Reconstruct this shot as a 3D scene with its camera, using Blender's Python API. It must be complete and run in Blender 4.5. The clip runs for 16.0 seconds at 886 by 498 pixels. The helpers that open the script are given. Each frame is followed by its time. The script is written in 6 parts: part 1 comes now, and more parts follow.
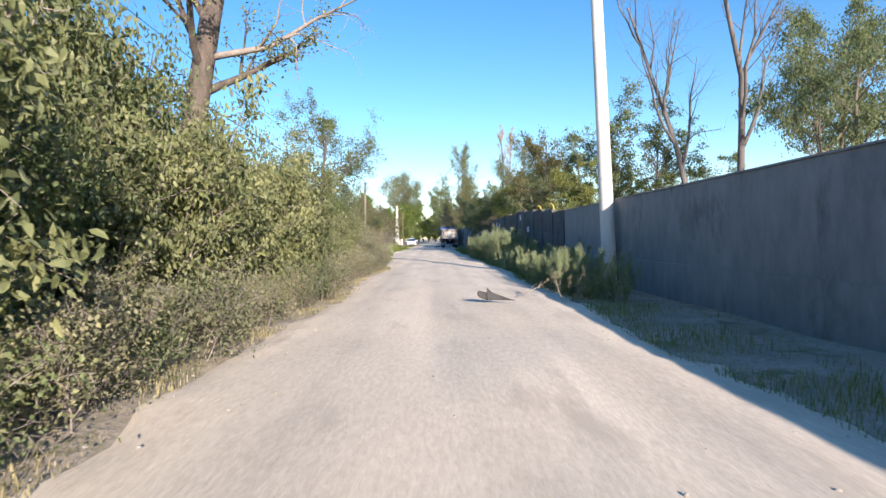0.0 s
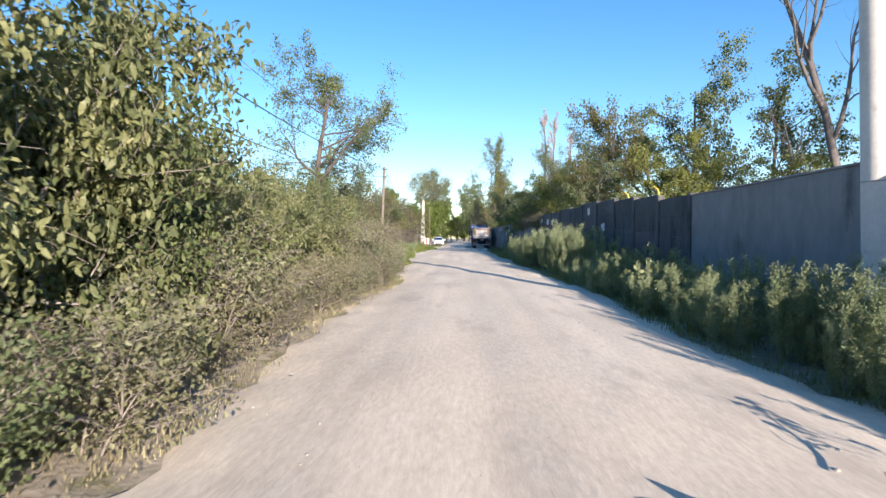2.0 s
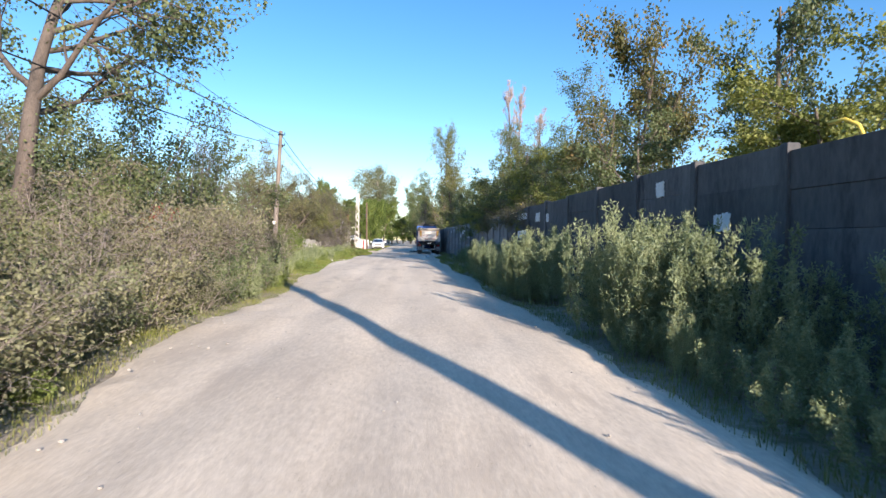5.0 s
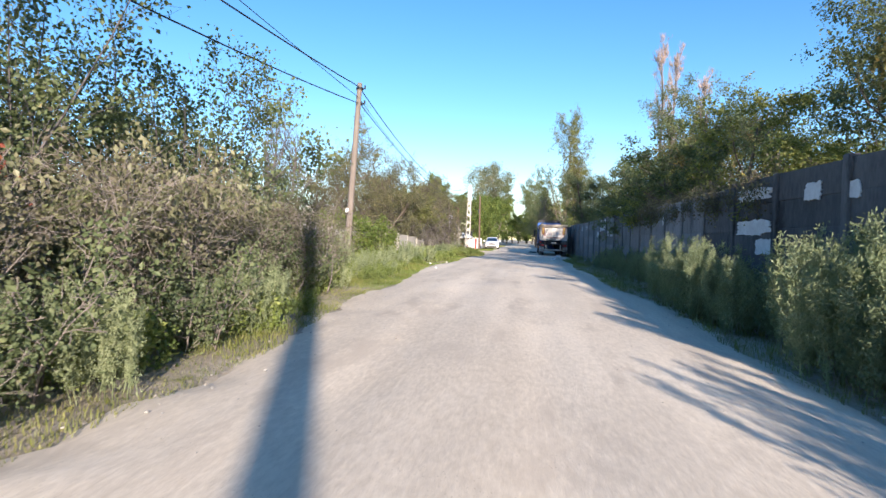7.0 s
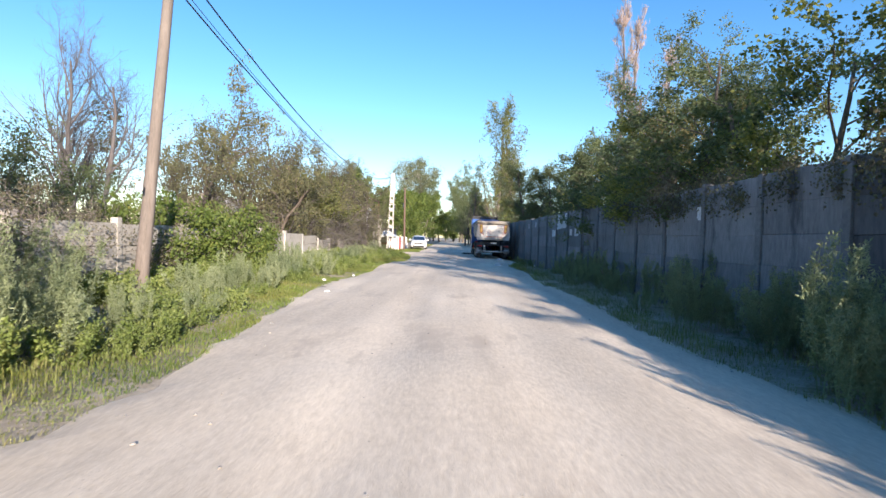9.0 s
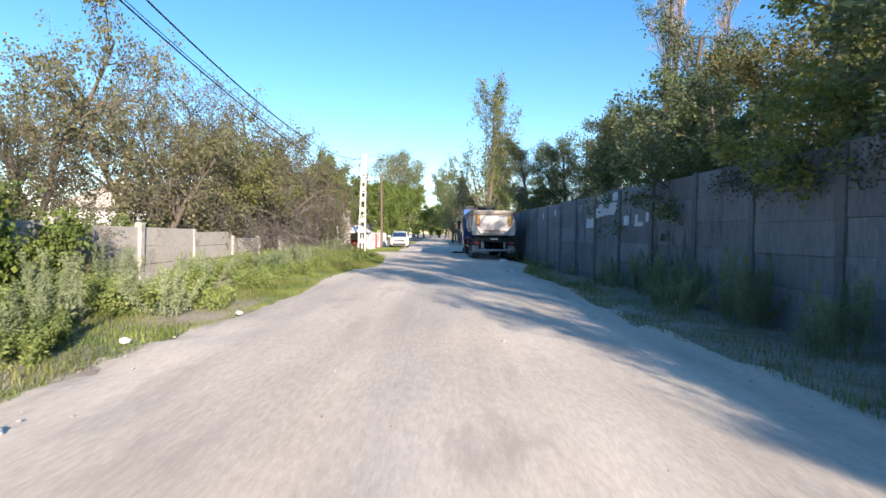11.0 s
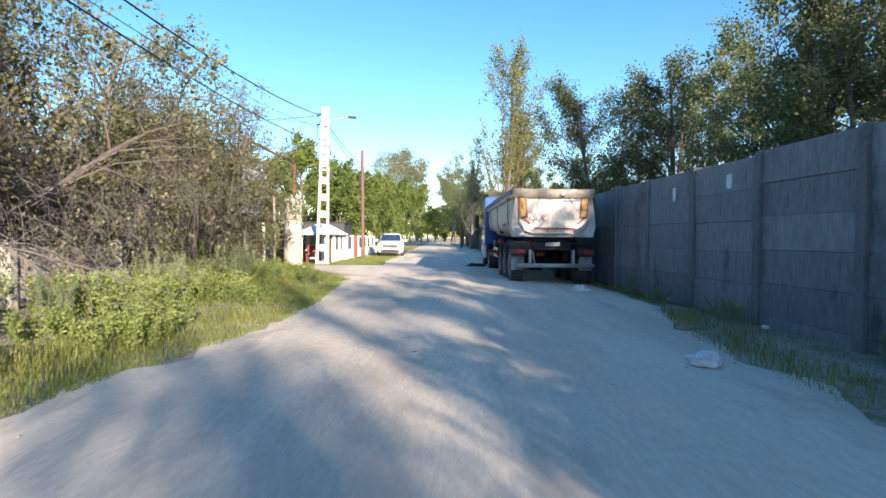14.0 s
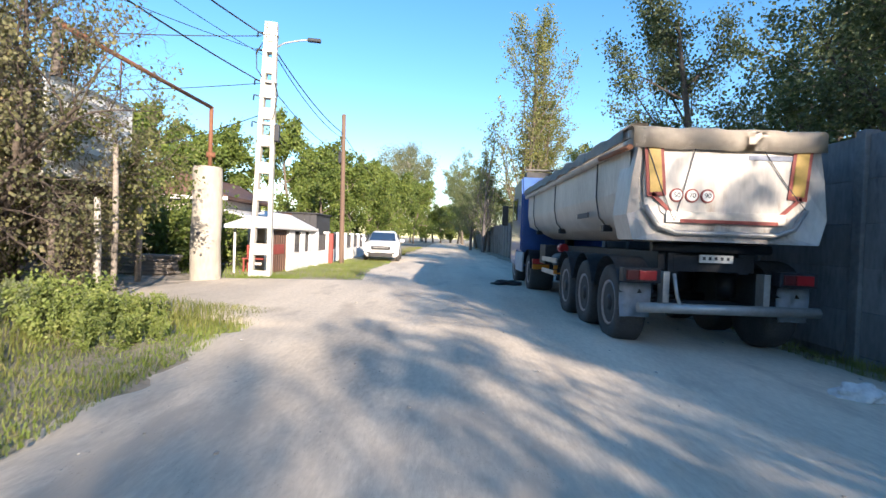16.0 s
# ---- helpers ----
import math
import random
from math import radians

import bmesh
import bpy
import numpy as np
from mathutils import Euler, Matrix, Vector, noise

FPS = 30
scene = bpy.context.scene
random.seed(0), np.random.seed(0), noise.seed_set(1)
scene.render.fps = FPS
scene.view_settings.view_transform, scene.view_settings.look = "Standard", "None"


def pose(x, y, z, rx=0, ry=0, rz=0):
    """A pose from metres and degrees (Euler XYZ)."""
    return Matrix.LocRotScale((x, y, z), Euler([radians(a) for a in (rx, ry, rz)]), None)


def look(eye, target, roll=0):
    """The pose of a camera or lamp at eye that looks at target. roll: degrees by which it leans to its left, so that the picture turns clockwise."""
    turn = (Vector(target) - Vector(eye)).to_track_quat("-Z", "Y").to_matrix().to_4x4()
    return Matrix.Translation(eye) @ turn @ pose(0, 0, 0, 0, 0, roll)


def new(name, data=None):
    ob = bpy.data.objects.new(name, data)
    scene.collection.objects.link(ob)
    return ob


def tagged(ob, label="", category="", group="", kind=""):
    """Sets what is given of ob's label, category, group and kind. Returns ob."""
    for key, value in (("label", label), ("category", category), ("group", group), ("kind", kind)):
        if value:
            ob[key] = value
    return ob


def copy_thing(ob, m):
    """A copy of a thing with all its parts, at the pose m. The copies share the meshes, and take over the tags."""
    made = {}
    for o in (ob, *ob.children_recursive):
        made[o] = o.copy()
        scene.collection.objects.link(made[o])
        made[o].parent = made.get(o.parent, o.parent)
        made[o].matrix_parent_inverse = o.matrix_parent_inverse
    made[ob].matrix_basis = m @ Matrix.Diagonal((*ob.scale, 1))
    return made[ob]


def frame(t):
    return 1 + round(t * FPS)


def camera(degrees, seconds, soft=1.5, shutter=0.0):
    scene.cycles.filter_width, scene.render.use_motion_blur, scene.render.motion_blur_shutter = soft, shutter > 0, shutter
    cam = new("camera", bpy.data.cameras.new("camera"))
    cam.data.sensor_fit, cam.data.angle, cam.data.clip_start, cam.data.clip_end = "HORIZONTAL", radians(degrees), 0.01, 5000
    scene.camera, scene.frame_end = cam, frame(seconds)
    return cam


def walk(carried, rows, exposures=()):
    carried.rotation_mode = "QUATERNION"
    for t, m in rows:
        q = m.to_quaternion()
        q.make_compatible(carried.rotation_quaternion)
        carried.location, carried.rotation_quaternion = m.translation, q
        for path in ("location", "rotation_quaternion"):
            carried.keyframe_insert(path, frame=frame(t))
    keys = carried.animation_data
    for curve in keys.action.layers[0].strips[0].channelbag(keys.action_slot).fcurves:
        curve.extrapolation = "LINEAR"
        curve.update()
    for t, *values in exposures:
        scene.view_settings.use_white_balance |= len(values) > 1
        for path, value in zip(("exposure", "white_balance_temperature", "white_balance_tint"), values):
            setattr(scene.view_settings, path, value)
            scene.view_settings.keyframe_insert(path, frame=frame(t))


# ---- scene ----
# Camera: seconds, eye, target, roll
PATH = [
    (0, (0.969, 0.481, 1.338), (0.994, 2.481, 1.298), -1.3),
    (0.5, (0.942, 2.738, 1.359), (0.927, 4.737, 1.32), -1.2),
    (1, (0.87, 4.97, 1.37), (0.812, 6.969, 1.331), -0.7),
    (1.5, (0.746, 7.224, 1.356), (0.659, 9.221, 1.323), -0.2),
    (2, (0.633, 9.446, 1.298), (0.554, 11.444, 1.257), 0.1),
    (2.5, (0.53, 11.717, 1.256), (0.515, 13.715, 1.202), 1.0),
    (3, (0.508, 13.979, 1.241), (0.618, 15.975, 1.206), 1.5),
    (5.3, (1.269, 24.417, 1.395), (1.384, 26.413, 1.363), 0.9),
    (5.5, (1.296, 25.312, 1.386), (1.331, 27.311, 1.324), 0.8),
    (6, (1.217, 27.516, 1.286), (1.07, 29.51, 1.24), 1.9),
    (6.5, (0.971, 29.66, 1.229), (0.69, 31.64, 1.185), 2.4),
    (7, (0.65, 31.746, 1.256), (0.339, 33.722, 1.213), 1.7),
    (7.5, (0.361, 33.838, 1.325), (0.118, 35.822, 1.287), 1.6),
    (8, (0.15, 35.958, 1.365), (-0.005, 37.952, 1.326), 1.5),
    (8.5, (0.028, 38.128, 1.345), (-0.045, 40.127, 1.303), 2.3),
    (9, (-0.034, 40.333, 1.382), (-0.065, 42.333, 1.338), 1.8),
    (11.3, (-0.172, 50.778, 1.31), (-0.141, 52.777, 1.253), 1.1),
    (11.5, (-0.165, 51.753, 1.313), (-0.135, 53.752, 1.269), 1.4),
    (12, (-0.148, 54.248, 1.32), (-0.126, 56.247, 1.268), 0.6),
    (12.5, (-0.158, 56.698, 1.309), (-0.144, 58.697, 1.252), 0.3),
    (13, (-0.174, 58.874, 1.289), (-0.166, 60.874, 1.244), 0.4),
    (13.5, (-0.197, 61.022, 1.266), (-0.192, 63.022, 1.221), 0.7),
    (14, (-0.224, 63.192, 1.237), (-0.219, 65.192, 1.194), 0.6),
    (14.5, (-0.266, 65.422, 1.24), (-0.264, 67.421, 1.201), 1.1),
    (15, (-0.303, 67.602, 1.215), (-0.302, 69.602, 1.172), 1.8),
    (15.5, (-0.358, 69.801, 1.225), (-0.364, 71.8, 1.182), 2.1),
    (16, (-0.398, 71.848, 1.216), (-0.411, 73.847, 1.176), 2.1),
]
cam = camera(80.0, 16.0, soft=1.5, shutter=0.1)
walk(cam, [(t, look(eye, target, roll)) for t, eye, target, roll in PATH], exposures=[(0, 1.08, 6600, 17), (9, 1.1, 6600, 17), (11.5, 1.14, 6600, 17), (12.5, 1.2, 6680, 17), (13, 1.3, 6800, 16), (14.5, 1.38, 6950, 16), (16, 1.34, 6950, 16)])

# World and sun: low afternoon sun from behind on the wall's side
SUN_EL, SUN_AZ = 17.0, 21.3     # azimuth from -y towards +x
world = bpy.data.worlds.new("sky")
scene.world = world
world.use_nodes = True
wn = world.node_tree.nodes
sky = wn.new("ShaderNodeTexSky")
sky.sky_type, sky.sun_disc = "NISHITA", False
sky.sun_elevation, sky.sun_rotation = radians(SUN_EL), radians(180 - SUN_AZ)
sky.air_density, sky.dust_density, sky.ozone_density = 1.0, 0.3, 2.6
wn["Background"].inputs[1].default_value = 0.128
hue = wn.new("ShaderNodeHueSaturation")
hue.inputs["Saturation"].default_value = 1.28
world.node_tree.links.new(sky.outputs[0], hue.inputs["Color"])
world.node_tree.links.new(hue.outputs[0], wn["Background"].inputs[0])
sun_data = bpy.data.lights.new("sun", "SUN")
sun_data.energy, sun_data.angle, sun_data.color = 5.0, radians(0.53), (1.0, 0.90, 0.76)
sun = new("sun", sun_data)
to_sun = Vector((math.sin(radians(SUN_AZ)) * math.cos(radians(SUN_EL)), -math.cos(radians(SUN_AZ)) * math.cos(radians(SUN_EL)), math.sin(radians(SUN_EL))))
sun.matrix_world = look(to_sun * 60, (0, 0, 0))


# ---- materials ----
def nodes_of(name):
    m = bpy.data.materials.new(name)
    m.use_nodes = True
    return m, m.node_tree.nodes, m.node_tree.links, m.node_tree.nodes["Principled BSDF"]


def ramp_of(N, stops):
    r = N.new("ShaderNodeValToRGB")
    e = r.color_ramp.elements
    while len(e) < len(stops):
        e.new(0.5)
    for k, (p, c) in zip(e, stops):
        k.position, k.color = p, (*c, 1)
    return r


def noise_of(N, L, coord, scale, detail=5.0, rough=0.6, stretch=None):
    n = N.new("ShaderNodeTexNoise")
    n.inputs["Scale"].default_value, n.inputs["Detail"].default_value, n.inputs["Roughness"].default_value = scale, detail, rough
    if stretch:
        mp = N.new("ShaderNodeMapping")
        mp.inputs["Scale"].default_value = stretch
        L.new(coord, mp.inputs["Vector"])
        coord = mp.outputs[0]
    L.new(coord, n.inputs["Vector"])
    return n


def mixed(N, L, fac, a, b, mode="MIX"):
    m = N.new("ShaderNodeMix")
    m.data_type, m.blend_type = "RGBA", mode
    for sock, v in ((m.inputs["Factor"], fac), (m.inputs[6], a), (m.inputs[7], b)):
        if isinstance(v, (int, float)):
            sock.default_value = v
        elif isinstance(v, tuple):
            sock.default_value = (*v, 1)
        else:
            L.new(v, sock)
    return m.outputs[2]


def surface(name, dark, light, rough=0.8, metal=0.0, big=0.6, fine=18.0, bump=0.3, depth=0.01, stain=None, stain_at=0.62, stretch=None, stain_scale=1.1, local=False, vary=0.0):
    """Two scales of colour noise, optional stains with soft borders, and a fine bump."""
    m, N, L, b = nodes_of(name)
    if local:
        co = N.new("ShaderNodeTexCoord").outputs["Object"]
    else:
        co = N.new("ShaderNodeNewGeometry").outputs["Position"]
    n1, n2 = noise_of(N, L, co, big, 4, 0.6, stretch), noise_of(N, L, co, fine, 6, 0.65, stretch)
    add = N.new("ShaderNodeMath")
    add.operation = "MULTIPLY_ADD"
    add.inputs[1].default_value = 0.5
    half = N.new("ShaderNodeMath")
    half.operation = "MULTIPLY"
    half.inputs[1].default_value = 0.5
    L.new(n1.outputs[0], half.inputs[0])
    L.new(n2.outputs[0], add.inputs[0])
    L.new(half.outputs[0], add.inputs[2])
    r = ramp_of(N, [(0.36, dark), (0.64, light)])
    L.new(add.outputs[0], r.inputs[0])
    col = r.outputs[0]
    if stain:
        n3 = noise_of(N, L, co, stain_scale, 7, 0.7, stretch)
        r3 = ramp_of(N, [(stain_at, (0, 0, 0)), (stain_at + 0.1, (1, 1, 1))])
        L.new(n3.outputs[0], r3.inputs[0])
        col = mixed(N, L, r3.outputs[0], col, stain)
    if vary:
        info = N.new("ShaderNodeObjectInfo")
        rv = ramp_of(N, [(0, (1 - vary,) * 3), (1, (1 + vary * 0.3,) * 3)])
        L.new(info.outputs["Random"], rv.inputs[0])
        col = mixed(N, L, 1.0, col, rv.outputs[0], "MULTIPLY")
    L.new(col, b.inputs["Base Color"])
    b.inputs["Roughness"].default_value, b.inputs["Metallic"].default_value = rough, metal
    if bump:
        bp = N.new("ShaderNodeBump")
        bp.inputs["Strength"].default_value, bp.inputs["Distance"].default_value = bump, depth
        L.new(n2.outputs[0], bp.inputs["Height"])
        L.new(bp.outputs[0], b.inputs["Normal"])
    return m


def leafy(name, stops, through_light=0.35, rough=0.55):
    """Leaf material: each leaf its own tint; part of the light passes through."""
    m, N, L, b = nodes_of(name)
    geo = N.new("ShaderNodeNewGeometry")
    r = ramp_of(N, stops)
    clump = noise_of(N, L, geo.outputs["Position"], 2.6, 3, 0.6)    # tint by clump more than by leaf
    wide = N.new("ShaderNodeMapRange")
    wide.inputs["From Min"].default_value, wide.inputs["From Max"].default_value = 0.3, 0.7
    L.new(clump.outputs[0], wide.inputs["Value"])
    both = N.new("ShaderNodeMix")
    both.inputs["Factor"].default_value = 0.5
    L.new(geo.outputs["Random Per Island"], both.inputs[2])
    L.new(wide.outputs[0], both.inputs[3])
    L.new(both.outputs[0], r.inputs[0])
    n = noise_of(N, L, geo.outputs["Position"], 0.7, 3, 0.6)
    rv = ramp_of(N, [(0.3, (0.6, 0.66, 0.6)), (0.7, (1.25, 1.2, 1.1))])
    L.new(n.outputs[0], rv.inputs[0])
    col = mixed(N, L, 1.0, r.outputs[0], rv.outputs[0], "MULTIPLY")
    L.new(col, b.inputs["Base Color"])
    b.inputs["Roughness"].default_value = rough
    b.inputs["Specular IOR Level"].default_value = 0.35
    t = N.new("ShaderNodeBsdfTranslucent")
    warm = mixed(N, L, 1.0, col, (1.5, 1.45, 0.6), "MULTIPLY")
    L.new(warm, t.inputs[0])
    mx = N.new("ShaderNodeMixShader")
    mx.inputs[0].default_value = through_light
    L.new(b.outputs[0], mx.inputs[1])
    L.new(t.outputs[0], mx.inputs[2])
    L.new(mx.outputs[0], N["Material Output"].inputs[0])
    return m


def plain(name, color, rough=0.5, metal=0.0, fine=30.0, spread=0.15, bump=0.08, coat=0.0):
    m = surface(name, tuple(c * (1 - spread) for c in color), tuple(min(1, c * (1 + spread)) for c in color), rough, metal, 2.0, fine, bump, 0.003, local=True)
    m.node_tree.nodes["Principled BSDF"].inputs["Coat Weight"].default_value = coat
    return m


def road_dust(name):
    """Packed pale dust: wheel tracks as long streaks, damp-looking patches, and a speckle of small stones."""
    m = surface(name, (0.51, 0.435, 0.34), (0.735, 0.64, 0.51), 0.95, 0, 0.5, 24.0, 0.35, 0.014, (0.51, 0.435, 0.345), 0.54, (1, 0.3, 1))
    N, L = m.node_tree.nodes, m.node_tree.links
    b = N["Principled BSDF"]
    col, co = b.inputs["Base Color"].links[0].from_socket, N.new("ShaderNodeNewGeometry").outputs["Position"]
    track = ramp_of(N, [(0.38, (0.9, 0.9, 0.905)), (0.62, (1.04, 1.035, 1.03))])
    L.new(noise_of(N, L, co, 1.0, 2, 0.5, (1.5, 0.07, 1)).outputs[0], track.inputs[0])
    col = mixed(N, L, 1.0, col, track.outputs[0], "MULTIPLY")
    cell = N.new("ShaderNodeTexVoronoi")
    cell.inputs["Scale"].default_value = 34.0
    L.new(co, cell.inputs["Vector"])
    grit = ramp_of(N, [(0.1, (0.72, 0.71, 0.7)), (0.2, (1, 1, 1))])
    L.new(cell.outputs["Distance"], grit.inputs[0])
    thin = ramp_of(N, [(0.5, (0, 0, 0)), (0.6, (1, 1, 1))])
    L.new(noise_of(N, L, co, 2.4, 4, 0.6).outputs[0], thin.inputs[0])
    speck = mixed(N, L, thin.outputs[0], (1.0, 1.0, 1.0), grit.outputs[0])
    L.new(mixed(N, L, 1.0, col, speck, "MULTIPLY"), b.inputs["Base Color"])
    return m


M_ROAD = road_dust("dusty_road")
M_STONE = surface("road_pebble", (0.28, 0.255, 0.225), (0.46, 0.425, 0.38), 0.9, 0, 3.0, 30.0, 0.2, 0.004)
M_SOIL = surface("dry_soil", (0.22, 0.185, 0.14), (0.42, 0.365, 0.29), 0.95, 0, 0.9, 14.0, 0.6, 0.03, (0.17, 0.16, 0.085), 0.53, None, 1.6)
M_PLASTER = surface("grey_wall_plaster", (0.165, 0.17, 0.175), (0.265, 0.27, 0.275), 0.9, 0, 0.5, 5.0, 0.3, 0.01, (0.125, 0.125, 0.13), 0.57, (0.8, 0.8, 0.3))
M_PANEL = surface("weathered_concrete", (0.15, 0.15, 0.157), (0.28, 0.28, 0.285), 0.92, 0, 0.8, 12.0, 0.45, 0.01, (0.09, 0.09, 0.097), 0.56, (1.2, 1.2, 0.35), vary=0.25)
M_POST = surface("concrete_post", (0.12, 0.12, 0.125), (0.22, 0.22, 0.22), 0.92, 0, 1.2, 14.0, 0.45, 0.01, vary=0.2)
M_FENCE = surface("pale_concrete_fence", (0.36, 0.335, 0.295), (0.52, 0.485, 0.43), 0.9, 0, 0.9, 10.0, 0.45, 0.01, (0.2, 0.18, 0.15), 0.57)
M_POLE = surface("pale_concrete_pole", (0.50, 0.48, 0.45), (0.66, 0.64, 0.60), 0.85, 0, 0.9, 14.0, 0.3, 0.006, (0.36, 0.34, 0.31), 0.64)
M_WOODPOLE = surface("weathered_pole_wood", (0.12, 0.1, 0.085), (0.24, 0.2, 0.17), 0.85, 0, 0.8, 9.0, 0.5, 0.006, (0.13, 0.1, 0.08), 0.6, (8, 8, 0.35))
M_BROWNPOLE = surface("tarred_brown_wood", (0.095, 0.06, 0.045), (0.19, 0.125, 0.09), 0.85, 0, 0.8, 9.0, 0.5, 0.006, (0.07, 0.045, 0.035), 0.6, (8, 8, 0.35))
M_BARK = surface("grey_brown_bark", (0.085, 0.065, 0.05), (0.2, 0.165, 0.13), 0.95, 0, 1.5, 16.0, 0.8, 0.02, None, 0.6, (3, 3, 0.6))
M_TWIG = surface("dead_pale_wood", (0.18, 0.15, 0.13), (0.34, 0.295, 0.265), 0.9, 0, 1.5, 12.0, 0.5, 0.01)
M_HEDGE = leafy("hedge_leaf", [(0.0, (0.06, 0.075, 0.035)), (0.35, (0.13, 0.15, 0.072)), (0.7, (0.215, 0.23, 0.115)), (0.93, (0.33, 0.325, 0.19)), (1.0, (0.28, 0.21, 0.13))], 0.25)
M_GREEN = leafy("green_leaf", [(0.0, (0.05, 0.08, 0.02)), (0.5, (0.115, 0.165, 0.04)), (0.9, (0.2, 0.235, 0.065)), (1.0, (0.3, 0.28, 0.09))], 0.28)
M_BUSHGREEN = leafy("dusty_green_leaf", [(0.0, (0.055, 0.08, 0.033)), (0.5, (0.115, 0.148, 0.062)), (0.88, (0.2, 0.225, 0.105)), (1.0, (0.31, 0.29, 0.16))], 0.25)
M_OLIVE = leafy("olive_leaf", [(0.0, (0.06, 0.085, 0.042)), (0.5, (0.12, 0.155, 0.078)), (0.85, (0.195, 0.22, 0.115)), (1.0, (0.28, 0.24, 0.13))], 0.26)
M_DARKLEAF = leafy("dark_small_leaf", [(0.0, (0.055, 0.075, 0.042)), (0.5, (0.11, 0.14, 0.078)), (0.85, (0.175, 0.2, 0.115)), (1.0, (0.25, 0.23, 0.13))], 0.25)
M_FARLEAF = leafy("grey_green_leaf", [(0.0, (0.1, 0.12, 0.075)), (0.5, (0.17, 0.19, 0.125)), (1.0, (0.27, 0.27, 0.19))], 0.3)
M_YGREEN = leafy("yellow_green_leaf", [(0.0, (0.1, 0.125, 0.038)), (0.45, (0.2, 0.225, 0.072)), (0.85, (0.31, 0.315, 0.115)), (1.0, (0.42, 0.37, 0.16))], 0.3)
M_PINK = leafy("pinkish_twig", [(0.0, (0.3, 0.22, 0.2)), (1.0, (0.48, 0.38, 0.36))], 0.1)
M_AUTUMN = leafy("turning_leaf", [(0.0, (0.07, 0.078, 0.034)), (0.5, (0.135, 0.135, 0.058)), (0.8, (0.22, 0.165, 0.075)), (1.0, (0.3, 0.13, 0.065))])
M_WEED = leafy("weed_leaf", [(0.0, (0.135, 0.17, 0.095)), (0.5, (0.25, 0.295, 0.175)), (0.9, (0.37, 0.41, 0.275)), (1.0, (0.46, 0.45, 0.32))], 0.22)
M_GRASS = leafy("grass_blade", [(0.0, (0.1, 0.13, 0.035)), (0.45, (0.18, 0.2, 0.06)), (0.75, (0.25, 0.25, 0.095)), (1.0, (0.38, 0.35, 0.19))], 0.25)
M_LAWN = leafy("short_grass", [(0.0, (0.09, 0.14, 0.03)), (0.5, (0.17, 0.235, 0.055)), (0.85, (0.25, 0.29, 0.09)), (1.0, (0.36, 0.34, 0.17))], 0.28)
M_DRYGRASS = leafy("dry_grass_blade", [(0.0, (0.17, 0.16, 0.08)), (0.5, (0.33, 0.29, 0.18)), (1.0, (0.52, 0.45, 0.31))], 0.2)
M_BRUSH = leafy("brown_brush_leaf", [(0.0, (0.075, 0.064, 0.05)), (0.4, (0.13, 0.112, 0.088)), (0.75, (0.15, 0.155, 0.085)), (1.0, (0.27, 0.235, 0.17))], 0.2)
M_DUSTY = leafy("dust_covered_leaf", [(0.0, (0.085, 0.092, 0.052)), (0.4, (0.17, 0.172, 0.105)), (0.85, (0.27, 0.262, 0.175)), (1.0, (0.38, 0.35, 0.26))], 0.22)
M_DARKBARK = surface("dark_cracked_bark", (0.05, 0.04, 0.034), (0.15, 0.12, 0.1), 0.95, 0, 1.5, 16.0, 0.8, 0.02, None, 0.6, (3, 3, 0.6))
M_DEADBARK = surface("grey_dead_bark", (0.075, 0.066, 0.064), (0.19, 0.17, 0.163), 0.9, 0, 0.9, 14.0, 0.5, 0.01, None, 0.6, (2, 2, 0.5))
M_PANEL_DARK = surface("darker_concrete", (0.06, 0.06, 0.066), (0.13, 0.13, 0.135), 0.92, 0, 0.8, 12.0, 0.45, 0.01, (0.04, 0.04, 0.045), 0.56, (1.2, 1.2, 0.35), vary=0.25)
M_COLUMN = surface("stained_column_plaster", (0.27, 0.25, 0.21), (0.42, 0.39, 0.335), 0.9, 0, 1.2, 12.0, 0.4, 0.01, None, 0.6, (0.6, 0.6, 0.25), 1.0)
M_LATTICE = surface("weathered_precast_concrete", (0.4, 0.38, 0.34), (0.55, 0.53, 0.48), 0.88, 0, 0.9, 14.0, 0.35, 0.006, (0.28, 0.26, 0.23), 0.6)
M_BRICKROSE = surface("pink_grey_render", (0.4, 0.345, 0.32), (0.58, 0.52, 0.49), 0.9, 0, 0.8, 10.0, 0.3, 0.006, (0.27, 0.24, 0.22), 0.58)
M_FRUIT = leafy("withering_leaf", [(0.0, (0.07, 0.074, 0.045)), (0.4, (0.135, 0.138, 0.08)), (0.8, (0.22, 0.212, 0.118)), (1.0, (0.34, 0.25, 0.15))], 0.28)
M_TURNING = leafy("yellowing_leaf", [(0.0, (0.075, 0.092, 0.036)), (0.5, (0.145, 0.162, 0.06)), (0.85, (0.235, 0.235, 0.095)), (1.0, (0.34, 0.28, 0.13))], 0.28)
M_REDLEAF = leafy("red_autumn_leaf", [(0.0, (0.2, 0.05, 0.04)), (0.6, (0.32, 0.09, 0.06)), (1.0, (0.34, 0.2, 0.08))], 0.25)
M_PALELEAF = leafy("pale_big_leaf", [(0.0, (0.2, 0.22, 0.1)), (0.5, (0.3, 0.32, 0.17)), (1.0, (0.42, 0.4, 0.25))], 0.25)
M_FORB = leafy("forb_leaf", [(0.0, (0.09, 0.13, 0.034)), (0.5, (0.185, 0.24, 0.07)), (0.9, (0.3, 0.33, 0.125)), (1.0, (0.42, 0.38, 0.2))], 0.25)
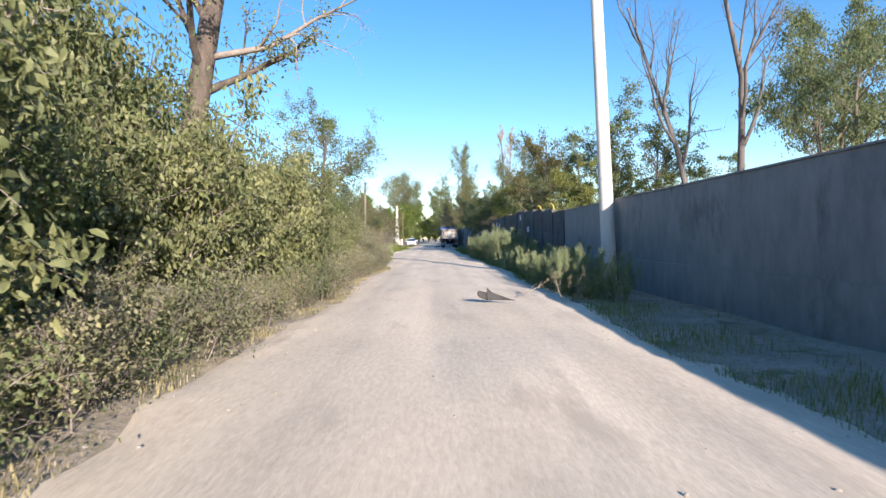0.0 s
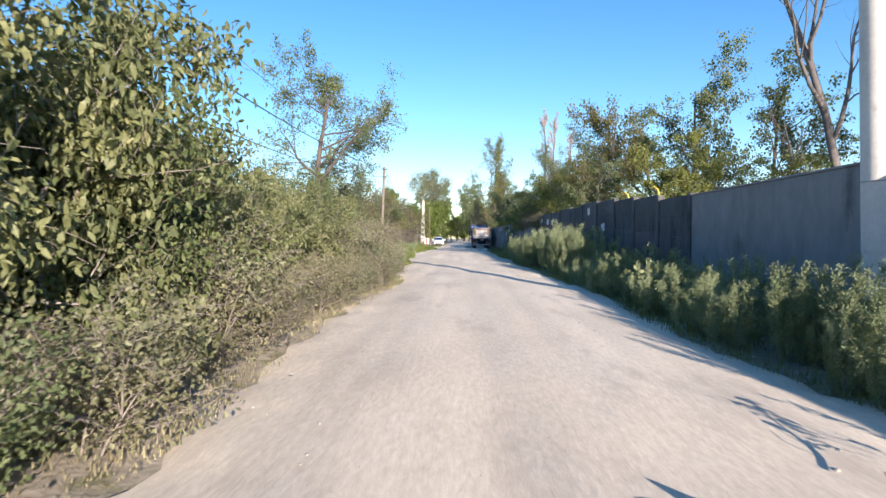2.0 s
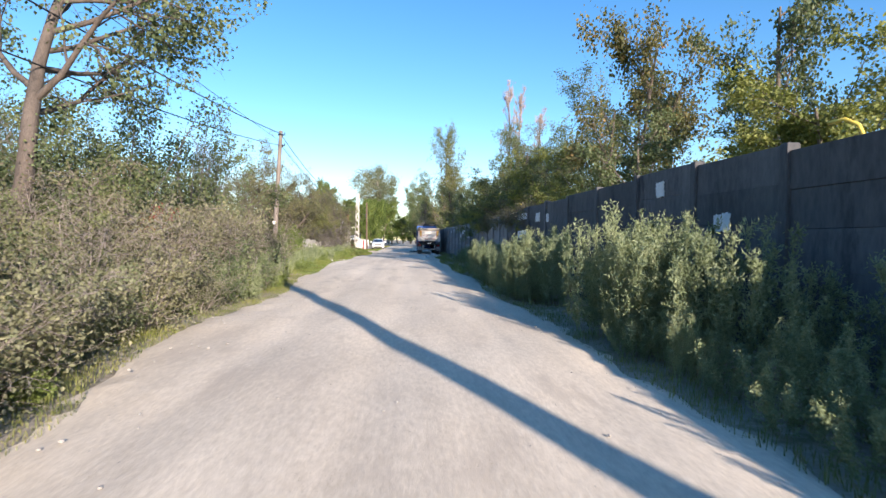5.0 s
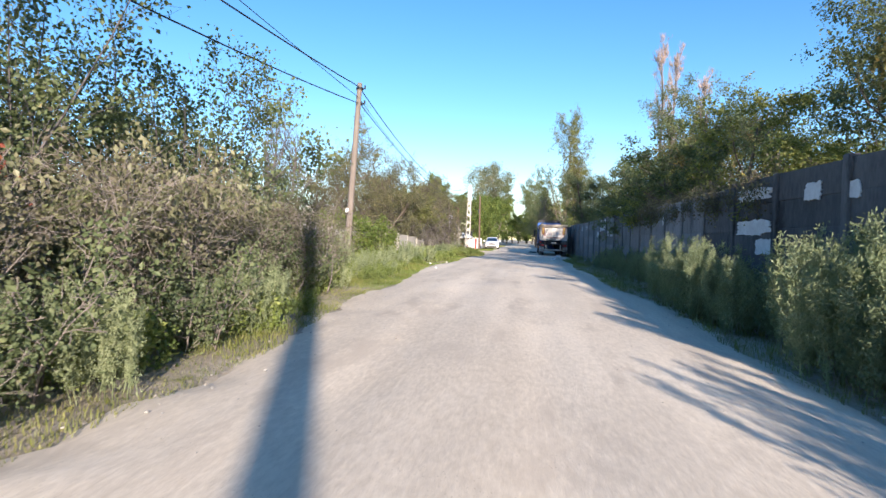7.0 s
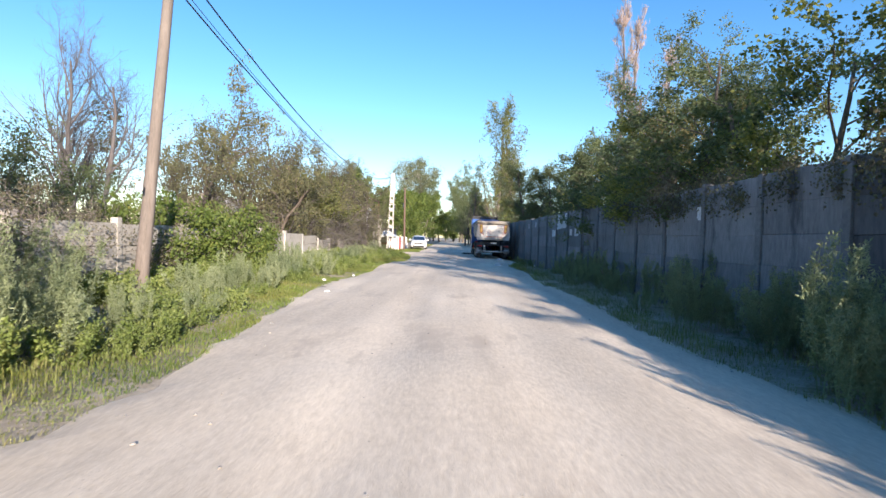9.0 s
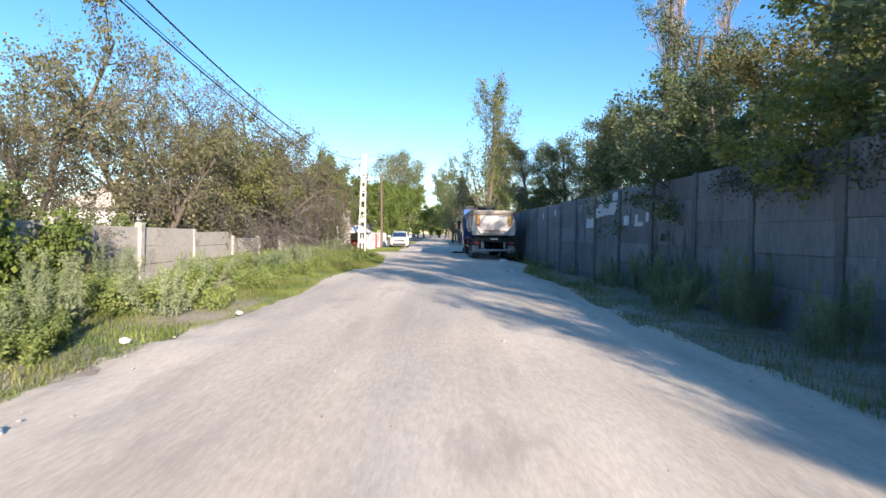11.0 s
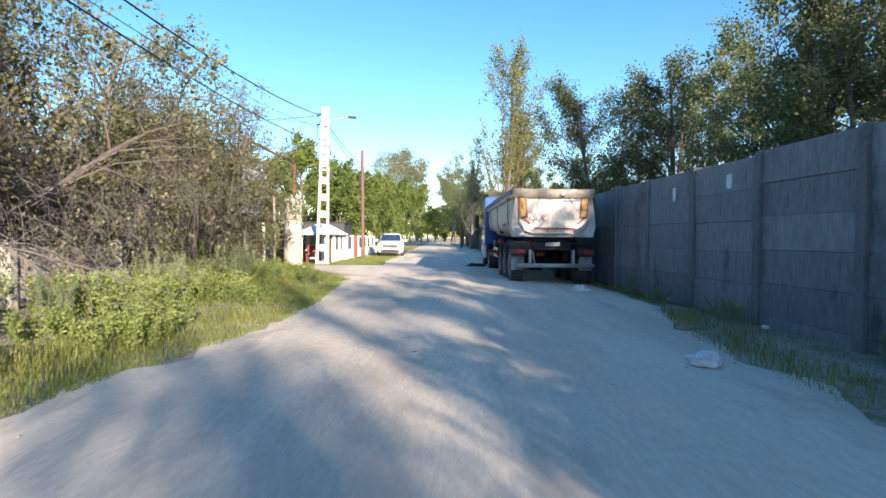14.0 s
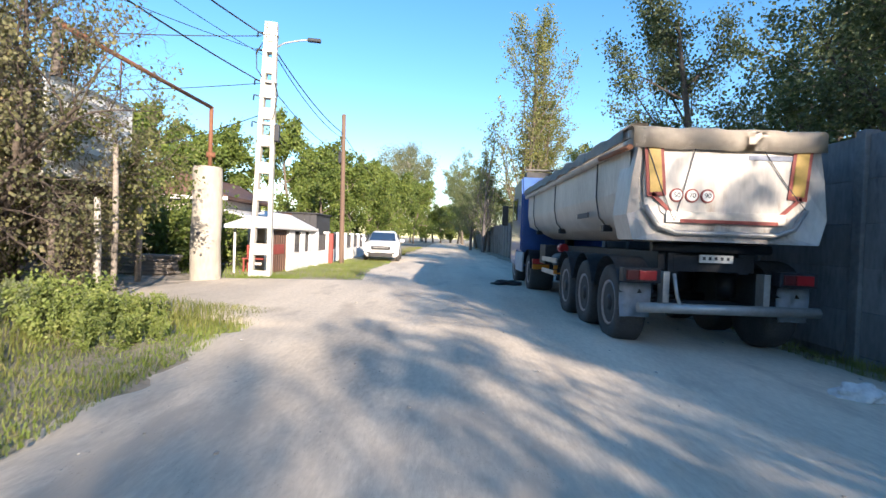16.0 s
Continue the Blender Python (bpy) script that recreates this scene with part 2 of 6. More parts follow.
M_WHITE = surface("white_render", (0.68, 0.67, 0.65), (0.82, 0.81, 0.79), 0.8, 0, 0.8, 10.0, 0.15, 0.004, (0.5, 0.48, 0.45), 0.68)


# ---- mesh helpers ----
def part(name, bm, material, parent=None, label="", smooth=False):
    """Links a bmesh as one mesh object, under a thing or a part if given."""
    me = bpy.data.meshes.new(name)
    if smooth:
        for f in bm.faces:
            f.smooth = True
    bm.to_mesh(me)
    bm.free()
    me.materials.append(material)
    ob = new(name, me)
    if parent:
        ob.parent = parent
    if label:
        ob["label"] = label
    return ob


def data_part(name, verts, faces, material, parent=None, label="", smooth=False):
    me = bpy.data.meshes.new(name)
    me.from_pydata(verts, [], faces)
    if smooth:
        me.polygons.foreach_set("use_smooth", [True] * len(me.polygons))
    me.materials.append(material)
    ob = new(name, me)
    if parent:
        ob.parent = parent
    if label:
        ob["label"] = label
    return ob


def thing(name, label, category, group="", m=None, kind=""):
    ob = new(name)
    ob.empty_display_size = 0.2
    if m is not None:
        ob.matrix_basis = m
    return tagged(ob, label, category, group, kind)


def box(bm, lo, hi, bevel=0.0, m=None):
    """A box from corner to corner, with bevelled edges."""
    c = [(a + b) / 2 for a, b in zip(lo, hi)]
    s = [abs(b - a) for a, b in zip(lo, hi)]
    mat = Matrix.LocRotScale(c, None, s)
    made = bmesh.ops.create_cube(bm, size=1.0, matrix=(m @ mat) if m is not None else mat)["verts"]
    if bevel:
        es = list({e for v in made for e in v.link_edges})
        bmesh.ops.bevel(bm, geom=es, offset=bevel, segments=2, affect="EDGES", profile=0.6)
    return bm


def boxes(*some, bevel=0.0):
    bm = bmesh.new()
    for lo, hi in some:
        box(bm, lo, hi, bevel)
    return bm


def tube(bm, pts, radii, sides=8, caps=True):
    """A round tube along points, one radius a point."""
    rings = []
    n = len(pts)
    pts = [Vector(p) for p in pts]
    if not hasattr(radii, "__len__"):
        radii = [radii] * n
    side = None
    for i, p in enumerate(pts):
        d = (pts[min(i + 1, n - 1)] - pts[max(i - 1, 0)]).normalized()
        if side is None:
            side = d.orthogonal().normalized()
        side = (side - d * side.dot(d)).normalized()
        up = d.cross(side)
        rings.append([bm.verts.new(p + radii[i] * (side * math.cos(a) + up * math.sin(a))) for a in (2 * math.pi * k / sides for k in range(sides))])
    for a, b in zip(rings, rings[1:]):
        for k in range(sides):
            f = bm.faces.new((a[k], a[(k + 1) % sides], b[(k + 1) % sides], b[k]))
            f.smooth = sides > 5
    if caps:
        bm.faces.new(rings[0][::-1])
        bm.faces.new(rings[-1])
    return bm


def prism(bm, outline, axis_from, axis_to, axis="x"):
    """A closed outline of (u, v) pulled along an axis: x gives (u, v) = (y, z), y gives (x, z), z gives (x, y)."""
    put = {"x": lambda a, u, v: (a, u, v), "y": lambda a, u, v: (u, a, v), "z": lambda a, u, v: (u, v, a)}[axis]
    r0 = [bm.verts.new(put(axis_from, u, v)) for u, v in outline]
    r1 = [bm.verts.new(put(axis_to, u, v)) for u, v in outline]
    n = len(outline)
    for k in range(n):
        bm.faces.new((r0[k], r0[(k + 1) % n], r1[(k + 1) % n], r1[k]))
    bm.faces.new(r0[::-1])
    bm.faces.new(r1)
    bmesh.ops.recalc_face_normals(bm, faces=bm.faces[:])
    return bm


# ---- plants ----
def grow(rng, base, way, length, radius, level, spec, lines):
    """One stem with its side stems. lines collects (points, radii, level)."""
    n = spec["steps"][level]
    pts, rad, p, d = [Vector(base)], [radius], Vector(base), Vector(way).normalized()
    for i in range(n):
        w = spec["wander"][level]
        d = (d + Vector((rng.gauss(0, w), rng.gauss(0, w), rng.gauss(0, w) + spec["rise"][level]))).normalized()
        p = p + d * (length / n)
        pts.append(p.copy())
        rad.append(max(radius * (1 - (i + 1) / n * spec["taper"][level]), 0.0025))
    lines.append((pts, rad, level))
    if level >= len(spec["kids"]):
        return
    for k in range(spec["kids"][level]):
        f = spec["first"][level] + (0.98 - spec["first"][level]) * (k + rng.random()) / spec["kids"][level]
        i = min(int(f * n), n - 1)
        q = pts[i].lerp(pts[i + 1], f * n - i)
        axis = (pts[i + 1] - pts[i]).normalized()
        out = axis.orthogonal().normalized()
        out.rotate(Matrix.Rotation(rng.random() * 6.283, 3, axis))
        a = radians(spec["angle"][level] * rng.uniform(0.75, 1.25))
        way2 = axis * math.cos(a) + out * math.sin(a)
        ln = length * spec["ratio"][level] * rng.uniform(0.65, 1.2) * (1.15 - 0.55 * f)
        grow(rng, q, way2, ln, max(rad[i] * spec["thin"][level], 0.003), level + 1, spec, lines)


def stems_mesh(lines, sides=(9, 6, 4, 3, 3)):
    verts, faces = [], []
    for pts, rad, level in lines:
        s = sides[level]
        side = None
        n = len(pts)
        start = len(verts)
        for i, p in enumerate(pts):
            d = (pts[min(i + 1, n - 1)] - pts[max(i - 1, 0)]).normalized()
            if side is None:
                side = d.orthogonal().normalized()
            side = (side - d * side.dot(d)).normalized()
            up = d.cross(side)
            for k in range(s):
                a = 6.28319 * k / s
                verts.append(tuple(p + rad[i] * (side * math.cos(a) + up * math.sin(a))))
        for i in range(n - 1):
            for k in range(s):
                a, b = start + i * s + k, start + i * s + (k + 1) % s
                faces.append((a, b, b + s, a + s))
    return verts, faces


def leaves_mesh(seed, at, size, spread, droop=0.3, slim=0.42, fine=False):
    """Folded leaves, one about each point of at; each leaf is its own island."""
    r = np.random.default_rng(seed)
    n = len(at)
    c = np.asarray(at, float) + r.normal(0, spread, (n, 3))
    d = r.normal(0, 1, (n, 3)) - (0, 0, droop * 2)
    d /= np.linalg.norm(d, axis=1)[:, None]
    s = r.normal(0, 1, (n, 3))
    s -= d * (s * d).sum(1)[:, None]
    s /= np.linalg.norm(s, axis=1)[:, None]
    up = np.cross(d, s)
    ln = (size * r.uniform(0.55, 1.25, n))[:, None]
    if fine:    # rounded leaf with a drawn-out tip
        v = np.empty((n, 6, 3))
        for i, (a, w, lift) in enumerate(((0.0, 0.0, 0.0), (0.28, 0.8, 0.08), (0.66, 0.72, 0.1), (1.0, 0.0, -0.04), (0.66, -0.72, 0.1), (0.28, -0.8, 0.08))):
            v[:, i] = c + ln * (a * d + w * slim * s + lift * up)
        return v.reshape(-1, 3).tolist(), np.arange(6 * n).reshape(-1, 6).tolist()
    v = np.empty((n, 4, 3))
    v[:, 0] = c
    v[:, 1] = c + ln * (0.45 * d + slim * s + 0.12 * up)
    v[:, 2] = c + ln * d
    v[:, 3] = c + ln * (0.45 * d - slim * s + 0.12 * up)
    return v.reshape(-1, 3).tolist(), np.arange(4 * n).reshape(-1, 4).tolist()


def leaf_spots(rng, lines, levels, count, bunch=6):
    """Places along the stems of the given levels, in bunches, longer stems having more."""
    segs = [(a, b) for pts, _, lv in lines if lv in levels for a, b in zip(pts, pts[1:])]
    share = np.cumsum([rng.random() ** 1.8 + 0.04 for _ in segs])    # some twigs carry many leaves, others few
    spots = []
    while len(spots) < count:
        a, b = segs[int(np.searchsorted(share, rng.random() * share[-1]))]
        spots += [tuple(a.lerp(b, rng.random()))] * rng.randint(2, 2 * bunch - 2)
    return spots[:count]


BROAD = dict(steps=(7, 6, 5, 4), wander=(0.07, 0.13, 0.2, 0.25), rise=(0.05, 0.05, 0.03, 0.0), taper=(0.75, 0.85, 0.9, 0.9),
             kids=(9, 7, 5), first=(0.3, 0.25, 0.2), angle=(48, 48, 50), ratio=(0.55, 0.5, 0.5), thin=(0.5, 0.5, 0.55))
BUSHY = dict(steps=(5, 5, 4), wander=(0.12, 0.18, 0.25), rise=(0.03, 0.02, 0.0), taper=(0.8, 0.9, 0.9),
             kids=(7, 6), first=(0.15, 0.15), angle=(45, 50), ratio=(0.5, 0.5), thin=(0.55, 0.55))
POPLAR = dict(steps=(10, 6, 4), wander=(0.03, 0.07, 0.15), rise=(0.05, 0.12, 0.05), taper=(0.85, 0.9, 0.9),
              kids=(34, 6), first=(0.12, 0.2), angle=(30, 30), ratio=(0.26, 0.4), thin=(0.35, 0.5))


def tree(name, seed, height, radius, spec, leaf_mat, count, size, spread, label, category="tree", lean=(0, 0), bark=None, group="", stems=1, base_spread=0.0, slim=0.42, droop=0.3, levels=None, bunch=6, splay=1.0, fine=False):
    """A trunk (or several stems) with limbs, and a crown of single leaves."""
    rng = random.Random(seed)
    t = thing(name, label, category, group)
    lines = []
    for k in range(stems):
        a = 6.283 * (k + rng.random() * 0.6) / max(stems, 1)
        off = base_spread * rng.uniform(0.3, 1.0) if stems > 1 else 0.0
        tilt = (lean[0] + splay * rng.uniform(0.1, 0.55) * math.cos(a) * (stems > 1), lean[1] + splay * rng.uniform(0.1, 0.55) * math.sin(a) * (stems > 1), 1)
        grow(rng, (off * math.cos(a), off * math.sin(a), -0.08), tilt, height * (rng.uniform(0.6, 1.0) if stems > 1 else 0.9), radius, 0, spec, lines)
    split = [q for q in lines if q[2] == 0], [q for q in lines if q[2] > 0]
    if stems > 3:    # bushes and weeds: one tangle of stems
        split = lines, []
    for nm, some in zip(("trunk" if stems <= 3 else "woody_tangle", "branchwork"), split):
        if not some:
            continue
        v, f = stems_mesh(some, (9, 6, 4, 3, 3) if stems <= 3 else (4, 3, 3, 3))
        data_part(nm, v, f, bark or M_BARK, t, smooth=True)
    if count:
        last = len(spec["kids"])
        spots = leaf_spots(rng, lines, levels or (last, last - 1), count, bunch)
        v, f = leaves_mesh(seed, spots, size, spread * (0.62 if stems <= 3 else 1.0), droop, slim, fine)
        data_part("crown", v, f, leaf_mat, t)
    return t


# ---- ground and road ----
def step(v, a, b):
    f = min(1.0, max(0.0, (v - a) / (b - a)))
    return f * f * (3 - 2 * f)


def edge_l(y):
    return -1.45 - 0.75 * step(y, 25, 32) - 0.55 * step(y, 34, 44) - 0.6 * step(y, 44, 50) + 0.5 * step(y, 63, 71) - 0.4 * step(y, 86, 96) + 0.16 * math.sin(y * 0.53 + 1)


def edge_r(y):
    return 4.1 - 0.35 * step(y, 26, 36) - 0.3 * step(y, 44, 54) + 1.1 * step(y, 68, 78) - 0.95 * step(y, 88, 105) + 0.15 * math.sin(y * 0.61)


def ground_z(x, y):
    """The lie of the land: level on the road, falling to the wall, a low bank on the other side."""
    z = -0.035 * max(0.0, min(x, 6.5) - 0.3)
    z += 0.14 * step(-x, 2.6, 5.2) * step(y, 26, 34) * (1 - step(y, 76, 84))
    return z


bm = bmesh.new()
xs = [-900, -300, -100, -50, -30, -20] + [-16 + 0.6 * k for k in range(61)] + [24, 30, 50, 100, 300, 900]
ys = [-900, -300, -100, -40, -20] + [-10 + 0.8 * k for k in range(190)] + [145, 160, 200, 300, 600, 2500]
grid = []
for y in ys:
    row = []
    for x in xs:
        near = -16 < x < 20 and -10 < y < 140
        low = 0.14 * step(x, edge_l(y) - 0.1, edge_l(y) + 0.7) * step(-x, -edge_r(y) - 0.1, -edge_r(y) + 0.7) if near else 0.0
        row.append(bm.verts.new((x, y, ground_z(x, y) - 0.03 - low + (0.05 * noise.noise((x * 0.7, y * 0.7, 0)) if near else 0))))
    grid.append(row)
for a, b in zip(grid, grid[1:]):
    for k in range(len(xs) - 1):
        bm.faces.new((a[k], a[k + 1], b[k + 1], b[k])).smooth = True
tagged(part("ground", bm, M_SOIL), "dry brown soil with sparse grass", "ground", kind="structure")

bm = bmesh.new()
rows, NX = [], 32
for j in range(700):
    y = -12 + j * 0.36
    l, r = edge_l(y) + 0.3 * noise.noise((y * 1.1, 0, 5)) + 0.14 * noise.noise((y * 3.9, 0, 6)), edge_r(y) + 0.4 * noise.noise((y * 0.9, 9, 5)) + 0.16 * noise.noise((y * 3.7, 9, 6))
    if 78.6 < y < 86.5:    # the drive that turns off at the gate
        l -= 4.2 * step(y, 78.6, 79.8) * (1 - step(y, 84.6, 86.4))
    row = []
    for i in range(NX + 1):
        x = l + (r - l) * i / NX
        rut = -0.03 * (math.exp(-((x + 0.75) / 0.3) ** 2) + math.exp(-((x - 0.85) / 0.3) ** 2))
        z = ground_z(x, y) + 0.035 + rut + 0.03 * noise.noise((x * 0.6, y * 0.45, 3)) + 0.012 * noise.noise((x * 2.3, y * 2.3, 8))
        e = min(i, NX - i)
        if e < 5:    # the dust thins out unevenly towards the verge
            z -= (0.085, 0.05, 0.03, 0.018, 0.008)[e] - 0.075 * noise.noise((x * 3.1, y * 2.3, 7)) * (5 - e) / 5
        row.append(bm.verts.new((x, y, z)))
    rows.append(row)
for a, b in zip(rows, rows[1:]):
    for k in range(NX):
        bm.faces.new((a[k], a[k + 1], b[k + 1], b[k])).smooth = True
tagged(part("road", bm, M_ROAD), "pale dusty unpaved road of packed gravel", "road", kind="structure")

# ---- plastered wall ----
bm = boxes(((6.62, -16, -0.5), (6.9, 23.6, 2.42)), ((6.57, -16, -0.5), (6.62, 23.6, 0.62)), ((6.59, -16, 2.42), (6.93, 23.6, 2.46)), bevel=0.012)
tagged(part("wall_1", bm, M_PLASTER), "grey plastered boundary wall with rain streaks", "wall", kind="structure")

# ---- concrete panel wall: posts, slabs, and the remains of white paint ----
def wall_x(y):
    """The panel wall runs nearly straight and closes in on the road towards the parked truck."""
    return float(np.interp(y, (24, 30, 44, 62, 79, 200), (6.64, 6.55, 5.75, 5.8, 4.85, 4.75)))


def wall_top(y):
    return float(np.interp(y, (24, 29, 33, 40, 50, 62, 66, 70, 74, 110), (2.45, 2.75, 2.92, 2.8, 2.72, 2.78, 2.84, 2.77, 2.72, 2.76))) + 0.02 * math.sin(y * 1.7)


JOINTS = [65.9 - 2.222 * k for k in range(19, 0, -1)] + [65.9 + 2.12 * k for k in range(52)]
NEAR_JOINTS = 39      # as many bays are made of single slabs


def wall_leaf(bm, ya, yb, x0, x1, z0, za, zb):
    """A straight piece of wall between two joints, set off by x0 to x1 from the wall's line."""
    v = [bm.verts.new((wall_x(y) + dx, y, z)) for y, zt in ((ya, za), (yb, zb)) for dx, z in ((x0, z0), (x1, z0), (x1, zt), (x0, zt))]
    for q in ((3, 2, 1, 0), (4, 5, 6, 7), (0, 1, 5, 4), (1, 2, 6, 5), (2, 3, 7, 6), (3, 0, 4, 7)):
        bm.faces.new([v[k] for k in q])


bm = bmesh.new()
for k, (ya, yb) in enumerate(zip(JOINTS, JOINTS[1:])):
    if k < NEAR_JOINTS:
        wall_leaf(bm, ya, yb, 0.07, 0.15, -0.5, wall_top((ya + yb) / 2) - 0.04, wall_top((ya + yb) / 2) - 0.04)
    else:
        wall_leaf(bm, ya, yb, -0.05, 0.1, -0.5, wall_top(ya), wall_top(yb))
        box(bm, (wall_x(ya) - 0.12, ya - 0.09, -0.4), (wall_x(ya) - 0.052, ya + 0.09, wall_top(ya) + 0.03))
bmesh.ops.recalc_face_normals(bm, faces=bm.faces[:])
wall_2 = tagged(part("wall_2", bm, M_PANEL), "dark weathered concrete panel wall with flaking white paint", "wall", kind="structure")

# ---- pale concrete fence on the sunny side ----
FX = -6.55


# ---- materials of things ----
M_TIPPER = surface("worn_pale_steel_paint", (0.38, 0.355, 0.325), (0.57, 0.54, 0.5), 0.5, 0.1, 0.9, 14.0, 0.12, 0.004, (0.26, 0.205, 0.16), 0.6, (1.3, 1.3, 0.35))
M_COVER = surface("grey_tarpaulin", (0.42, 0.37, 0.31), (0.56, 0.51, 0.44), 0.85, 0, 1.4, 7.0, 0.4, 0.012, (0.28, 0.25, 0.22), 0.6)
M_CHASSIS = plain("dark_chassis_paint", (0.02, 0.023, 0.03), 0.6, 0.2, 20, 0.4)
M_GUARD = plain("dusty_grey_plastic", (0.075, 0.08, 0.09), 0.7, 0, 16, 0.35)
M_RUBBER = plain("tyre_rubber", (0.05, 0.049, 0.05), 0.85, 0, 40, 0.4, 0.3)
M_RIM = plain("dusty_steel_rim", (0.28, 0.28, 0.29), 0.5, 0.6, 20, 0.3)
M_BLUE = plain("blue_cab_paint", (0.02, 0.09, 0.30), 0.35, 0.0, 20, 0.2, 0.05, 0.5)
M_FLAP = plain("pale_mud_flap", (0.42, 0.46, 0.5), 0.7, 0, 10, 0.25)
M_BAR = plain("grey_steel_bar", (0.42, 0.41, 0.39), 0.45, 0.5, 12, 0.2)
M_RED = plain("red_plastic", (0.33, 0.008, 0.012), 0.35, 0, 20, 0.2, 0.03, 0.3)
M_REDPAINT = plain("faded_red_paint", (0.27, 0.05, 0.04), 0.6, 0, 14, 0.25)
M_YELLOW = plain("reflective_yellow", (0.4, 0.25, 0.04), 0.5, 0, 14, 0.2)
M_LAMPDARK = plain("dusty_dark_red_lens", (0.1, 0.008, 0.01), 0.4)
M_MARK = plain("faded_blue_grey_print", (0.2, 0.23, 0.3), 0.6)
M_ORANGE = plain("orange_lens", (0.7, 0.22, 0.02), 0.35)
M_PALE = plain("white_sign_sheet", (0.72, 0.72, 0.7), 0.5, 0, 10, 0.08)
M_RAG = surface("black_rag", (0.012, 0.012, 0.014), (0.04, 0.038, 0.038), 0.9, 0, 5.0, 22.0, 0.5, 0.01, local=True)
M_BAG = surface("dirty_white_plastic", (0.5, 0.5, 0.5), (0.78, 0.77, 0.75), 0.6, 0, 5.0, 22.0, 0.5, 0.01, (0.14, 0.13, 0.12), 0.6, None, 7.0, local=True)
M_INK = plain("dark_print", (0.05, 0.055, 0.07), 0.6)
M_CARPAINT = plain("white_car_paint", (0.8, 0.8, 0.8), 0.3, 0, 20, 0.03, 0.02, 0.8)
M_BLACK = plain("black_trim", (0.015, 0.015, 0.017), 0.45)
M_LAMP = plain("clear_lamp_lens", (0.55, 0.58, 0.62), 0.15, 0.3)
M_CABLE = plain("black_cable", (0.02, 0.02, 0.022), 0.6)
M_RUST = surface("rusty_steel", (0.14, 0.06, 0.035), (0.28, 0.13, 0.075), 0.85, 0.2, 2.0, 20.0, 0.4, 0.004)
M_METALBROWN = surface("brown_sheet_metal", (0.10, 0.055, 0.04), (0.19, 0.11, 0.085), 0.6, 0.3, 1.5, 12.0, 0.2, 0.004)
M_DARKGATE = plain("dark_grey_grille", (0.06, 0.06, 0.065), 0.6, 0.3)
M_GASPIPE = plain("yellow_gas_pipe_paint", (0.62, 0.46, 0.08), 0.5, 0, 14, 0.2)
M_ROOF = surface("white_sheet_roof", (0.66, 0.66, 0.65), (0.8, 0.8, 0.79), 0.5, 0.1, 1.0, 9.0, 0.1, 0.003)
M_PLANK = surface("grey_weathered_plank", (0.18, 0.155, 0.13), (0.34, 0.3, 0.26), 0.9, 0, 1.5, 10.0, 0.4, 0.004, None, 0.6, (1, 6, 6))
M_FLAKE = surface("flaking_white_paint", (0.55, 0.56, 0.57), (0.74, 0.75, 0.76), 0.85, 0, 2.0, 12.0, 0.3, 0.003)


def glass(name, tint, rough=0.05):
    m, N, L, b = nodes_of(name)
    b.inputs["Base Color"].default_value = (*tint, 1)
    b.inputs["Roughness"].default_value = rough
    b.inputs["Transmission Weight"].default_value = 0.6
    b.inputs["IOR"].default_value = 1.45
    return m


M_GLASS = glass("tinted_glass", (0.06, 0.08, 0.1))


def revolve(bm, profile, sides, m):
    """A closed body turned about its x axis from (x, radius) pairs."""
    rings = [[bm.verts.new(m @ Vector((x, r * math.cos(a), r * math.sin(a)))) for a in (2 * math.pi * k / sides for k in range(sides))] for x, r in profile]
    for a, b in zip(rings, rings[1:]):
        for k in range(sides):
            bm.faces.new((a[k], a[(k + 1) % sides], b[(k + 1) % sides], b[k])).smooth = True
    bm.faces.new(rings[0][::-1])
    bm.faces.new(rings[-1])
    bmesh.ops.recalc_face_normals(bm, faces=bm.faces[:])
    return bm


def wheel(parent, x, y, z, radius, width, side):
    """Tyre, dished rim, hub and nuts. side -1: the outer face looks to -x."""
    m = Matrix.Translation((x, y, z)) @ Matrix.Diagonal((side, 1, 1, 1))
    R, w = radius, width
    t = part("wheel", revolve(bmesh.new(), [(-w, R * 0.56), (-w, R * 0.9), (-w * 0.93, R * 0.97), (-w * 0.8, R), (-w * 0.2, R), (-0.05 * w, R * 0.96), (0, R * 0.88), (-0.01, R * 0.62), (-0.03, R * 0.56)], 36, m), M_RUBBER, parent)
    rim = part("rim", revolve(bmesh.new(), [(-w * 0.9, R * 0.2), (-0.10, R * 0.3), (-0.11, R * 0.42), (-0.035, R * 0.5), (-0.008, R * 0.57), (-0.03, R * 0.585), (-w * 0.9, R * 0.57)], 36, m), M_RIM, t)
    part("hub", revolve(bmesh.new(), [(-0.12, R * 0.26), (-0.04, R * 0.24), (-0.01, R * 0.17), (0.0, R * 0.12)], 20, m), M_CHASSIS, t)
    for k in range(10):
        a = 6.2832 * k / 10
        part("wheel_nut", revolve(bmesh.new(), [(-0.12, 0.028), (-0.075, 0.028)], 6, m @ Matrix.Translation((0, R * 0.36 * math.cos(a), R * 0.36 * math.sin(a)))), M_RIM, t)
        a += 0.31
        # solid black disc: the dark inside of a hand hole put into colour
        part("hand_hole_disc", revolve(bmesh.new(), [(-0.09, 0.04), (-0.05, 0.04)], 10, m @ Matrix.Translation((0, R * 0.455 * math.cos(a), R * 0.455 * math.sin(a)))), M_BLACK, t)
    return t


